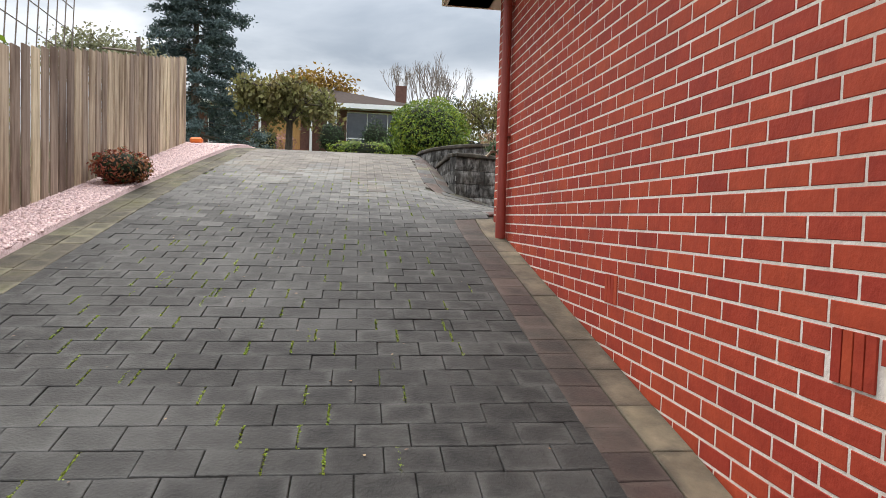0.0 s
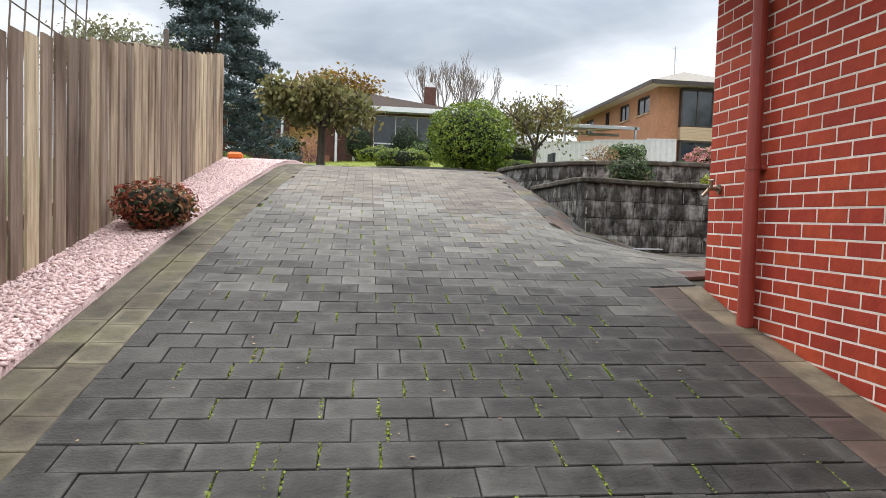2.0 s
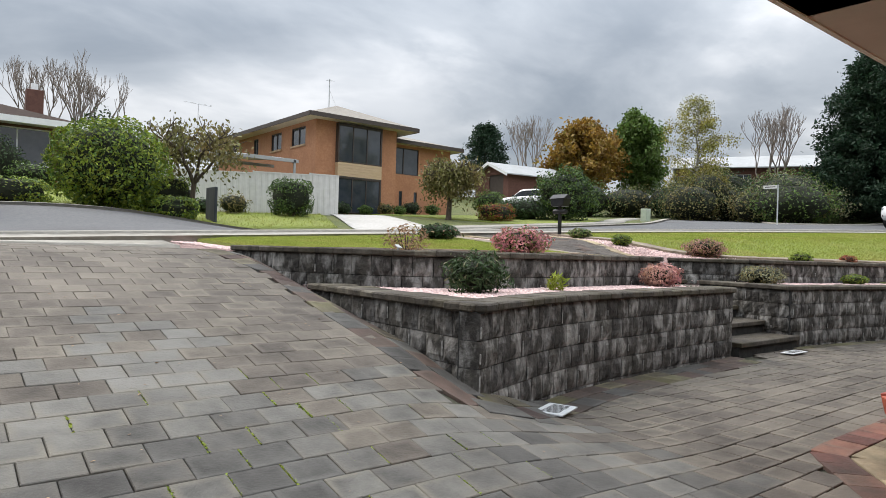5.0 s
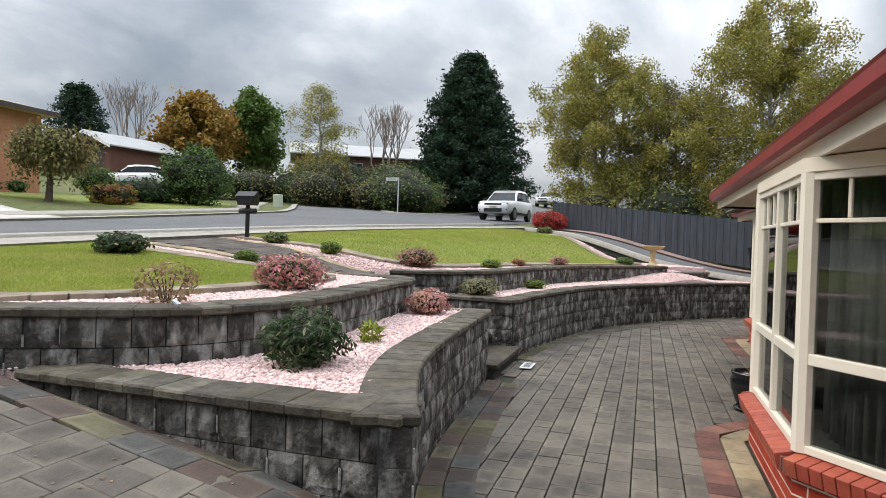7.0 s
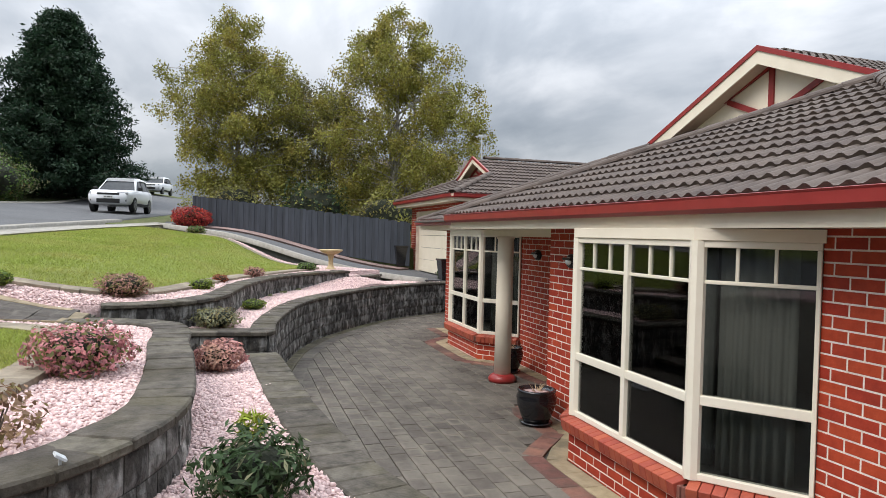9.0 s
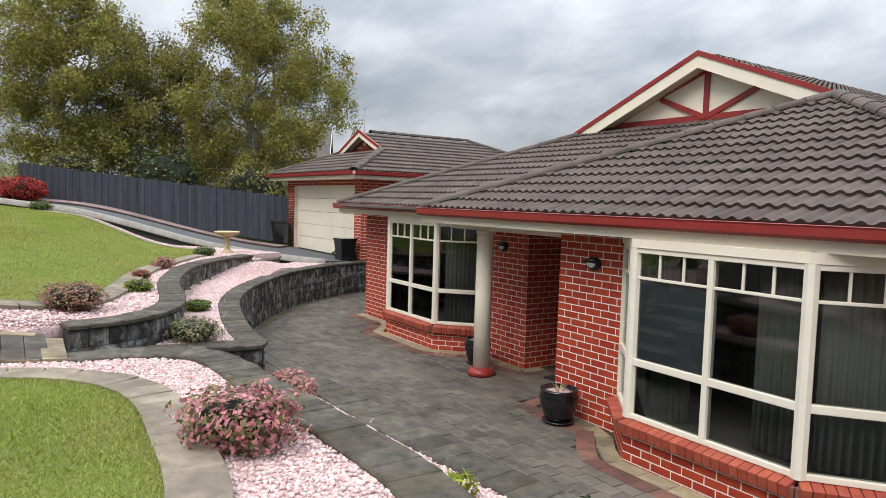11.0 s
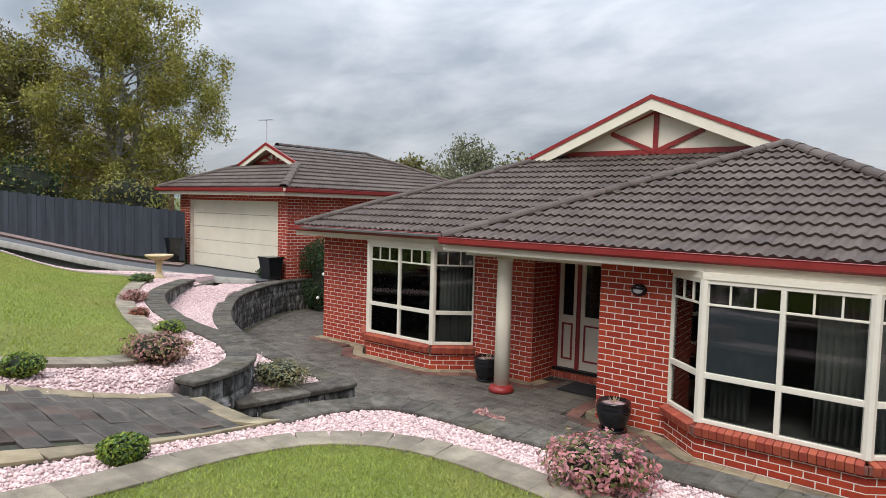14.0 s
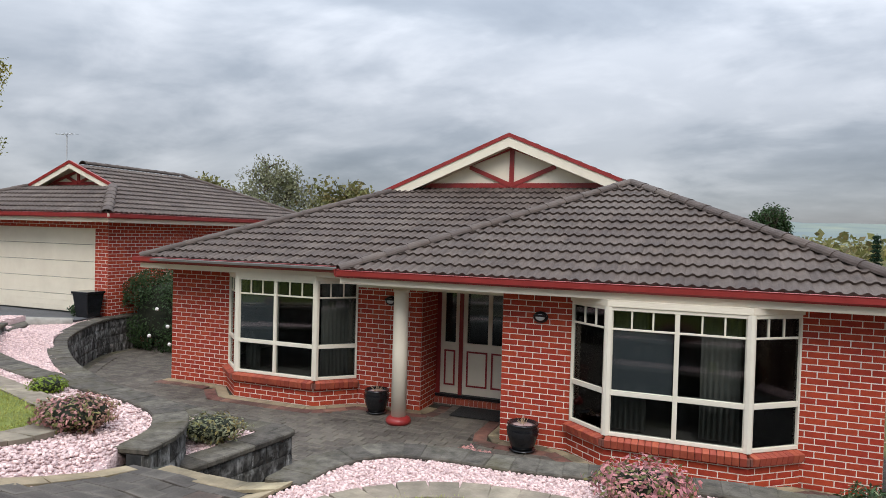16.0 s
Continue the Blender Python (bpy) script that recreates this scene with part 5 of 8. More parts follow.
F_DRY = foliage("dry_leaf", (0.20, 0.12, 0.07), (0.34, 0.22, 0.13))
# near-black for bush cores: the shade between leaves, put into colour
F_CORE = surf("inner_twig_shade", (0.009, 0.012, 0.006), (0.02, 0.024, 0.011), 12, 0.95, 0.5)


def lumps(d, seed, k=5.0, amt=0.16):
    """An uneven outline: radius factors for unit directions."""
    return np.array([1 + amt * noise.noise(Vector(q) * k * 0.5 + Vector((seed, 0, 0))) * 1.6 + amt * 0.6 * noise.noise(Vector(q) * k + Vector((0, seed, 0))) for q in d])


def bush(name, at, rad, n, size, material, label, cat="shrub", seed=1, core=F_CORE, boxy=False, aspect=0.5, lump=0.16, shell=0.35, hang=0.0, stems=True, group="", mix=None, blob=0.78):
    """A clump of leaves round short stems and a shade-dark solid core; rad = (rx, ry, height)."""
    rng = np.random.default_rng(seed)
    rx, ry, h = rad
    ob = tagged(new(name), label, cat, group)
    ob.location = at
    d = rng.normal(size=(n, 3))
    d /= np.linalg.norm(d, axis=1, keepdims=True)
    if boxy:
        d = np.sign(d) * np.abs(d) ** 0.55
        d /= np.max(np.abs(d), axis=1, keepdims=True) * 0.35 + np.linalg.norm(d, axis=1, keepdims=True) * 0.65
    r = lumps(d, seed, amt=lump) * (1 - shell * rng.uniform(0, 1, n) ** 2)
    p = d * r[:, None] * np.array((rx, ry, h / 2)) + np.array((0, 0, h / 2))
    p[:, 2] = np.maximum(p[:, 2], 0.015)
    nr = d * np.array((1 / rx, 1 / ry, 2 / h)) + rng.normal(size=(n, 3)) * 0.9 / max(rx, h / 2) + np.array((0, 0, 0.4 / rx))
    nr /= np.linalg.norm(nr, axis=1, keepdims=True)
    sel = rng.uniform(size=n) < (mix[1] if mix else 0)
    for k, mt in ((False, material), (True, mix[0] if mix else None)):
        q = sel == k
        if q.sum():
            v, f = leaf_geo(p[q], nr[q], size, rng, aspect, hang=hang)
            np_mesh("foliage", v, f, mt, ob)
    if stems:
        rn = random.Random(seed)
        sg = []
        for i in range(9):
            a = rn.uniform(0, 6.28)
            e = Vector((math.cos(a) * rx * rn.uniform(0.3, 0.8), math.sin(a) * ry * rn.uniform(0.3, 0.8), h * rn.uniform(0.5, 0.85)))
            sg.append((Vector((e.x * 0.12, e.y * 0.12, -0.03)), e, 0.012 * max(0.6, h), 0.004))
        part("woody_stem", limb_geo(sg, 5), M_BARK, ob)
    # a made-up dark blob blocks the view through and stands for inner shade
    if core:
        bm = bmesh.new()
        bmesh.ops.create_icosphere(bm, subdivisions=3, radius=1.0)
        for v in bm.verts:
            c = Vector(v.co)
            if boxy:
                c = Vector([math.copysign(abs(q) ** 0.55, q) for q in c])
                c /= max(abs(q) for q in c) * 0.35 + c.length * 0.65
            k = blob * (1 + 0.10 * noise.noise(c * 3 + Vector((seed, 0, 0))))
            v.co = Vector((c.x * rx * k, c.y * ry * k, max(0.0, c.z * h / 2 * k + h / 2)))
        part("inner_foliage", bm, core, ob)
    return ob


def grow(p, d, ln, r, depth, rn, segs, tips, spread=0.7, up=0.15, ratio=0.72, kids=3):
    steps = 3
    for i in range(steps):
        d = (d + Vector((rn.gauss(0, 0.12), rn.gauss(0, 0.12), rn.gauss(0, 0.06) + up * 0.3))).normalized()
        q = p + d * ln / steps
        segs.append((p, q, r * (1 - 0.25 * i / steps), r * (1 - 0.25 * (i + 1) / steps)))
        p = q
        if depth <= 1:
            tips.append(p)
    if depth == 0:
        return
    for k in range(kids):
        a = rn.uniform(0, 6.28)
        side = Vector((math.cos(a), math.sin(a), rn.uniform(-0.1, 0.5)))
        grow(p, (d * (1 - spread) + side * spread + Vector((0, 0, up))).normalized(), ln * ratio * rn.uniform(0.8, 1.15), r * 0.62, depth - 1, rn, segs, tips, spread, up, ratio, kids)


def tree(name, at, h, trunk_h, r, material, label, seed=1, depth=4, kids=3, leaves=9000, size=0.12, clump=0.5, hang=0.5, spread=0.62, up=0.2, bark=None, stems=1, limb=None, ratio=0.72, squash=1.0, group="", wide=1.0):
    """A broad-leaved tree: trunk and limbs that fork, leaves in clumps round the twigs."""
    rn = random.Random(seed)
    rng = np.random.default_rng(seed)
    segs, tips = [], []
    for s in range(stems):
        off = Vector((rn.uniform(-0.5, 0.5), rn.uniform(-0.5, 0.5), 0)) * (stems > 1) * r * 4
        lean = Vector((rn.gauss(0, 0.06), rn.gauss(0, 0.06), 1)).normalized()
        p = off + Vector((0, 0, -0.2))
        q = off + lean * trunk_h
        segs.append((p, off + lean * 0.25, r * 1.5, r * 1.05))
        segs.append((off + lean * 0.25, q, r * 1.05, r * 0.8))
        for k in range(kids + 1):
            a = 6.28 * k / (kids + 1) + rn.uniform(-0.4, 0.4)
            d = Vector((math.cos(a) * spread, math.sin(a) * spread, 1 - spread * 0.5)).normalized()
            grow(q, d, (limb or (h - trunk_h) * 0.36), r * 0.62, depth - 1, rn, segs, tips, spread, up, ratio, kids)
    # fit the crown to the tree's height and spread
    zmax = max(t.z for t in tips)
    k = (h - 0.25 * clump - trunk_h) / max(0.1, zmax - trunk_h)

    def fit(v):
        z = v.z if v.z < trunk_h else trunk_h + (v.z - trunk_h) * k
        w = wide if v.z > trunk_h else 1
        return Vector((v.x * w, v.y * w, z))

    segs = [(fit(a), fit(b), ra, rb) for a, b, ra, rb in segs]
    tips = [fit(t) for t in tips]
    ob = tagged(new(name), label, "tree", group)
    ob.location = at
    b = part("trunk", limb_geo(segs, 6), bark or M_BARK, ob)
    b.data.polygons.foreach_set("use_smooth", [True] * len(b.data.polygons))
    if leaves:
        tp = np.array([tuple(t) for t in tips])
        idx = rng.integers(0, len(tp), leaves)
        o = rng.normal(size=(leaves, 3))
        o *= (clump * 0.75 * rng.uniform(size=leaves) ** 0.4 / np.linalg.norm(o, axis=1))[:, None]
        o[:, 2] = o[:, 2] * squash - np.abs(rng.normal(size=leaves)) * clump * hang * 0.6
        p = tp[idx] + o
        p[:, 2] = np.maximum(p[:, 2], 0.1)
        nr = rng.normal(size=(leaves, 3)) + np.array((0, 0, 0.6))
        nr /= np.linalg.norm(nr, axis=1, keepdims=True)
        v, f = leaf_geo(p, nr, size, rng, 0.6, hang=hang * 2)
        np_mesh("crown", v, f, material, ob)
    return ob


def conifer(name, at, h, rad, material, label, seed=1, tiers=26, per=11, n=26000, size=0.16, droop=0.25, base=0.06, sharp=0.8, upward=0.0, fuzz=0.085):
    """A conifer: tiers of boughs that taper to the top, set with sprays."""
    rn, rng = random.Random(seed), np.random.default_rng(seed)
    ob = tagged(new(name), label, "tree")
    ob.location = at
    segs = [(Vector((0, 0, -0.3)), Vector((0, 0, h * 0.97)), h * 0.022, 0.02)]
    pts, wts = [], []
    for t in range(tiers):
        z = h * (base + (0.97 - base) * t / tiers)
        rr = rad * (1 - (z / h - base) / (1 - base)) ** sharp
        for k in range(per):
            a = 6.28 * (k + rn.uniform(-0.35, 0.35)) / per + t * 0.7
            ln = rr * rn.uniform(0.62, 1.15)
            s, e = Vector((0, 0, z)), Vector((math.cos(a) * ln, math.sin(a) * ln, z - droop * ln * rn.uniform(0.6, 1.3) + upward * ln))
            segs.append((s, e, 0.03, 0.008))
            for j in range(5):
                f = 0.3 + 0.7 * (j + rn.random()) / 5
                pts.append(s.lerp(e, f) + Vector((0, 0, -0.05 * ln * f * f)))
                wts.append(0.25 + f)
    part("trunk", limb_geo(segs, 5), M_BARK, ob)
    tp, w = np.array([tuple(p) for p in pts]), np.array(wts)
    idx = rng.choice(len(tp), n, p=w / w.sum())
    sc = rad * fuzz
    p = tp[idx] + rng.normal(size=(n, 3)) * np.array((sc, sc, sc * 0.7))
    nr = rng.normal(size=(n, 3)) + np.array((0, 0, 0.7))
    nr /= np.linalg.norm(nr, axis=1, keepdims=True)
    v, f = leaf_geo(p, nr, size, rng, 0.38, hang=0.2 - upward)
    np_mesh("crown", v, f, material, ob)
    return ob


def leader_tree(name, at, h, rad, material, label, seed=1, stems=2, leaves=30000, size=0.2, base=0.14, bark=None, limbs=46, hang=0.7, clump=0.55, group=""):
    """A tree with limbs all up its stems and an oval, gappy crown."""
    rn, rng = random.Random(seed), np.random.default_rng(seed)
    ob = tagged(new(name), label, "tree", group)
    ob.location = at
    segs, tips, wts = [], [], []
    for s in range(stems):
        a = 6.28 * s / stems + 0.5
        top = Vector((math.cos(a), math.sin(a), 0)) * (rad * 0.28 if stems > 1 else 0.0) + Vector((0, 0, h * (0.97 - 0.1 * s)))
        p = Vector((math.cos(a), math.sin(a), 0)) * 0.15 + Vector((0, 0, -0.3))
        k = 9
        line = [p.lerp(top, i / k) + Vector((rn.gauss(0, 0.1), rn.gauss(0, 0.1), 0)) * (i > 0) for i in range(k + 1)]
        r = h * 0.015
        for i in range(k):
            segs.append((line[i], line[i + 1], r * (1 - i / k) + 0.015, r * (1 - (i + 1) / k) + 0.012))
        for j in range(limbs):
            f = base + (0.97 - base) * (j + rn.random()) / limbs
            q = line[min(k - 1, int(f * k))].lerp(line[min(k, int(f * k) + 1)], f * k - int(f * k))
            u = (f - base) / (1 - base)
            prof = max(0.16, math.sin(math.pi * min(1, 0.14 + 0.86 * u) ** 0.85)) ** 0.7
            ln = rad * prof * rn.uniform(0.55, 1.15)
            an = rn.uniform(0, 6.28)
            d = Vector((math.cos(an), math.sin(an), rn.uniform(0.25, 0.8))).normalized()
            for i in range(4):
                d2 = (d + Vector((rn.gauss(0, 0.14), rn.gauss(0, 0.14), -0.16 * i * hang + rn.gauss(0, 0.08)))).normalized()
                e = q + d2 * ln / 4
                segs.append((q, e, 0.035 * (1 - i / 4) + 0.008, 0.035 * (1 - (i + 1) / 4) + 0.006))
                if i > 0:
                    tips.append(e)
                    wts.append(i)
                    side = Vector((rn.gauss(0, 1), rn.gauss(0, 1), -0.3 * hang)).normalized() * ln * 0.22
                    segs.append((e, e + side, 0.012, 0.005))
                    tips.append(e + side)
                    wts.append(i + 0.5)
                q = e
    t = part("trunk", limb_geo(segs, 5), bark or M_BARK, ob)
    t.data.polygons.foreach_set("use_smooth", [True] * len(t.data.polygons))
    tp, w = np.array([tuple(q) for q in tips]), np.array(wts)
    w = w * rng.uniform(0.05, 1.6, len(w)) ** 1.5
    idx = rng.choice(len(tp), leaves, p=w / w.sum())
    o = rng.normal(size=(leaves, 3))
    o *= (clump * rng.uniform(size=leaves) ** 0.5 / np.linalg.norm(o, axis=1))[:, None]
    o[:, 2] -= np.abs(rng.normal(size=leaves)) * clump * hang * 0.7
    p = tp[idx] + o
    p[:, 2] = np.maximum(p[:, 2], 0.2)
    nr = rng.normal(size=(leaves, 3)) + np.array((0, 0, 0.5))
    nr /= np.linalg.norm(nr, axis=1, keepdims=True)
    v, f = leaf_geo(p, nr, size, rng, 0.6, hang=hang * 1.5)
    np_mesh("crown", v, f, material, ob)
    return ob


def bare_tree(name, at, h, spread_r, label, seed=1, stems=7, mat=None):
    rn = random.Random(seed)
    segs, tips = [], []
    ob = tagged(new(name), label, "tree")
    ob.location = at
    segs.append((Vector((0, 0, -0.2)), Vector((0, 0, h * 0.22)), h * 0.02, h * 0.015))
    for k in range(stems):
        a = 6.28 * k / stems + rn.uniform(-0.3, 0.3)
        d = Vector((math.cos(a) * spread_r / h * 1.3, math.sin(a) * spread_r / h * 1.3, 1)).normalized()
        grow(Vector((0, 0, h * 0.2)), d, h * 0.36, h * 0.008, 4, rn, segs, tips, 0.34, 0.28, 0.66, 3)
    k = h / max(t.z for t in tips)
    segs = [(Vector((a.x * k, a.y * k, a.z * k)), Vector((b.x * k, b.y * k, b.z * k)), max(ra, 0.007), max(rb, 0.006)) for a, b, ra, rb in segs]
    part("trunk", limb_geo(segs, 4), mat or M_TWIG, ob)
    return ob


M_TWIG = surf("grey_twig", (0.16, 0.13, 0.11), (0.27, 0.23, 0.20), 6, 0.9, 0)


def on(x, y, d=0.0):
    return (x, y, land(x, y) + d)

# ---------------------------------------------------------------- garden plants
bush("shrub", (-2.78, 8.3, drive_z(8.3) + 0.04), (0.33, 0.33, 0.42), 1500, 0.055, F_REDBROWN, "low red-brown nandina shrub in the gravel by the fence", seed=3, mix=(F_DARK, 0.2))
bush("shrub", (2.32, 10.6, LOW - 0.03), (0.29, 0.27, 0.36), 1500, 0.065, F_DARK, "dark green glossy shrub with pale buds in pink gravel", seed=4, aspect=0.3, mix=(F_GREY, 0.08), blob=0.6, lump=0.3)
bush("shrub", (5.62, 10.85, LOW - 0.03), (0.27, 0.25, 0.28), 1500, 0.045, F_MAGENTA, "pink-leaved shrub beside the garden steps", seed=5, blob=0.65)
bush("grass_tuft", (3.4, 10.6, LOW - 0.03), (0.09, 0.09, 0.17), 90, 0.12, F_LIME, "small lime-green tuft in pink gravel", "plant", seed=6, core=None, aspect=0.15, stems=False)
bush("shrub", (4.02, 11.72, garden_z(4.02, 11.72)), (0.36, 0.33, 0.34), 2600, 0.045, F_MAGENTA, "spreading pink and bronze shrub behind the upper wall", seed=7, mix=(F_OLIVE, 0.35), blob=0.65, lump=0.28)
bush("shrub", (2.38, 11.75, garden_z(2.38, 11.75)), (0.24, 0.22, 0.3), 420, 0.045, F_DRY, "half-bare brownish shrub in pink gravel", seed=8, core=None, mix=(F_OLIVE, 0.3))
bush("shrub", (6.32, 13.73, garden_z(6.32, 13.73)), (0.16, 0.16, 0.18), 1300, 0.035, F_LIME, "small clipped bright green ball shrub", seed=9, mix=(F_GREEN, 0.5), lump=0.06)
bush("shrub", (8.6, 13.6, garden_z(8.6, 13.6)), (0.19, 0.19, 0.22), 1300, 0.035, F_LIME, "small clipped bright green ball shrub", seed=10, mix=(F_GREEN, 0.5), lump=0.06)
bush("shrub", (9.05, 14.95, garden_z(9.05, 14.95)), (0.24, 0.22, 0.22), 900, 0.05, F_GREEN, "low green shrub near the letterbox", seed=11, mix=(F_OLIVE, 0.4))
bush("shrub", (9.0, 12.18, garden_z(9.0, 12.18)), (0.36, 0.32, 0.33), 2400, 0.042, F_PINK, "spreading pinkish-bronze shrub at the wall's end", seed=12, mix=(F_OLIVE, 0.35), lump=0.25)
bush("shrub", (8.5, 10.95, LOW - 0.03), (0.36, 0.3, 0.28), 1600, 0.045, F_GREY, "low grey-green shrub in the lower bed", seed=13, mix=(F_OLIVE, 0.3), lump=0.25)
bush("shrub", (10.55, 11.25, TOP - 0.05), (0.2, 0.2, 0.2), 800, 0.04, F_LIME, "small yellow-green shrub behind the wall", seed=14)
bush("shrub", (10.6, 10.42, LOW - 0.03), (0.22, 0.2, 0.18), 700, 0.045, F_LIME, "small yellow-green shrub in the lower bed", seed=15, mix=(F_GREEN, 0.4))
bush("shrub", (11.95, 11.0, TOP - 0.05), (0.15, 0.15, 0.18), 600, 0.035, F_REDBROWN, "small dark red-brown shrub in pink gravel", seed=16)
bush("shrub", (13.55, 10.35, TOP - 0.03), (0.24, 0.22, 0.22), 700, 0.045, F_PINK, "small pinkish shrub in pink gravel", seed=17, blob=0.6)
bush("shrub", (16.1, 9.0, garden_z(16.1, 9.0)), (0.26, 0.24, 0.22), 800, 0.05, F_GREEN, "low green shrub near the birdbath", seed=18)
bush("shrub", (22.3, 12.0, garden_z(22.3, 12.0)), (0.36, 0.3, 0.3), 900, 0.06, F_GREEN, "low green shrub at the lawn's edge", seed=19, mix=(F_OLIVE, 0.4))
bush("shrub", (5.35, 14.95, garden_z(5.35, 14.95) + 0.03), (0.36, 0.3, 0.28), 1300, 0.06, F_DARK, "dark green low shrub at the far lawn edge", seed=20, lump=0.25, mix=(F_PINK, 0.06))
bush("shrub", (26.3, 12.4, land(26.3, 12.4) - 0.05), (0.78, 0.7, 0.86), 4200, 0.09, F_RED, "bright red rounded shrub at the fence's end", seed=21, mix=(F_REDBROWN, 0.2))
bush("shrub", (17.6, 4.75, GF - 0.02), (0.35, 0.3, 0.35), 900, 0.06, F_DARK, "low dark shrub beside the garage pot", seed=22)
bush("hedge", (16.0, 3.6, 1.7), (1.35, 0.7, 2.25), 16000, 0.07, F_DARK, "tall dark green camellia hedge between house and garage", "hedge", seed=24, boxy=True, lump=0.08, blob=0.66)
for i, (x, z) in enumerate(((15.1, 3.2), (15.4, 2.6), (15.7, 3.0), (15.9, 2.35), (15.25, 2.2))):
    b = bmesh.new()
    bmesh.ops.create_icosphere(b, subdivisions=2, radius=0.045)
    for v in b.verts:
        v.co *= 1 + 0.25 * noise.noise(v.co * 40)
    o = part("camellia_bloom", b, surf("white_petal", (0.75, 0.72, 0.68), (0.82, 0.8, 0.76), 20, 0.6, 0.1) if i == 0 else bpy.data.materials["white_petal"])
    o.location = (x, 4.3 + 0.03 * i, z)
    tagged(o, "white camellia bloom on the dark hedge", "flower", "camellia blooms")

# ---------------------------------------------------------------- pots, lamps, letterbox and other small things
def pot(x, y, z, s, label, planted=True):
    p = tagged(new("plant_pot"), label, "plant pot", "black glazed pots")
    p.matrix_basis = pose(x, y, z) @ Matrix.Diagonal((1, 1, 0.88, 1))
    part("vessel", lathe(bmesh.new(), [(0.14 * s, 0.03), (0.17 * s, 0.10), (0.215 * s, 0.26), (0.225 * s, 0.36), (0.205 * s, 0.41), (0.215 * s, 0.43), (0.215 * s, 0.455), (0.19 * s, 0.46), (0.18 * s, 0.40), (0.02, 0.395)], seg=28), M_BLACKPOT, p)
    part("saucer", lathe(bmesh.new(), [(0.15 * s, 0.0), (0.185 * s, 0.02), (0.18 * s, 0.032), (0.1 * s, 0.033)], seg=28), M_BLACKPOT, p)
    part("potting_soil", lathe(bmesh.new(), [(0.185 * s, 0.405), (0.1 * s, 0.42), (0.02, 0.425)], seg=20), M_GRAVEL_BASE, p, "pale gravel topping")
    rn = random.Random(int(x * 10))
    sg = []
    for i in range(14):
        a = rn.uniform(0, 6.28)
        d = Vector((math.cos(a) * 0.1, math.sin(a) * 0.1, rn.uniform(0.05, 0.13)))
        sg.append((Vector((d.x * 0.2, d.y * 0.2, 0.41)), Vector((0, 0, 0.41)) + d, 0.005, 0.002))
    part("dry_tuft", limb_geo(sg, 4), M_DRYSTALK, p, "dry straw-coloured stalks")


M_DRYSTALK = surf("dry_stalk", (0.34, 0.24, 0.14), (0.45, 0.34, 0.22), 30, 0.9, 0)
pot(5.98, 7.34, COURT + 0.012, 1.05, "glossy black plant pot with dry stalks by the porch pillar")
pot(8.75, 6.5, COURT + 0.012, 0.98, "glossy black plant pot behind the porch column")


def square_pot(x, y, z, w, h, name, label, lid=False):
    p = tagged(new(name), label, "bin" if lid else "plant pot")
    p.location = (x, y, z)
    bm = boxbm(-w / 2, -w / 2, 0, w / 2, w / 2, h)
    for v in bm.verts:
        if v.co.z < 0.01:
            v.co.x *= 0.72
            v.co.y *= 0.72
    bmesh.ops.bevel(bm, geom=list(bm.edges), offset=0.015, segments=1, affect="EDGES")
    part("body", bm, M_BLACKPOT, p)
    part("lid" if lid else "rim", boxbm(-w / 2 - 0.015, -w / 2 - 0.015, h - 0.05, w / 2 + 0.015, w / 2 + 0.015, h + (0.02 if lid else 0.005), bevel=0.01), M_BLACKPOT, p)


square_pot(17.35, 4.85, GF, 0.5, 0.62, "planter", "tall black tapered planter beside the garage door")
square_pot(22.55, 4.95, 2.9, 0.52, 0.72, "wheelie_bin", "black lidded bin at the garage corner", lid=True)


def wall_lamp(x, y, z):
    l = tagged(new("wall_lamp"), "round black bulkhead lamp with an eyelid on red brick", "wall lamp", "bulkhead lamps")
    l.matrix_basis = pose(x, y, z) @ Matrix.Diagonal((0.82, 0.85, 0.82, 1))
    m = pose(0, 0, 0, -90, 0, 0)
    bm = lathe(bmesh.new(), [(0.13, 0.0), (0.13, 0.03), (0.115, 0.055), (0.08, 0.075), (0.02, 0.085)], seg=20)
    bmesh.ops.transform(bm, matrix=m @ Matrix.Diagonal((1.05, 0.8, 1, 1)), verts=bm.verts)
    part("body", bm, M_DARKMETAL, l)
    bm = lathe(bmesh.new(), [(0.085, 0.04), (0.085, 0.075), (0.06, 0.1), (0.01, 0.108)], seg=20)
    bmesh.ops.transform(bm, matrix=m @ Matrix.Diagonal((1.0, 0.72, 1, 1)), verts=bm.verts)
    part("diffuser", bm, M_OPAL, l, "pale ribbed glass diffuser")
    part("eyelid", boxbm(-0.12, 0.05, 0.012, 0.12, 0.115, 0.05, bevel=0.012), M_DARKMETAL, l)


M_OPAL = surf("opal_glass", (0.5, 0.52, 0.52), (0.6, 0.62, 0.62), 8, 0.2, 0.02)
wall_lamp(5.84, 6.99, 3.8)
wall_lamp(8.73, 6.04, 3.78)


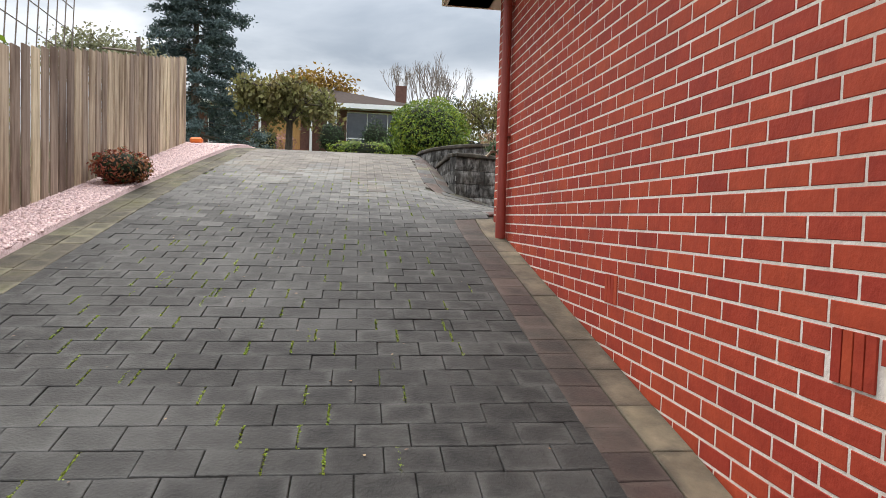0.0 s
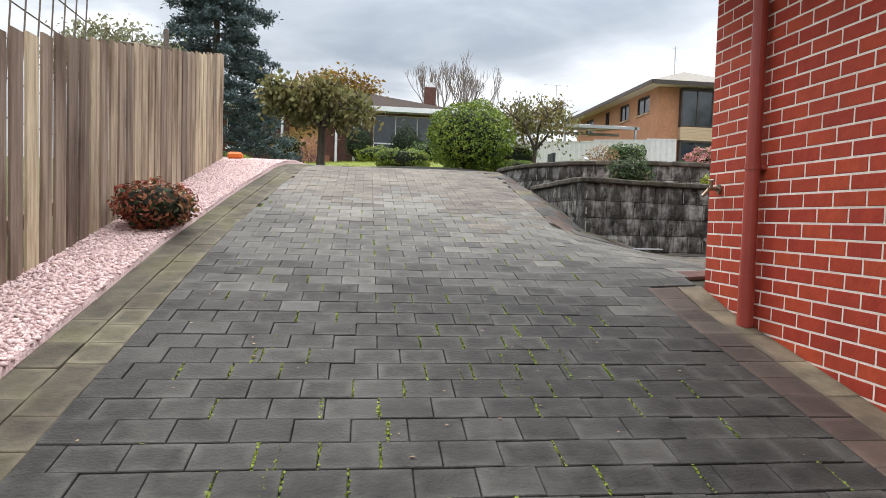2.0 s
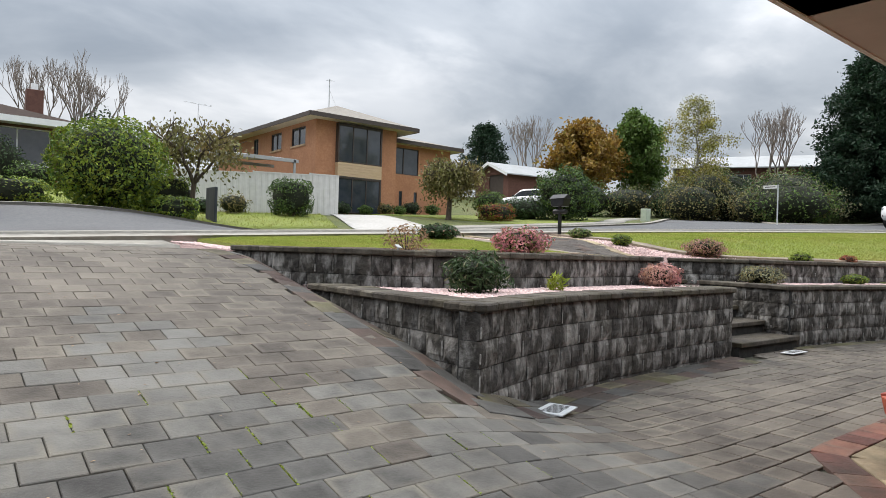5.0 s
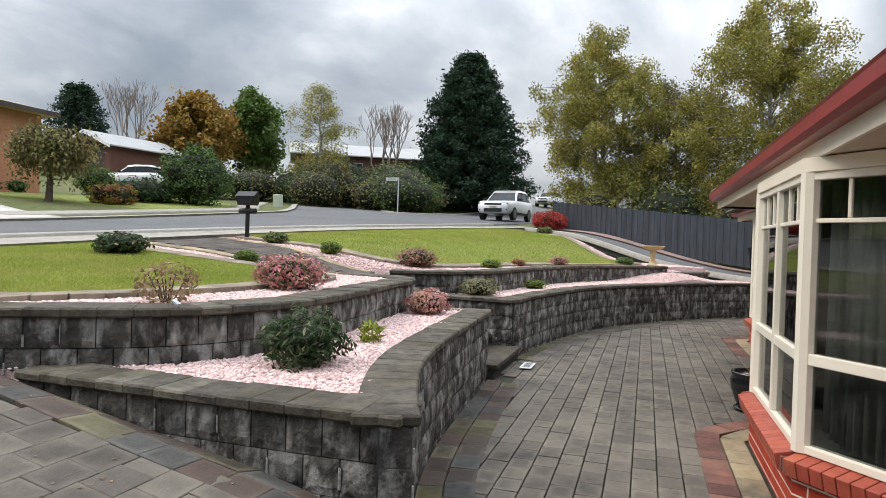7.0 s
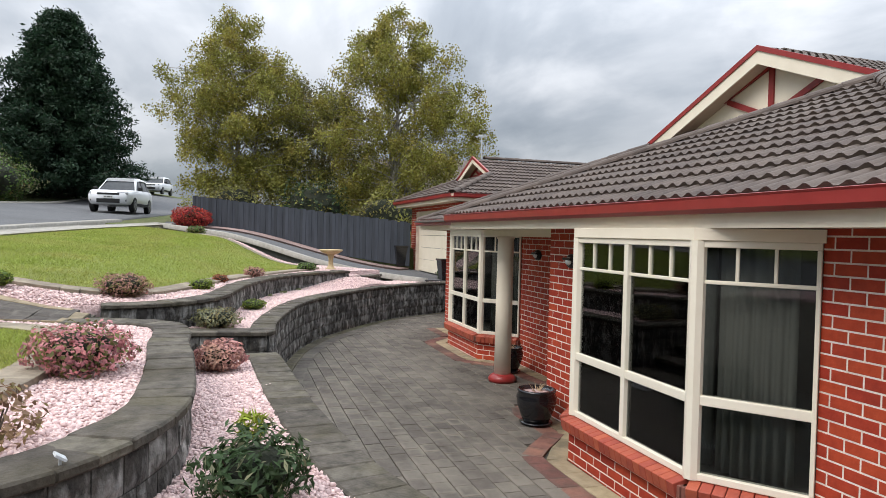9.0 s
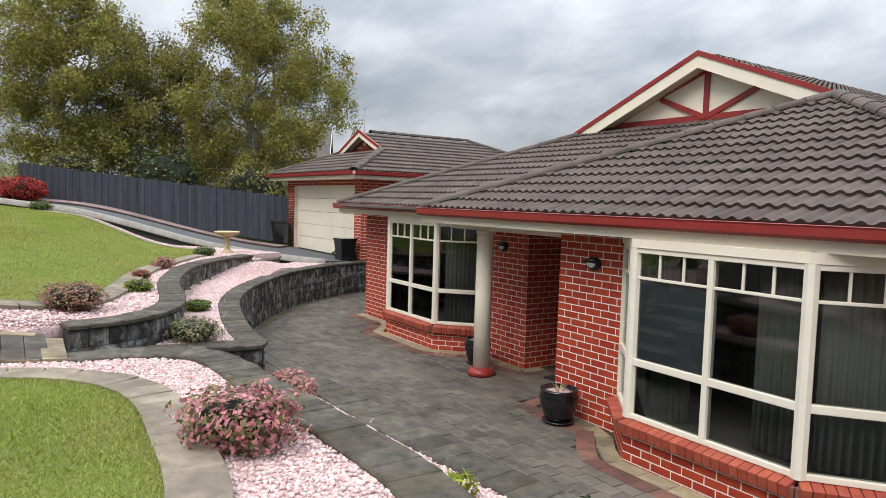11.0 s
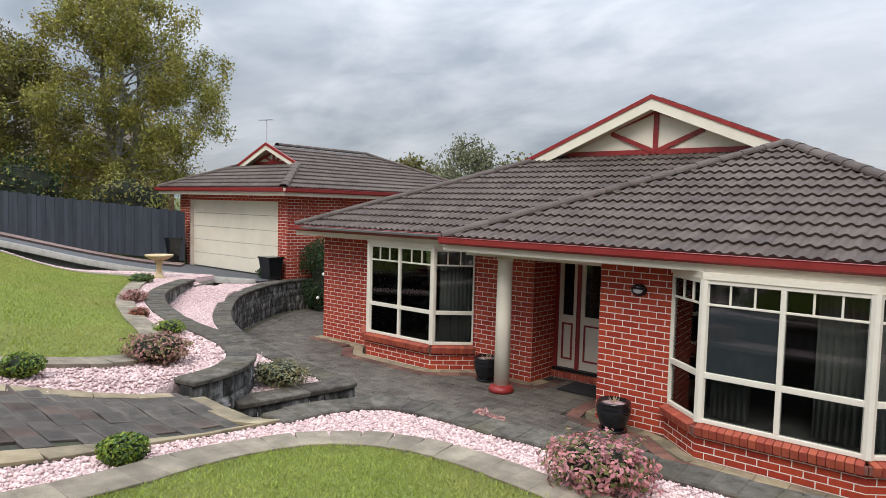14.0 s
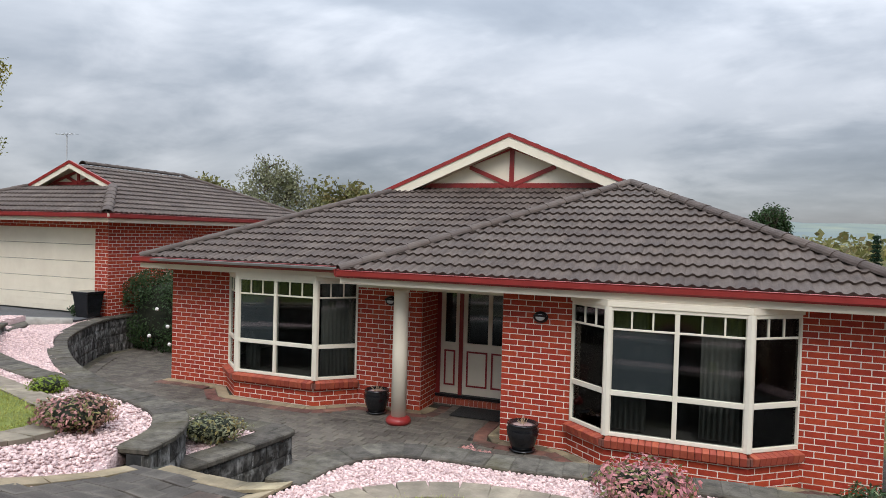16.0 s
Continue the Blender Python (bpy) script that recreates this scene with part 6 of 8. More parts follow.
def downpipe():
    d = tagged(new("downpipe"), "red painted round downpipe on the brick side wall", "downpipe")
    bm = bmesh.new()
    x, y = 1.40, 6.36
    tube(bm, (x, y, drive_z(y) - 0.05), (x, y, 4.26), 0.045, seg=16)
    part("pipe", bm, M_PIPE, d)
    bm = bmesh.new()
    tube(bm, (x, y, drive_z(y) + 0.0), (x, y, drive_z(y) + 0.32), 0.05, seg=16)
    part("lower_socket", bm, M_PIPE, d)
    for z in (2.6, 3.85):
        bm = bmesh.new()
        tube(bm, (x, y, z), (x, y, z + 0.03), 0.05, seg=16)
        box(bm, x + 0.03, y - 0.06, z, 1.461, y + 0.06, z + 0.03)
        part("bracket", bm, M_PIPE, d)


M_PIPE = surf("red_pipe_paint", (0.30, 0.05, 0.035), (0.36, 0.065, 0.045), 4, 0.45, 0.05)
downpipe()


def garden_tap():
    t = tagged(new("garden_tap"), "brass garden tap with a hose fitting on the brick wall", "tap")
    t.location = (1.455, 6.84, 2.50)
    bm = bmesh.new()
    tube(bm, (0.0, 0, 0), (-0.09, 0, 0), 0.013)
    tube(bm, (-0.07, 0, 0.005), (-0.125, 0, -0.055), 0.012)
    part("spout", bm, M_BRASS, t)
    bm = bmesh.new()
    tube(bm, (-0.06, 0, 0), (-0.06, 0, 0.055), 0.009)
    tube(bm, (-0.06, -0.035, 0.06), (-0.06, 0.035, 0.06), 0.008)
    part("handle", bm, M_BRASS, t)
    bm = bmesh.new()
    tube(bm, (-0.001, 0, 0), (-0.012, 0, 0), 0.032)
    part("flange", bm, M_BRASS, t)


M_BRASS = surf("tarnished_brass", (0.16, 0.13, 0.09), (0.28, 0.24, 0.17), 30, 0.4, 0.1, metal=0.8)
garden_tap()


def vents():
    for s, z in VENTS:
        v = tagged(new("brick_vent"), "slotted brick vent in the side wall", "vent", "brick vents")
        # shallow dark sheet; its colour stands in for shade deep in the slots
        part("slot_backing", boxbm(1.461, 6.99 - s - 0.18, z, 1.47, 6.99 - s, z + 0.164), M_BLACKSLOT, v)
        for k in range(4):
            y = 6.99 - s - 0.18 + k * 0.0455
            part("slat", boxbm(1.453, y, z, 1.4705, y + 0.039, z + 0.164), M_BRICK_OB, v)


M_BLACKSLOT = surf("dark_slot", (0.03, 0.008, 0.006), (0.05, 0.012, 0.008), 20, 0.9, 0)
vents()


def letterbox():
    l = tagged(new("letterbox"), "black metal letterbox with a paper tube on a post", "letterbox")
    l.location = (9.3, 15.72, land(9.3, 15.72) - 0.02)
    part("post", boxbm(-0.03, -0.03, -0.1, 0.03, 0.03, 0.66, bevel=0.004), M_DARKMETAL, l)
    bm = boxbm(-0.11, -0.2, 0.66, 0.11, 0.2, 0.84)
    for v in bm.verts:
        if v.co.z < 0.7:
            v.co.y *= 0.82
    bmesh.ops.bevel(bm, geom=list(bm.edges), offset=0.012, segments=1, affect="EDGES")
    part("box", bm, M_DARKMETAL, l)
    bm = bmesh.new()
    bmesh.ops.create_cone(bm, cap_ends=True, segments=3, radius1=0.14, radius2=0.14, depth=0.42)
    bmesh.ops.transform(bm, matrix=Matrix.Translation((0, 0, 0.86)) @ pose(0, 0, 0, 90, 0, 0) @ Matrix.Diagonal((1, 0.45, 1, 1)), verts=bm.verts)
    part("lid", bm, M_DARKMETAL, l)
    bm = bmesh.new()
    tube(bm, (0.0, -0.17, 0.55), (0.0, 0.17, 0.55), 0.05, seg=14)
    part("paper_tube", bm, M_DARKMETAL, l)


letterbox()


def birdbath():
    b = tagged(new("birdbath"), "sandstone-coloured birdbath on a turned pedestal", "birdbath")
    b.location = (16.75, 8.3, garden_z(16.75, 8.3) - 0.02)
    part("pedestal", lathe(bmesh.new(), [(0.14, 0.0), (0.14, 0.05), (0.1, 0.08), (0.065, 0.16), (0.06, 0.3), (0.085, 0.4), (0.11, 0.43)], seg=20), M_SAND, b)
    part("bowl", lathe(bmesh.new(), [(0.1, 0.43), (0.22, 0.47), (0.30, 0.53), (0.31, 0.56), (0.28, 0.56), (0.18, 0.51), (0.02, 0.5)], seg=28), M_SAND, b)


M_SAND = surf("cast_sandstone", (0.42, 0.31, 0.16), (0.55, 0.43, 0.26), 12, 0.85, 0.3, 60)
birdbath()


def grate(x, y, z, w, d, rz, label):
    g = tagged(new("drain_grate"), label, "drain grate")
    g.matrix_basis = pose(x, y, z, 0, 0, rz)
    part("surround", boxbm(-w / 2, -d / 2, 0, w / 2, d / 2, 0.012, bevel=0.003), M_GRATE, g)
    for i in range(9):
        s = -w * 0.36 + w * 0.72 * i / 8
        # black bars on the solid plate paint the shade of open slots
        part("slot", boxbm(s - w * 0.02, -d * 0.3, 0.0122, s + w * 0.02, d * 0.3, 0.0135), M_BLACKGRATE, g)


M_GRATE = surf("galvanised_grate", (0.42, 0.44, 0.45), (0.55, 0.57, 0.58), 20, 0.5, 0.1)
M_BLACKGRATE = surf("grate_slot", (0.01, 0.01, 0.01), (0.02, 0.02, 0.02), 20, 0.9, 0)
grate(2.05, 9.38, paved(2.05, 9.38) + 0.022, 0.32, 0.22, 20, "pale galvanised drain grate set in the paving")
grate(7.3, 9.95, COURT + 0.02, 0.42, 0.16, 0, "narrow pale drain cover at the foot of the steps")

mat_ob = part("doormat", boxbm(6.55, 5.55, COURT + 0.016, 7.55, 6.15, COURT + 0.034, bevel=0.004), surf("black_rubber_mat", (0.012, 0.012, 0.012), (0.025, 0.024, 0.023), 60, 0.95, 0.8, 120))
tagged(mat_ob, "black rubber doormat in front of the door", "doormat")

solar = tagged(new("solar_light"), "small tilted solar garden light in pink gravel", "garden light")
solar.matrix_basis = pose(2.0, 11.42, garden_z(2.0, 11.42), 0, 0, 20)
part("panel", boxbm(-0.03, -0.025, 0.075, 0.03, 0.025, 0.085, m=pose(0, 0, 0, 35, 0, 0)), M_GRATE, solar)
part("spike", boxbm(-0.006, -0.052, -0.02, 0.006, -0.04, 0.07), M_GRATE, solar)

orange = part("sandbag", boxbm(-0.11, -0.09, 0, 0.11, 0.09, 0.12, bevel=0.035), surf("orange_plastic", (0.65, 0.13, 0.02), (0.75, 0.18, 0.03), 10, 0.5, 0.2))
orange.location = (-3.02, 12.95, drive_z(12.95) + 0.04)
tagged(orange, "bright orange plastic weight at the fence's end", "weight")


def aerial(name, at, h, label):
    a = tagged(new(name), label, "aerial")
    a.location = at
    bm = bmesh.new()
    tube(bm, (0, 0, -0.3), (0, 0, h), 0.02, seg=6)
    part("mast", bm, M_GRATE, a)
    bm = bmesh.new()
    tube(bm, (-h * 0.35, 0, h), (h * 0.35, 0.1, h - 0.02), 0.012, seg=5)
    part("boom", bm, M_GRATE, a)
    for k in range(5):
        s = -0.3 + 0.15 * k
        part("element", tube(bmesh.new(), (s * h, -0.18, h), (s * h, 0.18, h), 0.008, seg=5), M_GRATE, a)


# ---------------------------------------------------------------- the street: car, sign, trees, neighbours
M_CARPAINT = surf("white_car_paint", (0.72, 0.73, 0.75), (0.76, 0.77, 0.79), 2, 0.2, 0, spec=0.6)
M_CARGLASS = surf("dark_car_glass", (0.012, 0.015, 0.018), (0.025, 0.03, 0.034), 3, 0.15, 0, spec=0.2)
M_TYRE = surf("black_tyre", (0.012, 0.012, 0.012), (0.022, 0.022, 0.022), 30, 0.85, 0.2)


def loft(sections):
    """A closed hull through cross sections of equal point counts."""
    bm = bmesh.new()
    rings = [[bm.verts.new(p) for p in s] for s in sections]
    n = len(rings[0])
    for a, b in zip(rings, rings[1:]):
        for i in range(n):
            bm.faces.new((a[i], a[(i + 1) % n], b[(i + 1) % n], b[i]))
    bm.faces.new(rings[0][::-1])
    bm.faces.new(rings[-1])
    bmesh.ops.recalc_face_normals(bm, faces=bm.faces)
    return bm


def car(name, at, heading, label, scale=1.0, paint=None):
    c = tagged(new(name), label, "car")
    c.matrix_basis = pose(*at, 0, 0, heading) @ Matrix.Diagonal((scale, scale, scale, 1))
    paint = paint or M_CARPAINT

    def ring(x, w, z0, z1, tuck=0.1):
        return [(x, -w + tuck, z0), (x, -w, z0 + 0.18), (x, -w, z1 - 0.2), (x, -w + 0.09, z1), (x, w - 0.09, z1), (x, w, z1 - 0.2), (x, w, z0 + 0.18), (x, w - tuck, z0)]

    # the car points along +x
    body = loft([ring(-2.4, 0.78, 0.5, 1.05), ring(-2.3, 0.94, 0.38, 1.16), ring(-1.4, 0.99, 0.33, 1.16), ring(0.6, 0.99, 0.33, 1.12), ring(1.6, 0.98, 0.33, 1.08), ring(2.2, 0.93, 0.36, 1.0), ring(2.38, 0.80, 0.45, 0.88)])
    bp = part("body", body, paint, c)
    bp.data.polygons.foreach_set("use_smooth", [True] * len(bp.data.polygons))

    def cab(x, w, z0, wt, z1):
        return [(x, -w, z0), (x, -wt, z1), (x, wt, z1), (x, w, z0)]

    part("cabin_glass", loft([[(0.95, -0.88, 1.08), (0.95, -0.86, 1.10), (0.95, 0.86, 1.10), (0.95, 0.88, 1.08)], cab(0.1, 0.9, 1.1, 0.70, 1.70), cab(-1.6, 0.9, 1.12, 0.70, 1.70), cab(-2.22, 0.85, 1.12, 0.72, 1.30)]), M_CARGLASS, c, "dark tinted glass")
    part("roof", loft([cab(0.25, 0.75, 1.60, 0.64, 1.735), cab(-0.4, 0.77, 1.67, 0.66, 1.80), cab(-1.7, 0.76, 1.67, 0.64, 1.79), cab(-1.95, 0.74, 1.6, 0.62, 1.70)]), paint, c)
    for s in (-1, 1):
        for x0, x1 in ((-0.55, -0.45), (-1.62, -1.5)):
            part("pillar", ([(x0, s * 0.905, 1.1), (x1, s * 0.905, 1.1), (x1, s * 0.72, 1.69), (x0, s * 0.72, 1.69), (x0, s * 0.86, 1.1), (x1, s * 0.86, 1.1), (x1, s * 0.68, 1.69), (x0, s * 0.68, 1.69)], [(0, 1, 2, 3), (4, 7, 6, 5), (0, 4, 5, 1), (2, 6, 7, 3), (0, 3, 7, 4), (1, 5, 6, 2)]), M_TYRE, c)
        part("windscreen_pillar", ([(0.96, s * 0.88, 1.1), (0.88, s * 0.9, 1.1), (0.08, s * 0.72, 1.70), (0.2, s * 0.66, 1.70), (0.96, s * 0.84, 1.1), (0.88, s * 0.86, 1.1), (0.08, s * 0.68, 1.70), (0.2, s * 0.62, 1.70)], [(0, 1, 2, 3), (4, 7, 6, 5), (0, 4, 5, 1), (2, 6, 7, 3), (0, 3, 7, 4), (1, 5, 6, 2)]), paint, c)
        part("mirror", boxbm(0.62, s * 0.95 - 0.02, 1.12, 0.78, s * 1.14, 1.28, bevel=0.03), M_TYRE, c)
        part("headlight", boxbm(2.08, s * 0.58 - 0.2, 0.84, 2.34, s * 0.72 + 0.14 * s, 0.95, bevel=0.02), M_CARLIGHT, c, "clear headlight")
        part("intake", boxbm(2.2, s * 0.68 - 0.13, 0.5, 2.37, s * 0.68 + 0.13, 0.66, bevel=0.02), M_TYRE, c)
        part("side_sill", boxbm(-1.2, s * 0.985 - 0.02, 0.33, 1.1, s * 0.985 + 0.015, 0.46, bevel=0.01), M_TYRE, c)
        for x in (-1.45, 1.45):
            w = bmesh.new()
            tube(w, (x, s * 0.78, 0.37), (x, s * 1.0, 0.37), 0.37, seg=20)
            wo = part("tyre", w, M_TYRE, c)
            w = bmesh.new()
            tube(w, (x, s * 0.98, 0.37), (x, s * 1.008, 0.37), 0.25, seg=16)
            for k in range(5):
                a = 6.28 * k / 5
                box(w, x - 0.03, min(s * 1.005, s * 1.016), 0.37, x + 0.03, max(s * 1.005, s * 1.016), 0.6, m=Matrix.Translation((x, 0, 0.37)) @ Matrix.Rotation(a, 4, "Y") @ Matrix.Translation((-x, 0, -0.37)))
            part("rim", w, M_RIM, wo, "dark alloy rim")
    part("grille", boxbm(2.26, -0.5, 0.80, 2.395, 0.5, 0.9, bevel=0.015), M_TYRE, c)
    part("lower_grille", boxbm(2.25, -0.52, 0.42, 2.40, 0.52, 0.62, bevel=0.02), M_TYRE, c)
    part("number_plate", boxbm(2.37, -0.22, 0.65, 2.41, 0.22, 0.76), M_PLATE, c, "white number plate")
    for i in range(6):
        part("plate_mark", boxbm(2.4102, -0.17 + i * 0.06, 0.68, 2.414, -0.135 + i * 0.06, 0.73), M_TYRE, c)


M_CARLIGHT = surf("headlight_lens", (0.30, 0.32, 0.34), (0.5, 0.52, 0.54), 10, 0.1, 0)
M_RIM = surf("dark_alloy", (0.08, 0.08, 0.085), (0.14, 0.14, 0.145), 10, 0.35, 0, metal=0.7)
M_PLATE = surf("plate_white", (0.6, 0.6, 0.58), (0.68, 0.68, 0.66), 10, 0.5, 0)
car("car", (36.4, 16.4, land(36.4, 16.4) + 0.03), 174, "white sports utility car parked at the roadside")
car("car", (61.0, 17.4, land(61, 17.4) + 0.03), 170, "white hatchback parked further along the street", 0.86)
car("car", (37.5, 44.0, land(37.5, 44.0) + 0.03), 100, "white car parked beside the brick garage", 0.9)


def street_sign():
    s = tagged(new("street_sign"), "grey steel street sign post with a small name blade", "sign")
    s.location = on(34.0, 22.25)
    bm = bmesh.new()
    tube(bm, (0, 0, -0.2), (0, 0, 2.15), 0.035, seg=8)
    part("post", bm, M_GRATE, s)
    part("name_blade", boxbm(-0.05, 0.05, 1.95, -0.03, 0.75, 2.13), M_PLATE, s, "white name blade")
    part("lettering_bar", boxbm(-0.0535, 0.12, 2.02, -0.05, 0.66, 2.06), M_DARKMETAL, s)


street_sign()
cab = tagged(part("utility_cabinet", boxbm(-0.22, -0.2, -0.1, 0.22, 0.2, 0.72, bevel=0.03), surf("pale_green_cabinet", (0.36, 0.42, 0.33), (0.43, 0.48, 0.39), 5, 0.5, 0.05)), "pale green utility cabinet at the kerb", "cabinet")
cab.location = on(31.2, 28.4)

conifer("spruce_tree", on(-7.3, 31.0, -0.2), 11.6, 4.3, F_SPRUCE, "tall blue spruce with drooping boughs behind the fence", seed=31, tiers=17, per=9, n=60000, size=0.19, droop=0.16, sharp=0.95, fuzz=0.034)
conifer("cypress_tree", on(48.3, 22.0, -0.3), 12.7, 5.3, F_CYPRESS, "huge dense dark green conifer beyond the road", seed=32, tiers=34, per=13, n=120000, size=0.3, droop=0.0, upward=0.3, sharp=0.72, base=0.02, fuzz=0.05)
leader_tree("birch_tree", on(32.6, 10.6, -0.4), 11.0, 4.0, F_BIRCH, "spreading birch with yellowing leaves behind the dark fence", seed=41, stems=3, leaves=80000, size=0.115, bark=M_BARK_PALE, clump=0.44)
leader_tree("birch_tree", on(29.8, 3.4, -0.4), 12.0, 4.0, F_BIRCH, "tall birch with yellowing weeping twigs behind the dark fence", seed=42, stems=3, leaves=90000, size=0.115, bark=M_BARK_PALE, hang=0.9, clump=0.44)
leader_tree("birch_tree", on(34.2, 6.8, -0.4), 8.6, 3.3, F_OLIVE, "birch with olive leaves behind the dark fence", seed=43, stems=2, leaves=45000, size=0.12, bark=M_BARK_PALE, clump=0.6)
for i, (x, y, w, h) in enumerate(((29.6, 10.8, 1.4, 2.2), (28.0, 7.6, 1.5, 2.6), (26.6, 4.6, 1.6, 2.4), (33.5, 3.0, 1.3, 1.6))):
    bush("understorey_shrub", on(x, y, -0.3), (w, w, h), 3200, 0.15, F_DARK if i % 2 else F_OLIVE, "dark tangled shrub behind the charcoal fence", seed=50 + i, mix=(F_BIRCH, 0.3), lump=0.3)
tree("round_tree", on(-2.55, 24.85, -0.05), 3.25, 1.45, 0.14, F_OLIVE, "umbrella-shaped tree with drooping leaves on the far lawn", seed=61, depth=4, kids=4, leaves=6500, size=0.2, clump=0.55, hang=0.9, spread=0.9, up=0.02, wide=1.25, ratio=0.7)
tree("weeping_tree", on(19.1, 31.5, -0.05), 3.3, 1.3, 0.13, F_OLIVE, "small weeping tree with bronze leaves on the far lawn", seed=62, depth=4, kids=4, leaves=6000, size=0.17, clump=0.6, hang=1.3, spread=0.85, up=0.02, wide=1.1)
tree("weeping_tree", on(5.7, 28.9, -0.05), 3.6, 1.3, 0.1, F_OLIVE, "thin tree with drooping leaves beside the hedge", seed=63, depth=4, kids=3, leaves=2600, size=0.15, clump=0.6, hang=1.4, spread=0.7, up=0.05)
bush("shrub", on(2.85, 27.4, -0.05), (1.62, 1.6, 2.75), 12000, 0.12, F_LIME, "large rounded lime-green shrub across the street", seed=64, mix=(F_GREEN, 0.4), lump=0.14)
for i, (x, y, rx, ry, h, l) in enumerate(((0.25, 26.2, 1.05, 0.65, 0.8, "low clipped box hedge"), (4.5, 26.9, 0.8, 0.65, 0.8, "low clipped box hedge"), (-6.5, 27.2, 1.5, 0.6, 0.75, "low clipped hedge by the spruce"), (5.0, 30.1, 1.35, 0.9, 1.5, "clipped bright green hedge beside the fence"))):
    bush("hedge", on(x, y, -0.05), (rx, ry, h), 4200, 0.08, F_LIME, l + " on the far verge", "hedge", seed=70 + i, boxy=True, lump=0.05, mix=(F_GREEN, 0.5))
bush("shrub", on(11.15, 32.6, -0.05), (0.95, 0.9, 1.75), 4200, 0.1, F_GREEN, "round clipped green shrub before the pale fence", seed=75, boxy=True, lump=0.06, mix=(F_DARK, 0.4))
bush("shrub", on(21.3, 30.4, -0.05), (1.0, 0.8, 0.95), 2600, 0.1, F_REDBROWN, "clipped shrub of copper and lime leaves", seed=76, boxy=True, mix=(F_LIME, 0.4))
bush("shrub", on(26.3, 30.2, -0.1), (1.7, 1.6, 2.9), 8000, 0.16, F_GREEN, "big spreading grey-green shrub at the corner", seed=77, mix=(F_DARK, 0.5), lump=0.3)
bush("shrub", on(24.3, 31.4, -0.1), (1.7, 1.1, 1.2), 3600, 0.14, F_DARK, "low spreading dark shrub at the corner", seed=78, lump=0.3)
bush("shrub", on(26.5, 36.5, -0.1), (1.0, 1.0, 1.7), 3000, 0.12, F_GREEN, "rounded green shrub near the brick garage", seed=79)
# the shrub bank on the far side of the side street
rnb = random.Random(8)
for i in range(34):
    t = i / 33
    x = 38.5 + 19 * t + rnb.uniform(-1, 1)
    y = 27.4 + 9.5 * t + rnb.uniform(0.3, 3.2)
    if i % 3 == 0:
        x, y = 38.5 + rnb.uniform(0, 8), 23.8 + rnb.uniform(0, 3.2)
    w, h = rnb.uniform(1.5, 2.6), rnb.uniform(1.8, 3.9)
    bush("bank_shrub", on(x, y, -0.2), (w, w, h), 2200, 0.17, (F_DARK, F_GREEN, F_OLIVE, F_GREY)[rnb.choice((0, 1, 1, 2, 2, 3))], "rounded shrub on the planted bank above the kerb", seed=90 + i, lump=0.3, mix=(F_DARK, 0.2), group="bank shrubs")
leader_tree("birch_tree", on(41.7, 31.4, -0.2), 9.3, 2.3, F_BIRCH, "slender birch with thinning leaves on the bank", seed=44, stems=1, leaves=13000, size=0.12, bark=M_BARK_PALE, base=0.25)
bare_tree("bare_tree", on(45.0, 27.6, -0.2), 8.4, 3.0, "leafless young tree on the bank", 45)
leader_tree("autumn_tree", on(51, 49.1, -0.3), 8.4, 4.0, F_ORANGE, "round tree in orange autumn leaf", seed=46, stems=2, leaves=15000, size=0.42, hang=0.2, clump=0.9)
leader_tree("broad_tree", on(57.5, 47.5, -0.3), 10.0, 3.4, F_GREEN, "green broad-leaved tree behind the orange one", seed=47, stems=2, leaves=12000, size=0.42, hang=0.2, clump=0.9)
conifer("pine_tree", on(42.0, 54.0, -0.3), 7.8, 2.8, F_CYPRESS, "dark irregular pine beyond the brick house", seed=48, tiers=12, per=8, n=12000, size=0.3, droop=-0.1, sharp=0.5, base=0.2)
bare_tree("bare_tree", on(55.5, 61.0, -0.3), 10.2, 4.0, "leafless pale tree on the hill", 49)
bare_tree("bare_tree", on(4.8, 48.8, -0.3), 8.8, 4.6, "wide leafless tree behind the house across the street", 51, stems=10)
bush("shrub", on(6.2, 46.0), (1.7, 1.6, 4.8), 3000, 0.25, F_DARK, "dark evergreen behind the chimney", seed=52, lump=0.25)
tree("autumn_tree", on(-3.0, 44.0, -0.3), 6.1, 1.6, 0.15, F_ORANGE, "small yellow-orange tree behind the house", seed=53, depth=4, kids=3, leaves=5000, size=0.25, clump=1.0, hang=0.2)
tree("olive_tree", (-5.9, 17.0, 2.9), 3.0, 1.0, 0.06, F_GREY, "pale green feathery tree behind the timber fence", seed=54, depth=4, kids=3, leaves=5200, size=0.10, clump=0.5, hang=0.3, wide=1.2)
bush("shrub", (-4.4, 8.2, drive_z(8)), (0.4, 0.4, 2.0), 900, 0.1, F_LIME, "slim green shrub behind the timber fence", seed=55, core=None)
post = tagged(new("clothes_post"), "grey steel post behind the timber fence", "post")
bm = bmesh.new()
tube(bm, (-3.9, 12.4, drive_z(12) - 0.2), (-3.9, 12.4, drive_z(12) + 2.0), 0.035, seg=10)
part("pole", bm, M_RUST, post)
bm = bmesh.new()
tube(bm, (-4.5, 12.4, drive_z(12) + 1.78), (-3.85, 12.4, drive_z(12) + 1.74), 0.02, seg=8)
part("arm", bm, M_RUST, post)
# trees and roofs seen past the house
leader_tree("far_tree", (27.5, -17.2, 1.5), 7.9, 2.8, F_GREY, "olive-leaved tree behind the house", seed=56, stems=2, leaves=9000, size=0.2, clump=0.7, base=0.3)
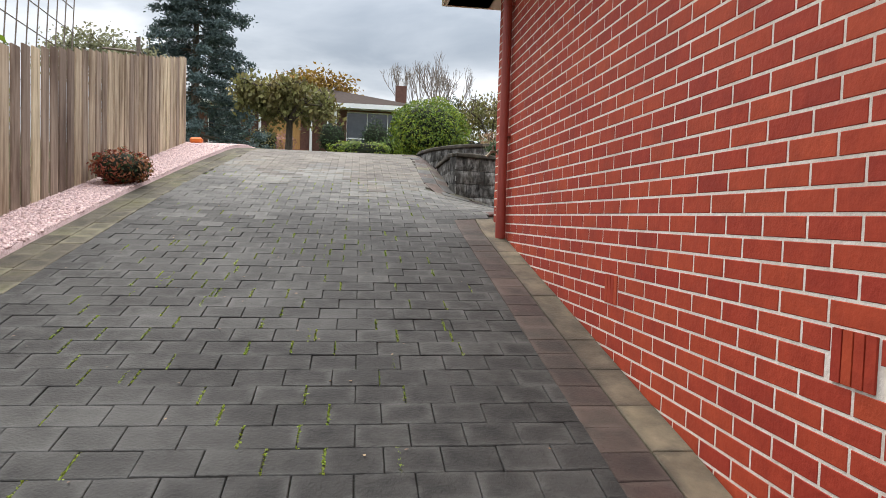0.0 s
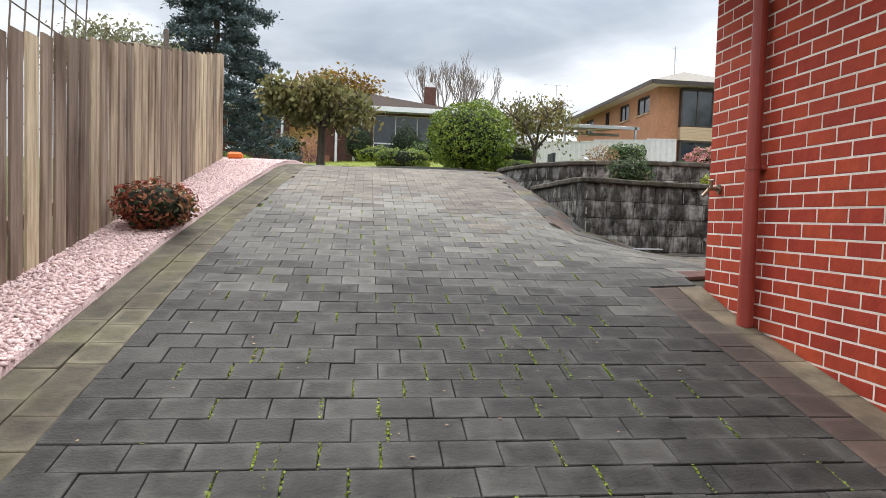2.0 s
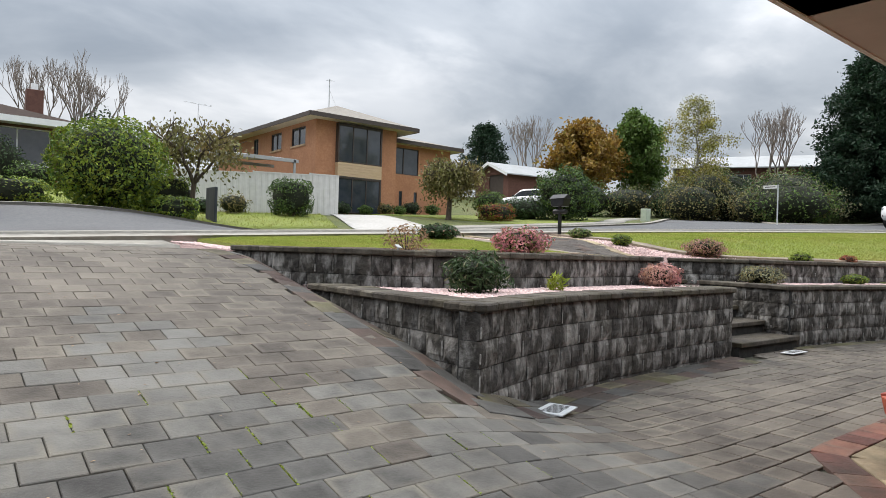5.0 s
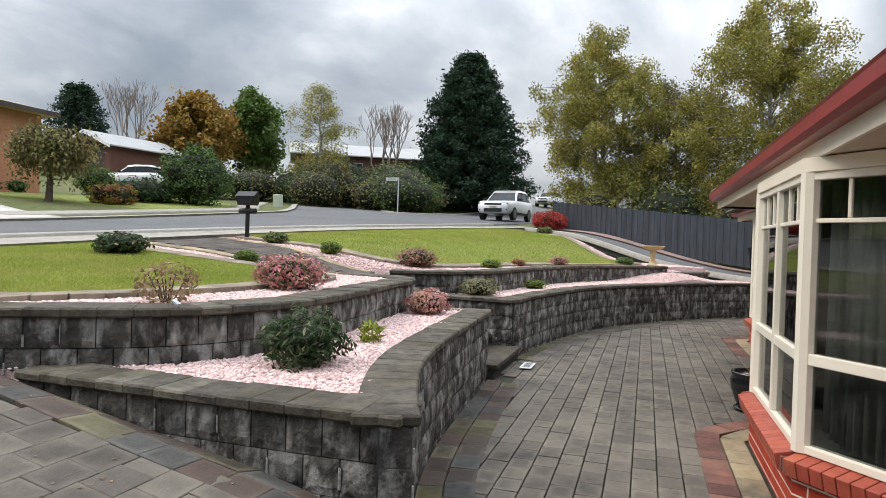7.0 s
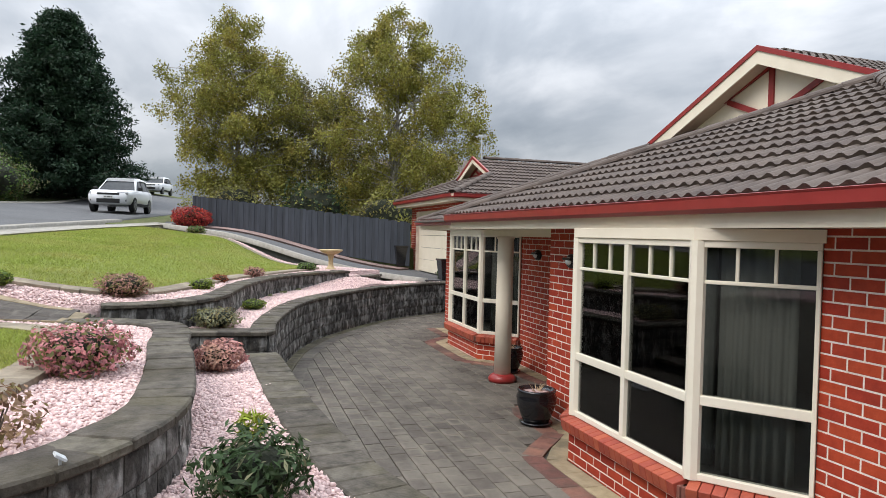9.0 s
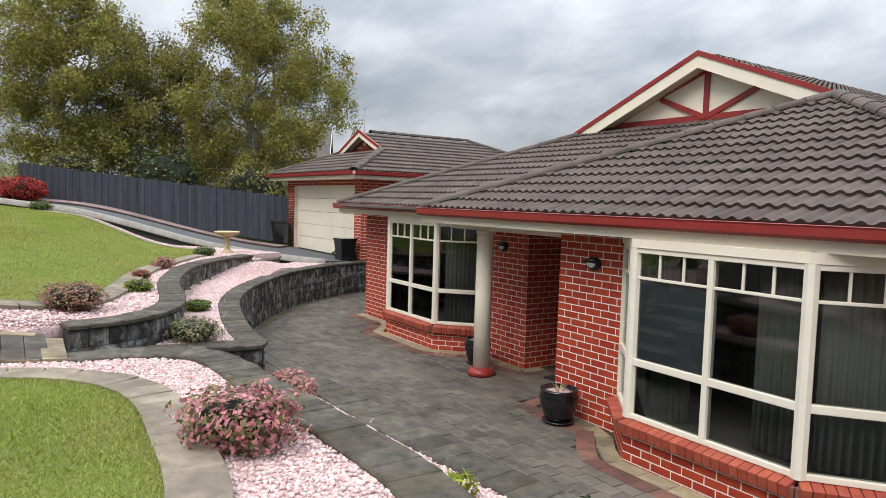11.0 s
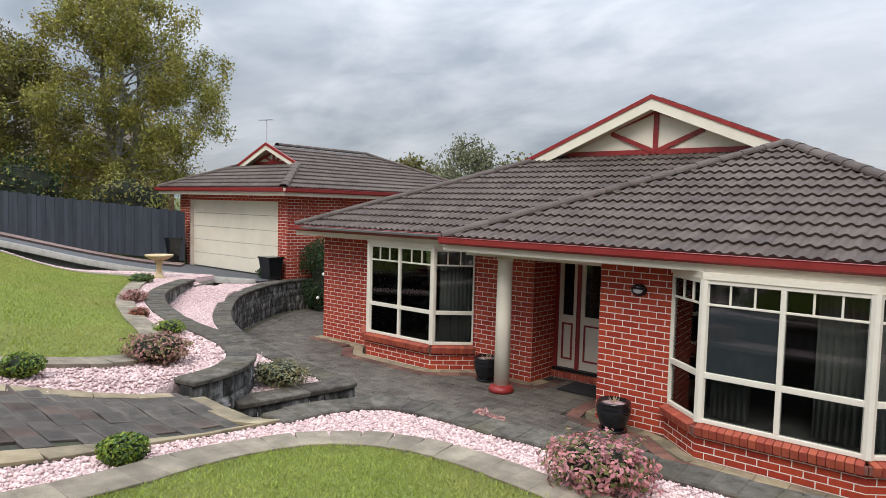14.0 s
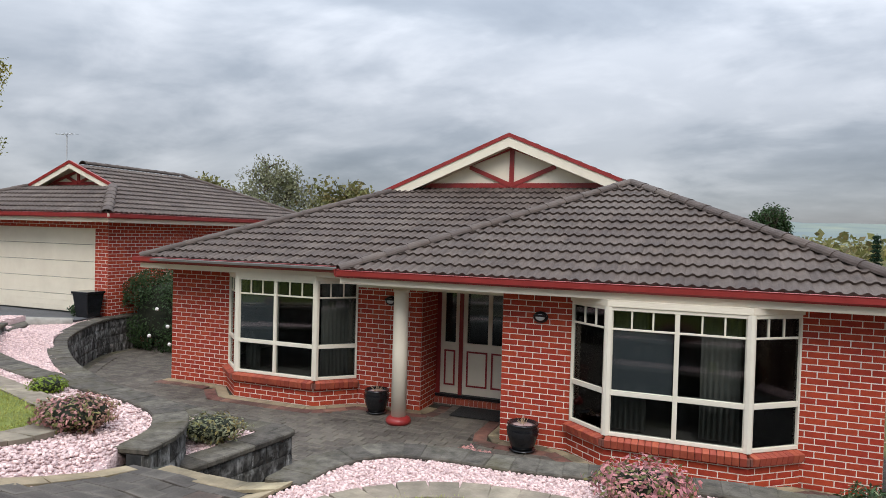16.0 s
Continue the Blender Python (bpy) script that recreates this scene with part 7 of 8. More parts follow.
leader_tree("far_tree", (34.8, -19.6, 1.5), 7.0, 2.8, F_OLIVE, "thin tree behind the garage roof", seed=57, stems=2, leaves=7000, size=0.3, clump=0.7, base=0.3)
leader_tree("far_tree", (23.0, -19.0, 1.5), 6.4, 2.8, F_OLIVE, "thin tree behind the garage roof", seed=58, stems=2, leaves=7000, size=0.3, clump=0.7, base=0.3)
tree("far_tree", (-2.2, -50.0, -3.0), 11.6, 4, 0.3, F_DARK, "dark tree beyond the roof's hip", seed=59, depth=4, kids=4, leaves=6000, size=0.3, clump=1.0, hang=0.3, wide=0.4)
conifer("far_conifer", (-19.2, -88, -6), 13.0, 1.6, F_CYPRESS, "slender dark conifer in the valley", seed=60, tiers=20, per=7, n=5000, size=0.4)

# ---------------------------------------------------------------- neighbouring houses
M_ORANGE_BRICK = surf("orange_brick", (0.36, 0.165, 0.085), (0.46, 0.225, 0.125), 9, 0.85, 0.4, 30, stain=(0.30, 0.13, 0.07), stain_scale=1.5, stain_amt=0.5, rnd=0.06)
M_BROWN_BRICK = surf("brown_brick", (0.095, 0.042, 0.032), (0.15, 0.07, 0.052), 9, 0.85, 0.4, 30, stain=(0.10, 0.045, 0.035), stain_scale=1.5, stain_amt=0.5)
M_TIMBERBAND = surf("tan_weatherboard", (0.46, 0.33, 0.20), (0.54, 0.40, 0.26), 3, 0.8, 0.1, stretch=(1, 1, 8))
M_ROOFGREY = surf("grey_metal_roof", (0.30, 0.31, 0.31), (0.38, 0.39, 0.39), 4, 0.55, 0.1, stain=(0.25, 0.25, 0.24), stain_scale=0.5, stain_amt=0.5)
M_ROOFDARK = surf("dark_brown_roof", (0.035, 0.025, 0.021), (0.06, 0.044, 0.037), 5, 0.95, 0.3, 12, stretch=(1, 1, 6), spec=0.1)
M_ROOFTAN = surf("grey_tan_roof", (0.20, 0.18, 0.155), (0.27, 0.245, 0.21), 5, 0.8, 0.2)
M_FASCIA = surf("dark_brown_fascia", (0.045, 0.035, 0.03), (0.065, 0.05, 0.042), 5, 0.6, 0.05)
M_WHITE = surf("white_paint", (0.70, 0.71, 0.72), (0.78, 0.79, 0.80), 4, 0.5, 0.03)
M_FENCEPANEL = surf("pale_steel_fence", (0.50, 0.49, 0.47), (0.58, 0.57, 0.55), 4, 0.5, 0.04)
M_FARGLASS = surf("neighbour_glass", (0.02, 0.028, 0.038), (0.045, 0.055, 0.068), 2, 0.04, 0, spec=0.9)
M_SILLTAN = surf("tan_sill", (0.40, 0.27, 0.17), (0.48, 0.34, 0.22), 6, 0.8, 0.1)
M_WOODDOOR = surf("honey_timber", (0.42, 0.22, 0.07), (0.55, 0.31, 0.11), 6, 0.5, 0.1, stretch=(4, 4, 0.5))
M_STEPBRICK = surf("step_brick_red", (0.22, 0.09, 0.055), (0.30, 0.13, 0.08), 8, 0.85, 0.3)


def hip_roof(house, x0, y0, x1, y1, z, rise, material, over=0.55, fascia=M_FASCIA, fh=0.2):
    """A hipped roof on a rectangle, with boxed eaves."""
    x0, y0, x1, y1 = x0 - over, y0 - over, x1 + over, y1 + over
    w, d = x1 - x0, y1 - y0
    k = min(w, d) / 2
    r0, r1 = ((x0 + k, (y0 + y1) / 2), (x1 - k, (y0 + y1) / 2)) if w >= d else (((x0 + x1) / 2, y0 + k), ((x0 + x1) / 2, y1 - k))
    v = [(x0, y0, z), (x1, y0, z), (x1, y1, z), (x0, y1, z), (*r0, z + rise), (*r1, z + rise), (x0, y0, z - 0.06), (x1, y0, z - 0.06), (x1, y1, z - 0.06), (x0, y1, z - 0.06)]
    f = [(0, 1, 5, 4), (2, 3, 4, 5), (1, 2, 5), (3, 0, 4)] if w >= d else [(0, 1, 4), (1, 2, 5, 4), (2, 3, 5), (3, 0, 4, 5)]
    f += [(0, 6, 7, 1), (1, 7, 8, 2), (2, 8, 9, 3), (3, 9, 6, 0), (6, 9, 8, 7)]
    part("roof", (v, f), material, house)
    for bx in ((x0, y0 - 0.04, x1, y0), (x0, y1, x1, y1 + 0.04), (x0 - 0.04, y0, x0, y1), (x1, y0, x1 + 0.04, y1)):
        part("fascia", boxbm(bx[0], bx[1], z - fh, bx[2], bx[3], z + 0.03), fascia, house)
    part("eave_lining", boxbm(x0, y0, z - fh + 0.02, x1, y1, z - fh + 0.05), M_SOFFIT if fascia is M_FASCIA else M_WHITE, house)


def wall_panel(house, p0, p1, z0, z1, material, holes=(), thick=0.25):
    m, ln = along(p0, p1)
    bm = bmesh.new()
    cuts = sorted({0.0, ln, *[h[0] for h in holes], *[h[1] for h in holes]})
    for s0, s1 in zip(cuts, cuts[1:]):
        z = z0
        for ha, hb in sorted((h[2], h[3]) for h in holes if h[0] <= s0 + 1e-6 and h[1] >= s1 - 1e-6) + [(z1, z1)]:
            if ha > z + 1e-3:
                box(bm, s0, 0, z, s1, thick, ha, m=m)
            z = max(z, hb)
    bmesh.ops.remove_doubles(bm, verts=bm.verts, dist=1e-4)
    part("wall", bm, material, house)
    return m


def casement(house, m, s0, s1, z0, z1, frame_mat, lights=3, sill=None, depth=0.08):
    w = part("window", boxbm(s0, depth, z0, s1, depth + 0.02, z1, m=m), M_FARGLASS, house)
    f = bmesh.new()
    t = 0.05
    box(f, s0, depth - 0.04, z0, s1, depth, z0 + t, m=m)
    box(f, s0, depth - 0.04, z1 - t, s1, depth, z1, m=m)
    for i in range(lights + 1):
        s = s0 + (s1 - s0) * i / lights
        box(f, max(s0, s - t / 2), depth - 0.042, z0 + t, min(s1, s + t / 2), depth - 0.001, z1 - t, m=m)
    part("frame", f, frame_mat, w)
    if sill:
        part("sill", boxbm(s0 - 0.06, -0.06, z0 - 0.09, s1 + 0.06, 0.03, z0 - 0.002, m=m), sill, w)
    return w


def two_storey():
    h = tagged(new("two_storey_house"), "two-storey orange brick house with dark bays and hip roof", "house")
    x0, x1, x2, y0, y1 = 15.0, 20.2, 23.4, 37.8, 52.0
    b, t = 4.5, 10.0
    m = wall_panel(h, (x0, y1), (x0, y0), b - 1, t, M_ORANGE_BRICK, [(2.0, 3.6, 8.6, 9.7), (6.0, 6.7, 8.6, 9.7), (8.6, 10.0, 8.7, 9.7), (11.3, 13.0, 8.7, 9.7)])
    for s0, s1 in ((2.0, 3.6), (6.0, 6.7), (8.6, 10.0), (11.3, 13.0)):
        casement(h, m, s0, s1, 8.65 if s0 < 7 else 8.7, 9.7, M_FASCIA, 2, M_SILLTAN)
    m = wall_panel(h, (x0 + 0.25, y0), (x1 - 0.25, y0), b - 1, t, M_ORANGE_BRICK, [(1.0, 3.8, 5.0, 6.9), (1.0, 3.8, 7.75, 9.75)])
    m = m @ Matrix.Translation((-0.25, 0, 0))
    # projecting window bays with a boarded band between
    for z0, z1 in ((5.0, 6.9), (7.75, 9.75)):
        bay_m = m @ Matrix.Translation((0, -0.28, 0))
        casement(h, bay_m, 1.25, 3.95, z0, z1, M_FASCIA, 3, None, 0.04)
        for s0 in (1.2, 3.95):
            part("bay_cheek", boxbm(s0, -0.3, z0 - 0.05, s0 + 0.08, 0.01, z1 + 0.05, m=m), M_FASCIA, h)
        part("bay_head", boxbm(1.2, -0.3, z1 + 0.001, 4.03, 0.01, z1 + 0.1, m=m), M_FASCIA, h)
    for i in range(5):
        z = 6.98 + i * 0.15
        part("band_board", boxbm(1.2, -0.29 - 0.012, z, 4.03, 0.01, z + 0.142, m=m), M_TIMBERBAND, h)
    part("bay_base", boxbm(1.1, -0.34, b - 1, 4.12, 0.01, 4.93, m=m), M_ORANGE_BRICK, h)
    # the set-back part with its upper window and narrow lights
    m2 = wall_panel(h, (x1 + 0.002, y0 + 0.9), (x2 + 1.35, y0 + 0.9), b - 1, t - 0.5, M_ORANGE_BRICK, [(0.1, 2.3, 7.6, 9.2), (0.9, 1.15, 5.0, 6.6), (2.0, 2.25, 5.0, 6.6)])
    casement(h, m2, 0.1, 2.3, 7.6, 9.2, M_FASCIA, 2)
    casement(h, m2, 0.9, 1.15, 5.0, 6.6, M_FASCIA, 1)
    casement(h, m2, 2.0, 2.25, 5.0, 6.6, M_FASCIA, 1)
    wall_panel(h, (x1, y0), (x1, y0 + 0.9), b - 1, t, M_ORANGE_BRICK)
    wall_panel(h, (x2 + 1.6, y0 + 0.9), (x2 + 1.6, y1), b - 1, t - 0.5, M_ORANGE_BRICK)
    wall_panel(h, (x1 + 0.2, y1 - 0.25), (x0 + 0.25, y1 - 0.25), b - 1, t, M_ORANGE_BRICK)
    hip_roof(h, x0, y0, x1 + 0.3, y1, t + 0.1, 1.35, M_ROOFTAN, 0.75)
    hip_roof(h, x1 - 2, y0 + 0.9, x2 + 1.6, y1 - 2, t - 0.45, 1.1, M_ROOFTAN, 0.6)
    bm = bmesh.new()
    tube(bm, (16.6, 39.4, 10.3), (16.6, 39.4, 12.6), 0.03, seg=6)
    tube(bm, (16.4, 39.4, 12.5), (16.9, 39.4, 12.55), 0.02, seg=5)
    tube(bm, (16.6, 39.4, 12.0), (17.5, 39.6, 10.5), 0.008, seg=4)
    part("aerial", bm, M_GRATE, h)


two_storey()


def patio_roof():
    p = tagged(new("patio_cover"), "translucent sheeted patio cover on white posts", "patio cover")
    z = 7.45
    for i in range(9):
        part("sheet", ([(7.6 + i * 0.65, 36.8, z), (8.22 + i * 0.65, 36.8, z), (8.22 + i * 0.65, 42.5, z + 0.5), (7.6 + i * 0.65, 42.5, z + 0.5), (7.6 + i * 0.65, 36.8, z + 0.03), (8.22 + i * 0.65, 36.8, z + 0.03), (8.22 + i * 0.65, 42.5, z + 0.53), (7.6 + i * 0.65, 42.5, z + 0.53)], [(0, 3, 2, 1), (4, 5, 6, 7), (0, 1, 5, 4), (2, 3, 7, 6), (0, 4, 7, 3), (1, 2, 6, 5)]), M_WHITE if i % 3 == 1 else M_ROOFGREY, p)
    for q in ((7.5, 36.7, 13.5, 36.8), (7.5, 39.6, 13.5, 39.7)):
        part("beam", boxbm(q[0], q[1], z - 0.16, q[2], q[3], z - 0.01), M_ROOFGREY, p)
    for x, y in ((9.4, 36.75), (13.3, 36.75), (7.6, 42.3)):
        part("post", boxbm(x - 0.05, y - 0.05, land(x, y) - 0.2, x + 0.05, y + 0.05, z - 0.02), M_ROOFGREY, p)


patio_roof()


def steel_fence():
    f = tagged(new("steel_fence"), "pale grey sheet-steel fence with slim posts", "fence")
    pts = [(4.2, 39.0), (7.4, 37.0), (10.6, 35.4), (13.0, 34.45), (14.35, 34.1)]
    for (ax, ay), (bx, by) in zip(pts, pts[1:]):
        m, ln = along((ax, ay), (bx, by))
        b = land((ax + bx) / 2, (ay + by) / 2) - 0.15
        top = b + 2.1
        n = int(ln / 0.24)
        prof = [(ln * i / n + e, y) for i in range(n) for e, y in ((0.0, 0.0), (0.1, 0.0), (0.12, -0.018), (0.2, -0.018))] + [(ln, 0.0)]
        k = len(prof)
        sv = [m @ Vector((s, y, z)) for z in (b, top - 0.06) for s, y in prof]
        part("sheet", (sv, [(i, i + 1, k + i + 1, k + i) for i in range(k - 1)]), M_FENCEPANEL, f).modifiers.new("gauge", "SOLIDIFY").thickness = 0.006
        part("rail", boxbm(0, -0.03, top - 0.06, ln, 0.03, top, m=m), M_FENCEPANEL, f)
        part("post", boxbm(-0.04, -0.04, b, 0.04, 0.04, top + 0.02, m=m), M_FENCEPANEL, f)


steel_fence()
bin_ob = tagged(part("gate_panel", boxbm(-0.05, -0.45, 0, 0.05, 0.45, 1.3, bevel=0.01), M_DARKFENCE), "dark grey short fence panel beside the hedge", "fence panel")
bin_ob.location = on(6.8, 30.0, -0.05)
CONC2 = [(14.0, 34.2), (16.6, 33.5), (15.0, 25.9), (10.8, 26.0)]
tagged(drape("concrete_drive", CONC2, land_up(0.05), 0.8, M_CONC_NEW, 0.15), "pale concrete driveway of the brick house", "driveway", kind="structure")
FARLAWN = [(-30, 27.0), (-6, 27.6), (4, 28.4), (11.2, 28.6), (13.4, 34.0), (13.6, 37.6), (10, 36), (3.6, 39), (3.4, 36.6), (-30, 36.4)]
tagged(drape("lawn", FARLAWN, land_up(0.04), 1.0, M_LAWN, 0.1), "green lawn across the street", "lawn", kind="structure")
tagged(drape("lawn", [(21.0, 28.3), (26, 28.2), (29.5, 30.2), (34, 36), (30, 37), (17.6, 37), (18.3, 33.6)], land_up(0.04), 1.0, M_LAWN, 0.1), "green front lawn of the brick house", "lawn", kind="structure")
for i, (x, y, w) in enumerate(((16.2, 36.9, 0.5), (17.6, 36.8, 0.4), (19.0, 36.9, 0.5), (21.4, 37.8, 0.6), (22.8, 37.6, 0.5), (9.0, 33.6, 0.7), (7.6, 33.2, 0.5), (19.9, 36.9, 0.4))):
    bush("shrub", on(x, y), (w, w * 0.8, w * 1.3), 900, 0.1, (F_DARK, F_GREEN, F_OLIVE)[i % 3], "low green shrub in the neighbour's front bed", seed=140 + i, lump=0.3)


def bungalow():
    h = tagged(new("bungalow"), "brown brick bungalow with white trim and a dark hip roof", "house")
    b, t = 4.7, 7.75
    y = 37.2
    m = wall_panel(h, (-8.35, y), (2.95, y), b - 1, t, M_BROWN_BRICK, [(0.25, 1.95, 5.5, 7.5), (3.35, 5.15, 5.3, 7.4), (7.65, 11.05, 5.55, 7.5)])
    m = m @ Matrix.Translation((-0.25, 0, 0))
    casement(h, m, 0.5, 2.2, 5.5, 7.5, M_WHITE, 2, M_WHITE)
    casement(h, m, 7.9, 11.3, 5.55, 7.5, M_WHITE, 3, M_WHITE)
    part("transom", boxbm(7.9, 0.03, 6.0, 11.3, 0.075, 6.07, m=m), M_WHITE, h)
    d = part("door", boxbm(3.6, 0.1, 5.3, 5.4, 0.16, 7.4, m=m), M_WOODDOOR, h, "honey-coloured double timber door")
    for k in range(4):
        part("door_panel", boxbm(3.7 + k * 0.43, 0.085, 5.5, 4.02 + k * 0.43, 0.1, 7.2, m=m), M_WOODDOOR, d)
    for i in range(4):
        part("step", boxbm(3.5, -0.4 - 0.32 * (4 - i), b - 0.8, 5.7, -0.02, 4.75 + 0.16 * i, m=m), M_STEPBRICK, h)
    for s in (3.3, 6.0, 6.9, 7.3):
        part("post", boxbm(s - 0.06, -0.55, b - 0.5, s + 0.06, -0.43, t - 0.1, m=m), M_WHITE, h)
    wall_panel(h, (3.2, y), (3.2, 47), b - 1, t, M_BROWN_BRICK)
    wall_panel(h, (-8.6, 47), (-8.6, y), b - 1, t, M_BROWN_BRICK)
    hip_roof(h, -8.6, y, 3.2, 47, t + 0.05, 1.75, M_ROOFDARK, 0.75, M_WHITE, 0.22)
    c = part("chimney", boxbm(2.1, 39.6, 7.6, 2.75, 40.2, 9.55, bevel=0.02), M_BROWN_BRICK, h)
    part("chimney_pot", boxbm(2.3, 39.8, 9.55, 2.55, 40.05, 9.85), M_WHITE, c)


bungalow()
for i, (x, y, rx, h, mt) in enumerate(((-4.9, 35.6, 0.9, 1.5, F_OLIVE), (-0.6, 34.4, 0.9, 0.8, F_LIME), (0.9, 35.6, 0.8, 1.9, F_DARK), (1.9, 34.8, 0.9, 1.0, F_GREEN), (2.9, 35.6, 0.9, 0.9, F_REDBROWN), (-1.4, 35.6, 0.8, 2.0, F_DARK), (3.8, 33.0, 1.0, 0.9, F_GREEN))):
    bush("shrub", on(x, y), (rx, rx * 0.7, h), 1400, 0.11, mt, "garden shrub below the bungalow's windows", seed=160 + i, lump=0.3)
bush("shrub", on(-3.6, 33.5), (0.5, 0.5, 1.3), 500, 0.1, F_PINK, "pink flowering standard shrub by the steps", seed=170, core=None)


def gable_house(name, label, cx, cy, w, d, hgt, rise, rz, wall_mat, roof_mat, door=None, windows=0):
    """A gabled building, its gable end to its own -y."""
    h = tagged(new(name), label, "house")
    h.matrix_basis = pose(cx, cy, land(cx, cy) - 0.3, 0, 0, rz)
    holes = [(w * 0.38, w * 0.82, 0.3, 2.6)] if door else []
    m = wall_panel(h, (-w / 2 + 0.25, -d / 2), (w / 2 - 0.25, -d / 2), 0, hgt, wall_mat, holes)
    part("gable", ([(-w / 2, -d / 2, hgt), (w / 2, -d / 2, hgt), (0, -d / 2, hgt + rise), (-w / 2, -d / 2 + 0.2, hgt), (w / 2, -d / 2 + 0.2, hgt), (0, -d / 2 + 0.2, hgt + rise)], [(0, 1, 2), (3, 5, 4), (0, 2, 5, 3), (1, 4, 5, 2)]), wall_mat, h)
    if door:
        part("roller_door", boxbm(w * 0.38, 0.1, 0.3, w * 0.82, 0.14, 2.6, m=m), door, h)
    m2 = wall_panel(h, (w / 2, -d / 2), (w / 2, d / 2), 0, hgt, wall_mat, [(d * (0.15 + 0.8 * i / windows), d * (0.15 + 0.8 * i / windows) + 1.2, 1.2, 2.4) for i in range(windows)])
    for i in range(windows):
        s = d * (0.15 + 0.8 * i / windows)
        casement(h, m2, s, s + 1.2, 1.2, 2.4, M_WHITE, 2)
    m3 = wall_panel(h, (-w / 2, d / 2), (-w / 2, -d / 2), 0, hgt, wall_mat, [(d * (0.15 + 0.8 * i / windows), d * (0.15 + 0.8 * i / windows) + 1.2, 1.2, 2.4) for i in range(windows)])
    for i in range(windows):
        s = d * (0.15 + 0.8 * i / windows)
        casement(h, m3, s, s + 1.2, 1.2, 2.4, M_WHITE, 2)
    wall_panel(h, (w / 2 - 0.25, d / 2), (-w / 2 + 0.25, d / 2), 0, hgt, wall_mat)
    o = 0.45
    k = rise / (w / 2)
    for s in (-1, 1):
        e = s * (w / 2 + o)
        ez = hgt - o * k + 0.06
        v = [(0, -d / 2 - o, hgt + rise + 0.06), (e, -d / 2 - o, ez), (e, d / 2 + o, ez), (0, d / 2 + o, hgt + rise + 0.06)]
        part("roof", (v + [(a, b, c + 0.1) for a, b, c in v], [(0, 1, 2, 3), (4, 7, 6, 5), (0, 4, 5, 1), (1, 5, 6, 2), (2, 6, 7, 3), (3, 7, 4, 0)]), roof_mat, h)
        part("barge_board", ([(0, -d / 2 - o - 0.03, hgt + rise - 0.12), (e, -d / 2 - o - 0.03, ez - 0.16), (e, -d / 2 - o - 0.03, ez + 0.12), (0, -d / 2 - o - 0.03, hgt + rise + 0.17), (0, -d / 2 - o, hgt + rise - 0.12), (e, -d / 2 - o, ez - 0.16), (e, -d / 2 - o, ez + 0.12), (0, -d / 2 - o, hgt + rise + 0.17)], [(0, 1, 2, 3), (4, 7, 6, 5), (0, 4, 5, 1), (1, 5, 6, 2), (2, 6, 7, 3), (3, 7, 4, 0)]), M_WHITE, h)
    return h


gable_house("brick_garage", "brown brick garage with a white-trimmed grey gable roof", 43.0, 50.0, 5.0, 7.0, 2.3, 1.05, -97, M_BROWN_BRICK, M_ROOFGREY, M_FASCIA)
gable_house("hill_house", "long low house with a grey metal roof on the bank", 58.2, 34.9, 8.0, 14.0, 3.0, 1.35, 30, M_BROWN_BRICK, M_ROOFGREY, None, 4)
gable_house("roof_neighbour", "dark-tiled brick house behind the birches", 44.5, -1.8, 10, 8, 3.0, 2.3, -25, M_BROWN_BRICK, M_TILE, None, 2)
gable_house("hill_house", "brick house with a dark roof behind the two-storey house", 36.0, 62.0, 9, 11, 3.0, 1.6, 20, M_BROWN_BRICK, M_ROOFDARK, None, 2)
for i, (x, y, w, hh, mt) in enumerate(((37.0, 37.6, 2.2, 3.0, F_GREEN), (39.5, 35.6, 2.3, 2.6, F_OLIVE), (41.8, 33.4, 2.0, 2.8, F_DARK), (42.6, 31.2, 2.2, 2.4, F_GREEN), (44.0, 29.4, 2.2, 2.6, F_OLIVE), (45.5, 27.6, 2.3, 2.2, F_DARK), (46.5, 34.5, 2.6, 3.0, F_BIRCH), (48.0, 31.6, 2.4, 2.6, F_GREEN))):
    bush("bank_shrub", on(x, y, -0.3), (w, w, hh), 2400, 0.17, mt, "loose tall shrub screening the house on the bank", seed=400 + i, lump=0.35, mix=(F_DARK, 0.35), group="bank shrubs")
aerial("aerial", (21.0, 2.5, 6.75), 0.85, "thin television aerial on the garage roof")
aerial("aerial", (11.5, 46.0, 9.0), 2.4, "thin television aerial behind the patio cover")

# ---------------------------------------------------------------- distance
# distance haze is painted into the hills' blue-green colour
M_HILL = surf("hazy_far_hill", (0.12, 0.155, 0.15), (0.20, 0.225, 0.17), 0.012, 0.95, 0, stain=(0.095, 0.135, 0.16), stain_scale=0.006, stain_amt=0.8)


def hills():
    rows, cols = 14, 160
    v, f = [], []
    for j in range(rows):
        r = 700 + j * 75
        for i in range(cols + 1):
            a = radians(185 + 175 * i / cols)
            x, y = r * math.cos(a), r * math.sin(a)
            k = math.sin(math.pi * min(1, j / (rows - 3)) * 0.5)
            z = -8 + k * (48 + 16 * noise.noise(Vector((x * 0.003, y * 0.003, 0))) + 6 * noise.noise(Vector((x * 0.012, y * 0.012, 2)))) if j < rows - 1 else -10
            v.append((x, y, z))
    for j in range(rows - 1):
        for i in range(cols):
            k = j * (cols + 1) + i
            f.append((k, k + 1, k + cols + 2, k + cols + 1))
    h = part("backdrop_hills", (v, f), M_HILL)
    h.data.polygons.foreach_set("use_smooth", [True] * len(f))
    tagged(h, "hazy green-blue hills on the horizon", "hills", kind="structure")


hills()
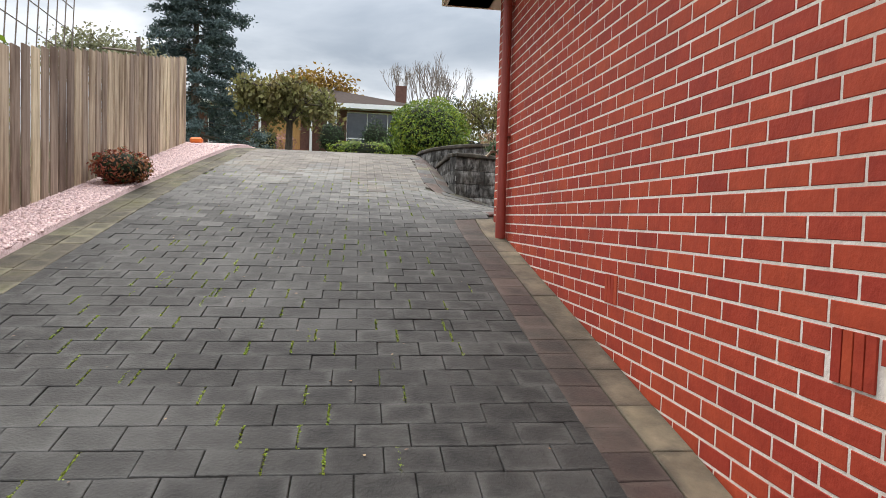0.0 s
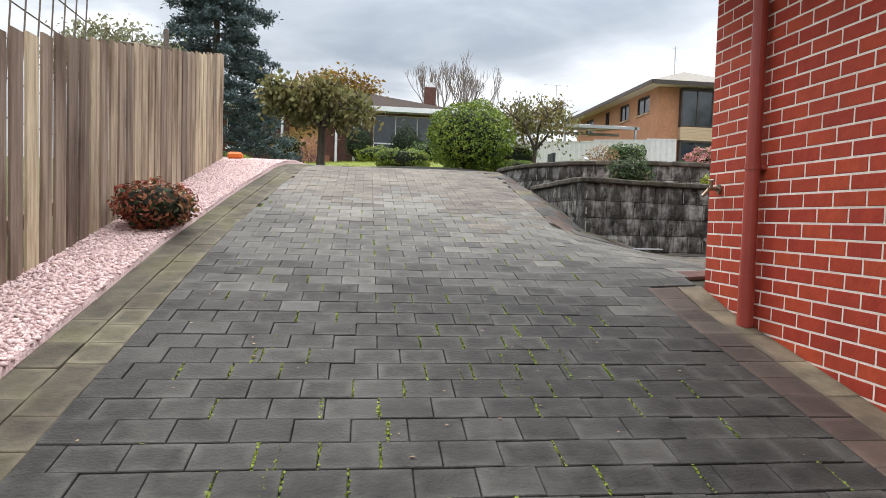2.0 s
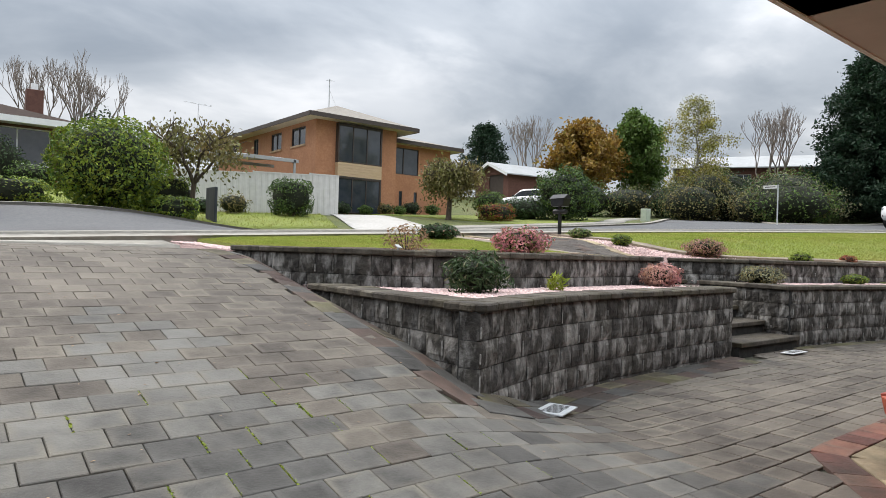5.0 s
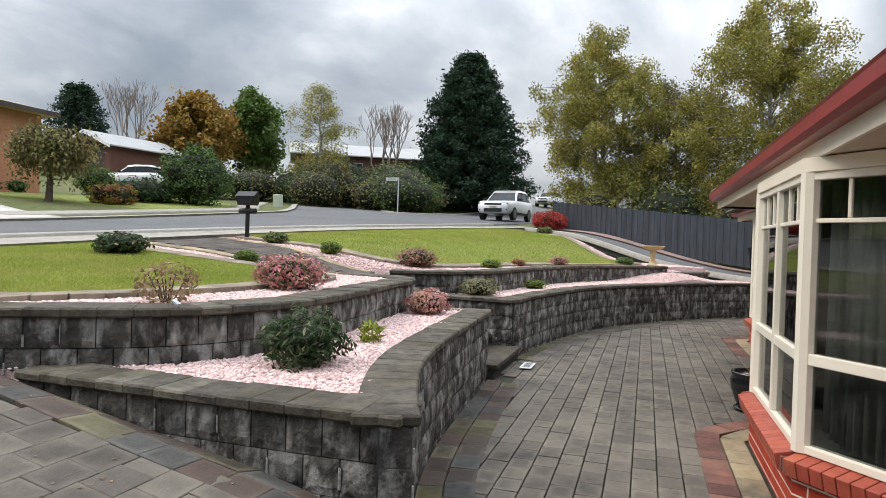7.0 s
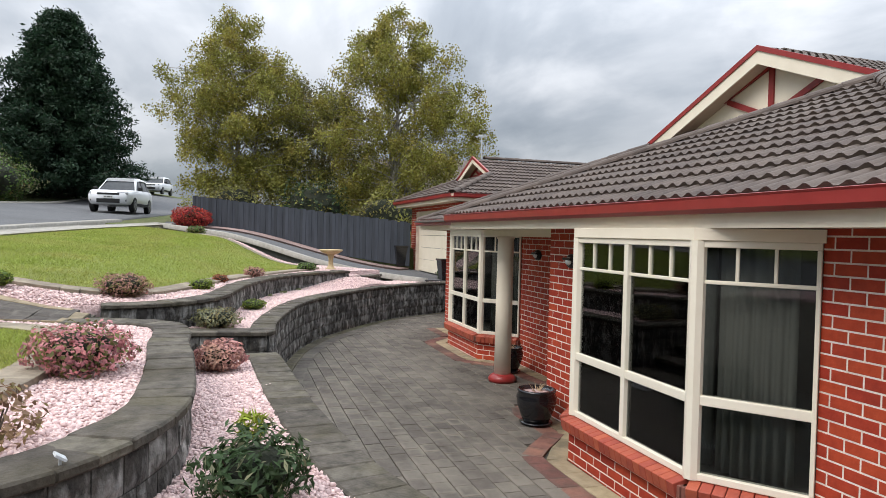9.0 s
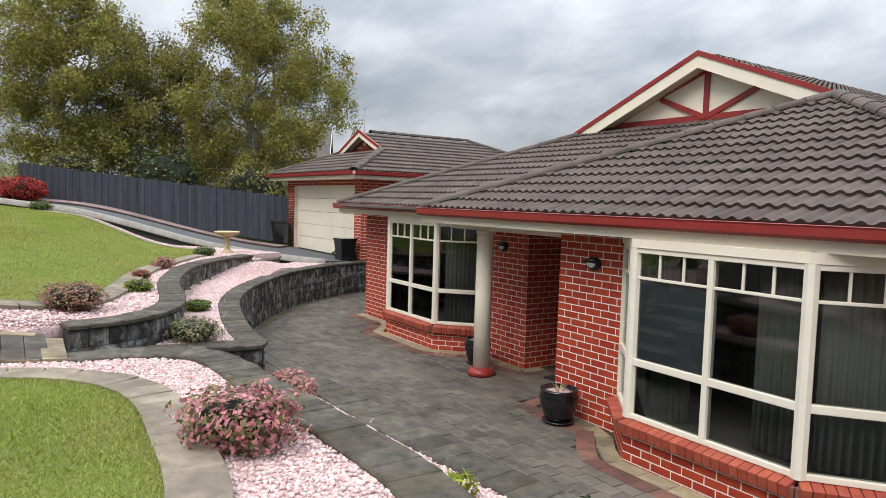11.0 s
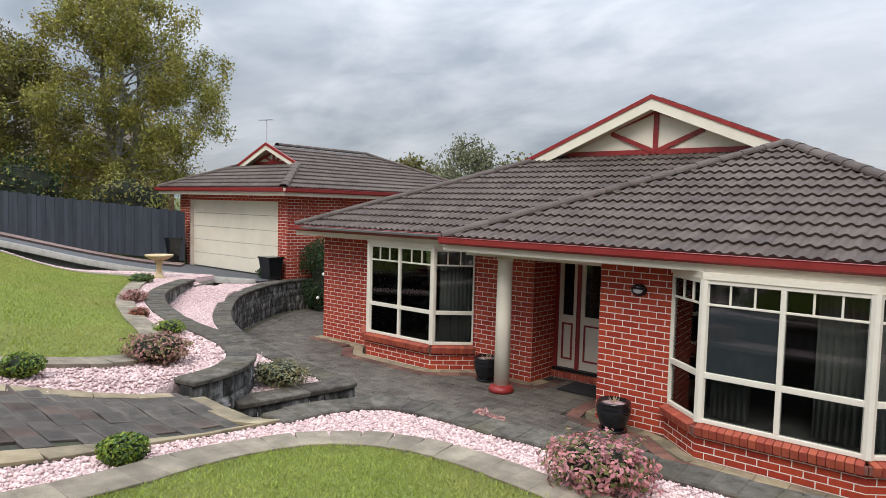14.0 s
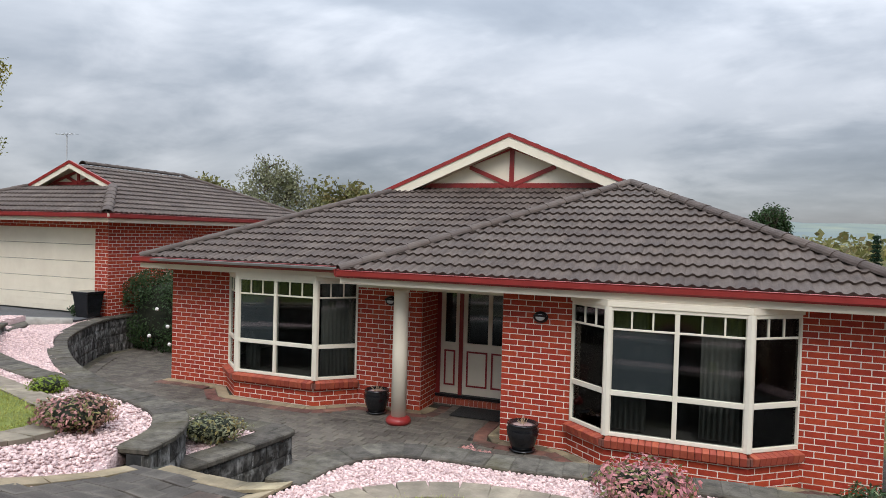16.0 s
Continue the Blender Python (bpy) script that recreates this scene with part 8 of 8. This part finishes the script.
rnh = np.random.default_rng(5)
n = 22000
ang = np.radians(rnh.uniform(225, 300, n))
rr = rnh.uniform(150, 600, n)
grp = np.stack((rr * np.cos(ang), rr * np.sin(ang)), axis=1)
gz = np.array([ground_z(x, y) for x, y in grp])
pp = np.column_stack((grp + rnh.normal(size=(n, 2)) * 2, gz + rnh.uniform(0, 1, n) ** 2 * rnh.uniform(2, 9, n)))
nn = rnh.normal(size=(n, 3)) + np.array((0, 0, 0.8))
nn /= np.linalg.norm(nn, axis=1, keepdims=True)
v, f = leaf_geo(pp, nn, 2.4, rnh, 0.7)
tagged(np_mesh("far_trees", v, f, F_OLIVE), "distant olive-green woods in the valley", "trees", kind="stuff")

# ---------------------------------------------------------------- paving
def inside_many(pts, poly):
    c = np.zeros(len(pts), bool)
    x, y = pts[:, 0], pts[:, 1]
    for i in range(len(poly)):
        (x1, y1), (x2, y2) = poly[i], poly[i - 1]
        if y1 != y2:
            c ^= ((y1 > y) != (y2 > y)) & (x < (x2 - x1) * (y - y1) / (y2 - y1) + x1)
    return c


PX, PY, GAP = 0.236, 0.182, 0.0045


def seg_dist(pts, line):
    """Distances of points to a line, and on which side of it (left is positive)."""
    best, side = np.full(len(pts), 1e9), np.zeros(len(pts))
    for i, (a, b) in enumerate(zip(line, line[1:])):
        a, b = np.array(a), np.array(b)
        d = b - a
        raw = ((pts - a) @ d) / (d @ d)
        t = np.clip(raw, 0, 1)
        w = pts - (a + t[:, None] * d)
        q = np.hypot(w[:, 0], w[:, 1])
        # nothing is laid past the line's ends
        if i == 0:
            q[raw < 0] = 1e9
        if i == len(line) - 2:
            q[raw > 1] = 1e9
        s = d[0] * w[:, 1] - d[1] * w[:, 0]
        k = q < best
        best[k], side[k] = q[k], np.sign(s[k])
    return best, side


def paver_geo(cx, cy, lx, ly, ang, zf, rng, th=0.026):
    """A paver with worn edges, laid on a height."""
    c, s = math.cos(ang), math.sin(ang)
    e = 0.0035
    dz = rng.uniform(-0.0025, 0.0025)
    tilt = (rng.uniform(-0.012, 0.012), rng.uniform(-0.012, 0.012))
    v = []
    for k, h in ((0.045, 0.0), (e, 0.0), (0.0, -e), (0.0, -th)):
        for sx, sy in ((-1, -1), (1, -1), (1, 1), (-1, 1)):
            x, y = sx * (lx / 2 - k), sy * (ly / 2 - k)
            X, Y = cx + x * c - y * s, cy + x * s + y * c
            v.append((X, Y, zf(X, Y) + h + dz + x * tilt[0] + y * tilt[1]))
    return v, [(0, 1, 2, 3)] + [(r + 4 + i, r + 4 + (i + 1) % 4, r + (i + 1) % 4, r + i) for r in (0, 4, 8) for i in range(4)]


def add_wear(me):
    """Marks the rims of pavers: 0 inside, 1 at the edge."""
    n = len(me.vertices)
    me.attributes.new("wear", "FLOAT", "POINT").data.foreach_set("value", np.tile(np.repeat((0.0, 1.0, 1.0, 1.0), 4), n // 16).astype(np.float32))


class Heap:
    """Many pieces of one material, joined."""

    def __init__(self):
        self.v, self.f = [], []

    def add(self, g):
        k = len(self.v)
        self.v += g[0]
        self.f += [tuple(i + k for i in q) for q in g[1]]

    def make(self, name, material, label, parent):
        if self.v:
            ob = part(name, (self.v, self.f), material, parent, label)
            ob["kind"] = "stuff"
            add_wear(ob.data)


rngp = random.Random(12)
paving = tagged(new("paving"), "charcoal pavers in running bond with red and sandstone borders", "paving", kind="structure")
HEAPS = {k: Heap() for k in ("drive", "mid", "pale", "field", "red", "dull", "tan", "tangrime", "moss", "path")}
HOUSE_LINE = [[(13.7, 6.06), (12.28, 6.06), (11.72, 6.64), (9.91, 6.64), (9.34, 6.06), (8.12, 6.06), (8.12, 5.45)], [(6.42, 5.45), (6.44, 7.02), (5.42, 7.02), (4.84, 7.58), (3.01, 7.58), (2.36, 7.02), (1.46, 7.02)]]
SIDE_LINE = [(1.455, 7.02), (1.455, -5.0)]
LEFT_LINE = [tuple(p) for p in curve_pts([(-2.62, -5.0), (-2.62, 4), (-2.62, 8), (-2.5, 10.6), (-2.36, 12.4), (-2.1, 13.8), (-1.75, 15.2)], 0.25)]
LOWL_LINE = [tuple(p) for p in UPL[:14]] + [tuple(p) for p in LOWL[3:]]
LOWR_LINE = [tuple(p) for p in LOWR[15:]]
# (line, the side of it that is paved: left 1 or right -1, rows of (from, to, length, heap))
BORDERS = [(LEFT_LINE, -1, [(0.0, 0.2, 0.30, "moss"), (0.205, 0.40, 0.24, "moss")]), (SIDE_LINE, -1, [(0.0, 0.19, 0.36, "tangrime"), (0.195, 0.42, 0.2, "dull")]),
           (LOWL_LINE, -1, [(0.02, 0.2, 0.22, "worn"), (0.205, 0.42, 0.2, "worn")]), (LOWR_LINE, -1, [(0.02, 0.2, 0.22, "moss"), (0.205, 0.42, 0.2, "field")])]
BORDERS += [(l, -1, [(0.0, 0.2, 0.34, "tan"), (0.205, 0.42, 0.2, "red")]) for l in HOUSE_LINE]


def row_of(line, side, d0, d1, ln, heap, zf):
    path = [Vector(p) for p in line]
    fine = []
    for a, b in zip(path, path[1:]):
        k = max(1, int((b - a).length / 0.05))
        fine += [a.lerp(b, i / k) for i in range(k)]
    fine.append(path[-1])
    off = offset(fine, side * (d0 + d1) / 2)
    acc, last = 0.0, off[0]
    for i in range(1, len(off)):
        acc += (off[i] - off[i - 1]).length
        if acc >= ln:
            d = off[i] - last
            if d.length > ln * 0.5:
                mid = (off[i] + last) / 2
                HEAPS[rngp.choice(("moss", "dull", "dull", "mid")) if heap == "worn" else heap].add(paver_geo(mid.x, mid.y, d.length - GAP, d1 - d0 - GAP, math.atan2(d.y, d.x), zf, rngp))
            acc, last = 0.0, off[i]


for line, side, rows in BORDERS:
    for d0, d1, ln, hp in rows:
        row_of(line, side, d0, d1, ln, hp, lambda x, y: paved(x, y) + 0.005)

nx, ny = int(20 / PX), int(20 / PY)
cells = [(-2.7 + (i + (0.5 if j % 2 else 0.0)) * PX, -4.5 + j * PY) for j in range(ny) for i in range(nx)]
cells = np.array([c for c in cells if inside(c[0], c[1], COURT_POLY)])
keep = np.ones(len(cells), bool)
for line, side, rows in BORDERS:
    d, s = seg_dist(cells, [tuple(p) for p in line])
    keep &= ~((d < rows[-1][1] - 0.065))
FIELD_MESH = mesh_of(paver_geo(0, 0, PX - GAP, PY - GAP, 0, lambda x, y: 0.0, random.Random(1)), M_PAVER_DRIVE_OB, "paver")
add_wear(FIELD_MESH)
SLOPE = Matrix.Rotation(math.atan(0.211), 4, "X")
for (x, y), ok in zip(cells, keep):
    if not ok:
        continue
    if 3.4 < y < 6.5 and -2.1 < x < 1.2:
        m = Matrix.Translation((x, y, paved(x, y) + rngp.uniform(-0.003, 0.003))) @ SLOPE @ Matrix.Rotation(rngp.uniform(-0.008, 0.008), 4, "Z")
        PIECES.append((FIELD_MESH, m, paving))
    else:
        court = 0.006 * smooth(1.4, 2.4, x)
        grime = min(1, max(0, (12.0 - y) / 6.5)) * smooth(2.6, 0.6, x)
        # two paler tracks worn by tyres
        grime -= (0.3 * math.exp(-((x - 0.35) / 0.75) ** 2) + 0.16 * math.exp(-((x + 1.25) / 0.4) ** 2)) * smooth(6.5, 9.0, y)
        grime += rngp.uniform(-0.14, 0.14)
        HEAPS["drive" if grime > 0.72 else "mid" if grime > 0.42 else "pale" if grime > 0.15 else "field"].add(paver_geo(x, y, PX - rngp.uniform(0.002, 0.006) - court, PY - rngp.uniform(0.002, 0.006) - court, rngp.uniform(-0.01, 0.01), paved, rngp))
# porch paving
for j in range(9):
    for i in range(2, 6):
        x, y = 6.55 + i * 0.215, 5.5 + j * 0.185
        if y < 7.1:
            HEAPS["field"].add(paver_geo(x, y, 0.207, 0.177, 0, lambda a, b: COURT + 0.006, rngp))
# the garden path
for j in range(22):
    y = 12.6 + j * PY
    lo, hi = 6.8 + max(0, y - 14.0) * 0.17, 7.82 + max(0, y - 12.9) * 0.33
    x = lo + (0.12 if j % 2 else 0.0)
    while x < hi:
        HEAPS["dull" if rngp.random() < 0.2 else "path"].add(paver_geo(x + 0.1, y, PX - GAP, PY - GAP, 0, lambda a, b: garden_z(a, b) + 0.026, rngp))
        x += PX
for line, sd, wd in (([(6.53, 12.6), (6.54, 13.2), (6.5, 14.2), (6.93, 16.4)], -1, 0.25), ([(7.82, 12.6), (7.92, 13.1), (8.16, 13.85), (9.05, 16.4)], -1, 0.16)):
    row_of(line, sd, 0.0, wd, 0.3, "tan", lambda a, b: garden_z(a, b) + 0.03)
row_of([(6.52, 12.38), (7.82, 12.36)], 1, 0.0, 0.2, 0.36, "tan", lambda a, b: garden_z(a, b) + 0.03)
HEAPS["field"].make("pavers", M_PAVER, "charcoal pavers", paving)
HEAPS["drive"].make("drive_pavers", M_PAVER_DRIVE, "grimy charcoal drive pavers", paving)
HEAPS["pale"].make("pale_drive_pavers", M_PAVER_PALE, "paler weathered drive pavers", paving)
HEAPS["mid"].make("upper_drive_pavers", M_PAVER_MID, "weathered charcoal drive pavers", paving)
HEAPS["path"].make("path_pavers", M_PAVER_PATH, "charcoal path pavers", paving)
HEAPS["tangrime"].make("grimy_edge_pavers", M_PAVER_TANG, "grimy sandstone edge pavers", paving)
HEAPS["dull"].make("grimy_border_pavers", M_PAVER_DULL, "grimy dull red border pavers", paving)
HEAPS["red"].make("red_border_pavers", M_PAVER_RED, "dull red border pavers", paving)
HEAPS["tan"].make("sandstone_border_pavers", M_PAVER_TAN, "sandstone-coloured border pavers", paving)
HEAPS["moss"].make("mossy_border_pavers", M_PAVER_MOSS, "mossy edge pavers", paving)

# lawn edging stones
edging = tagged(new("lawn_edging"), "flat grey paver edging between lawn and gravel", "edging", kind="structure")
EH = Heap()
for line in (LAWN_LEFT[:-3], LAWN_RIGHT[:-4]):
    path = [Vector(p) for p in line]
    off = offset(path, -0.13)
    for a, b in zip(off, off[1:]):
        d = b - a
        mid = (a + b) / 2
        EH.add(paver_geo(mid.x, mid.y, d.length * 1.02, 0.30, math.atan2(d.y, d.x), lambda x, y: garden_z(x, y) + 0.055, rngp, 0.05))
EH.make("edging_pavers", M_EDGE, "weathered grey-tan edging pavers", edging)


# ---------------------------------------------------------------- pebbles
def pebbles(name, poly, zf, density, size, seed, label, avoid=()):
    rng = np.random.default_rng(seed)
    xs, ys = [p[0] for p in poly], [p[1] for p in poly]
    area = (max(xs) - min(xs)) * (max(ys) - min(ys))
    pts = rng.uniform((min(xs), min(ys)), (max(xs), max(ys)), (int(area * density), 2))
    ok = inside_many(pts, poly)
    for a in avoid:
        ok &= ~inside_many(pts, a)
    pts = pts[ok]
    ico = bmesh.new()
    bmesh.ops.create_icosphere(ico, subdivisions=1, radius=1.0)
    iv = np.array([v.co for v in ico.verts])
    ifc = np.array([[v.index for v in q.verts] for q in ico.faces])
    ico.free()
    n = len(pts)
    z = np.array([zf(x, y) for x, y in pts])
    s = size * rng.uniform(0.55, 1.35, n)
    a = rng.uniform(0, 6.28, n)
    sx, sy, sz = s * rng.uniform(0.8, 1.3, n), s * rng.uniform(0.7, 1.0, n), s * rng.uniform(0.5, 0.85, n)
    base = iv[None] * (1 + rng.normal(size=(n, len(iv), 1)) * 0.13)
    base = base * np.stack((sx, sy, sz), axis=1)[:, None, :]
    ca, sa = np.cos(a)[:, None], np.sin(a)[:, None]
    tl = rng.normal(size=(n, 1)) * 0.4
    X = base[..., 0] * ca - base[..., 1] * sa
    Y = base[..., 0] * sa + base[..., 1] * ca
    Z = base[..., 2] + X * tl * 0.5
    v = np.stack((X + pts[:, 0:1], Y + pts[:, 1:2], Z + z[:, None] + rng.uniform(0.0, 0.55, (n, 1)) * size), axis=-1).reshape(-1, 3)
    f = (ifc[None] + (np.arange(n) * len(iv))[:, None, None]).reshape(-1, 3)
    return tagged(np_mesh(name, v, f, M_STONE), label, "gravel", kind="stuff")


E_L = [tuple(p) for p in offset([Vector(p) for p in LAWN_LEFT[:-3]], -0.26)] + LAWN_LEFT[-3:]
E_R = [tuple(p) for p in offset([Vector(p) for p in LAWN_RIGHT[:-4]], -0.26)] + LAWN_RIGHT[-4:]
pebbles("pink_pebbles", BED_LOW_L, lambda x, y: LOW - 0.03, 3200, 0.0145, 1, "pale pink pebbles heaped in the lower bed")
pebbles("pink_pebbles", BED_UP_L, garden_z, 2800, 0.0145, 2, "pale pink pebbles behind the upper wall", (E_L, PATH))
pebbles("pink_pebbles", [p for p in BED_LOW_R], low_r_z, 1500, 0.018, 3, "pale pink pebbles between the curved walls")
pebbles("pink_pebbles", [p for p in BED_UP_R], garden_z, 1100, 0.0185, 4, "pale pink pebbles beside the far lawn", (E_R, PATH))
pebbles("pink_pebbles", BED_FENCE, lambda x, y: drive_z(y) + 0.05, 2600, 0.0145, 5, "pale pink pebbles along the timber fence")


# ---------------------------------------------------------------- grass
def grass(name, poly, zf, density, h, seed, label, box_=None):
    rng = np.random.default_rng(seed)
    xs, ys = [p[0] for p in poly], [p[1] for p in poly]
    x0, x1, y0, y1 = min(xs), max(xs), min(ys), max(ys)
    pts = rng.uniform((x0, y0), (x1, y1), (int((x1 - x0) * (y1 - y0) * density), 2))
    pts = pts[inside_many(pts, poly)]
    n = len(pts)
    z = np.array([zf(x, y) for x, y in pts])
    a = rng.uniform(0, 6.28, n)
    hh = h * rng.uniform(0.5, 1.3, n)
    w = 0.004 + 0.1 * h * rng.uniform(0.5, 1.2, n)
    lean = rng.normal(size=(n, 2)) * (0.9 * hh)[:, None]
    d = np.stack((np.cos(a), np.sin(a)), axis=1) * w[:, None]
    b = np.column_stack((pts - d, z - 0.01))
    c = np.column_stack((pts + d, z - 0.01))
    t = np.column_stack((pts + lean, z + hh))
    v = np.stack((b, c, t), axis=1).reshape(-1, 3)
    f = np.arange(n * 3).reshape(-1, 3)
    return tagged(np_mesh(name, v, f, M_BLADE), label, "grass", kind="stuff")


LZ = lambda x, y: garden_z(x, y) + 0.04
grass("grass", LAWN_LEFT, LZ, 6500, 0.022, 1, "short mown grass blades")
grass("grass", LAWN_RIGHT, LZ, 1500, 0.032, 2, "short mown grass blades")
grass("grass", FARLAWN, land_up(0.04), 60, 0.09, 3, "mown grass across the street")

# moss and grass in the joints of the drive
rngm = np.random.default_rng(6)
mx, my = [], []
for j in range(420):
    row = rngm.integers(10, 80)
    x = -2.7 + (rngm.integers(1, 16) + (0.5 if row % 2 else 0.0) - 0.5) * PX
    x = x if rngm.random() < 0.75 else x + rngm.uniform(-0.1, 0.1)
    y0 = -4.5 + row * PY
    if abs(x + 0.65) > 1.3 and rngm.random() < 0.6:
        continue
    for k in range(34):
        mx.append(x + rngm.normal() * 0.004)
        my.append(y0 + rngm.uniform(-PY / 2, PY / 2))
n = len(mx)
mp = np.column_stack((mx, my, [paved(a, b) - 0.002 for a, b in zip(mx, my)]))
nn = rngm.normal(size=(n, 3)) * 0.5 + np.array((0, 0, 1))
nn /= np.linalg.norm(nn, axis=1, keepdims=True)
v, f = leaf_geo(mp, nn, 0.015, rngm, 0.7)
tagged(np_mesh("joint_moss", v, f, F_LIME), "bright green moss in the paving joints", "moss", kind="stuff")
# fallen leaves and grit
n = 260
mp = np.column_stack((rngm.uniform(-2.2, 1.1, n), rngm.uniform(0.5, 13, n)))
mp = np.column_stack((mp, [paved(a, b) + 0.006 for a, b in mp]))
nn = rngm.normal(size=(n, 3)) * 0.15 + np.array((0, 0, 1))
nn /= np.linalg.norm(nn, axis=1, keepdims=True)
v, f = leaf_geo(mp, nn, 0.022, rngm, 0.6)
tagged(np_mesh("leaf_litter", v, f, F_DRY), "small dry leaves and grit on the pavers", "leaf litter", kind="stuff")

# ---------------------------------------------------------------- the many small pieces of walls and roofs
NAMES = {}
for me, m, parent in PIECES:
    piece(me.name.split(".")[0], me, m, parent)
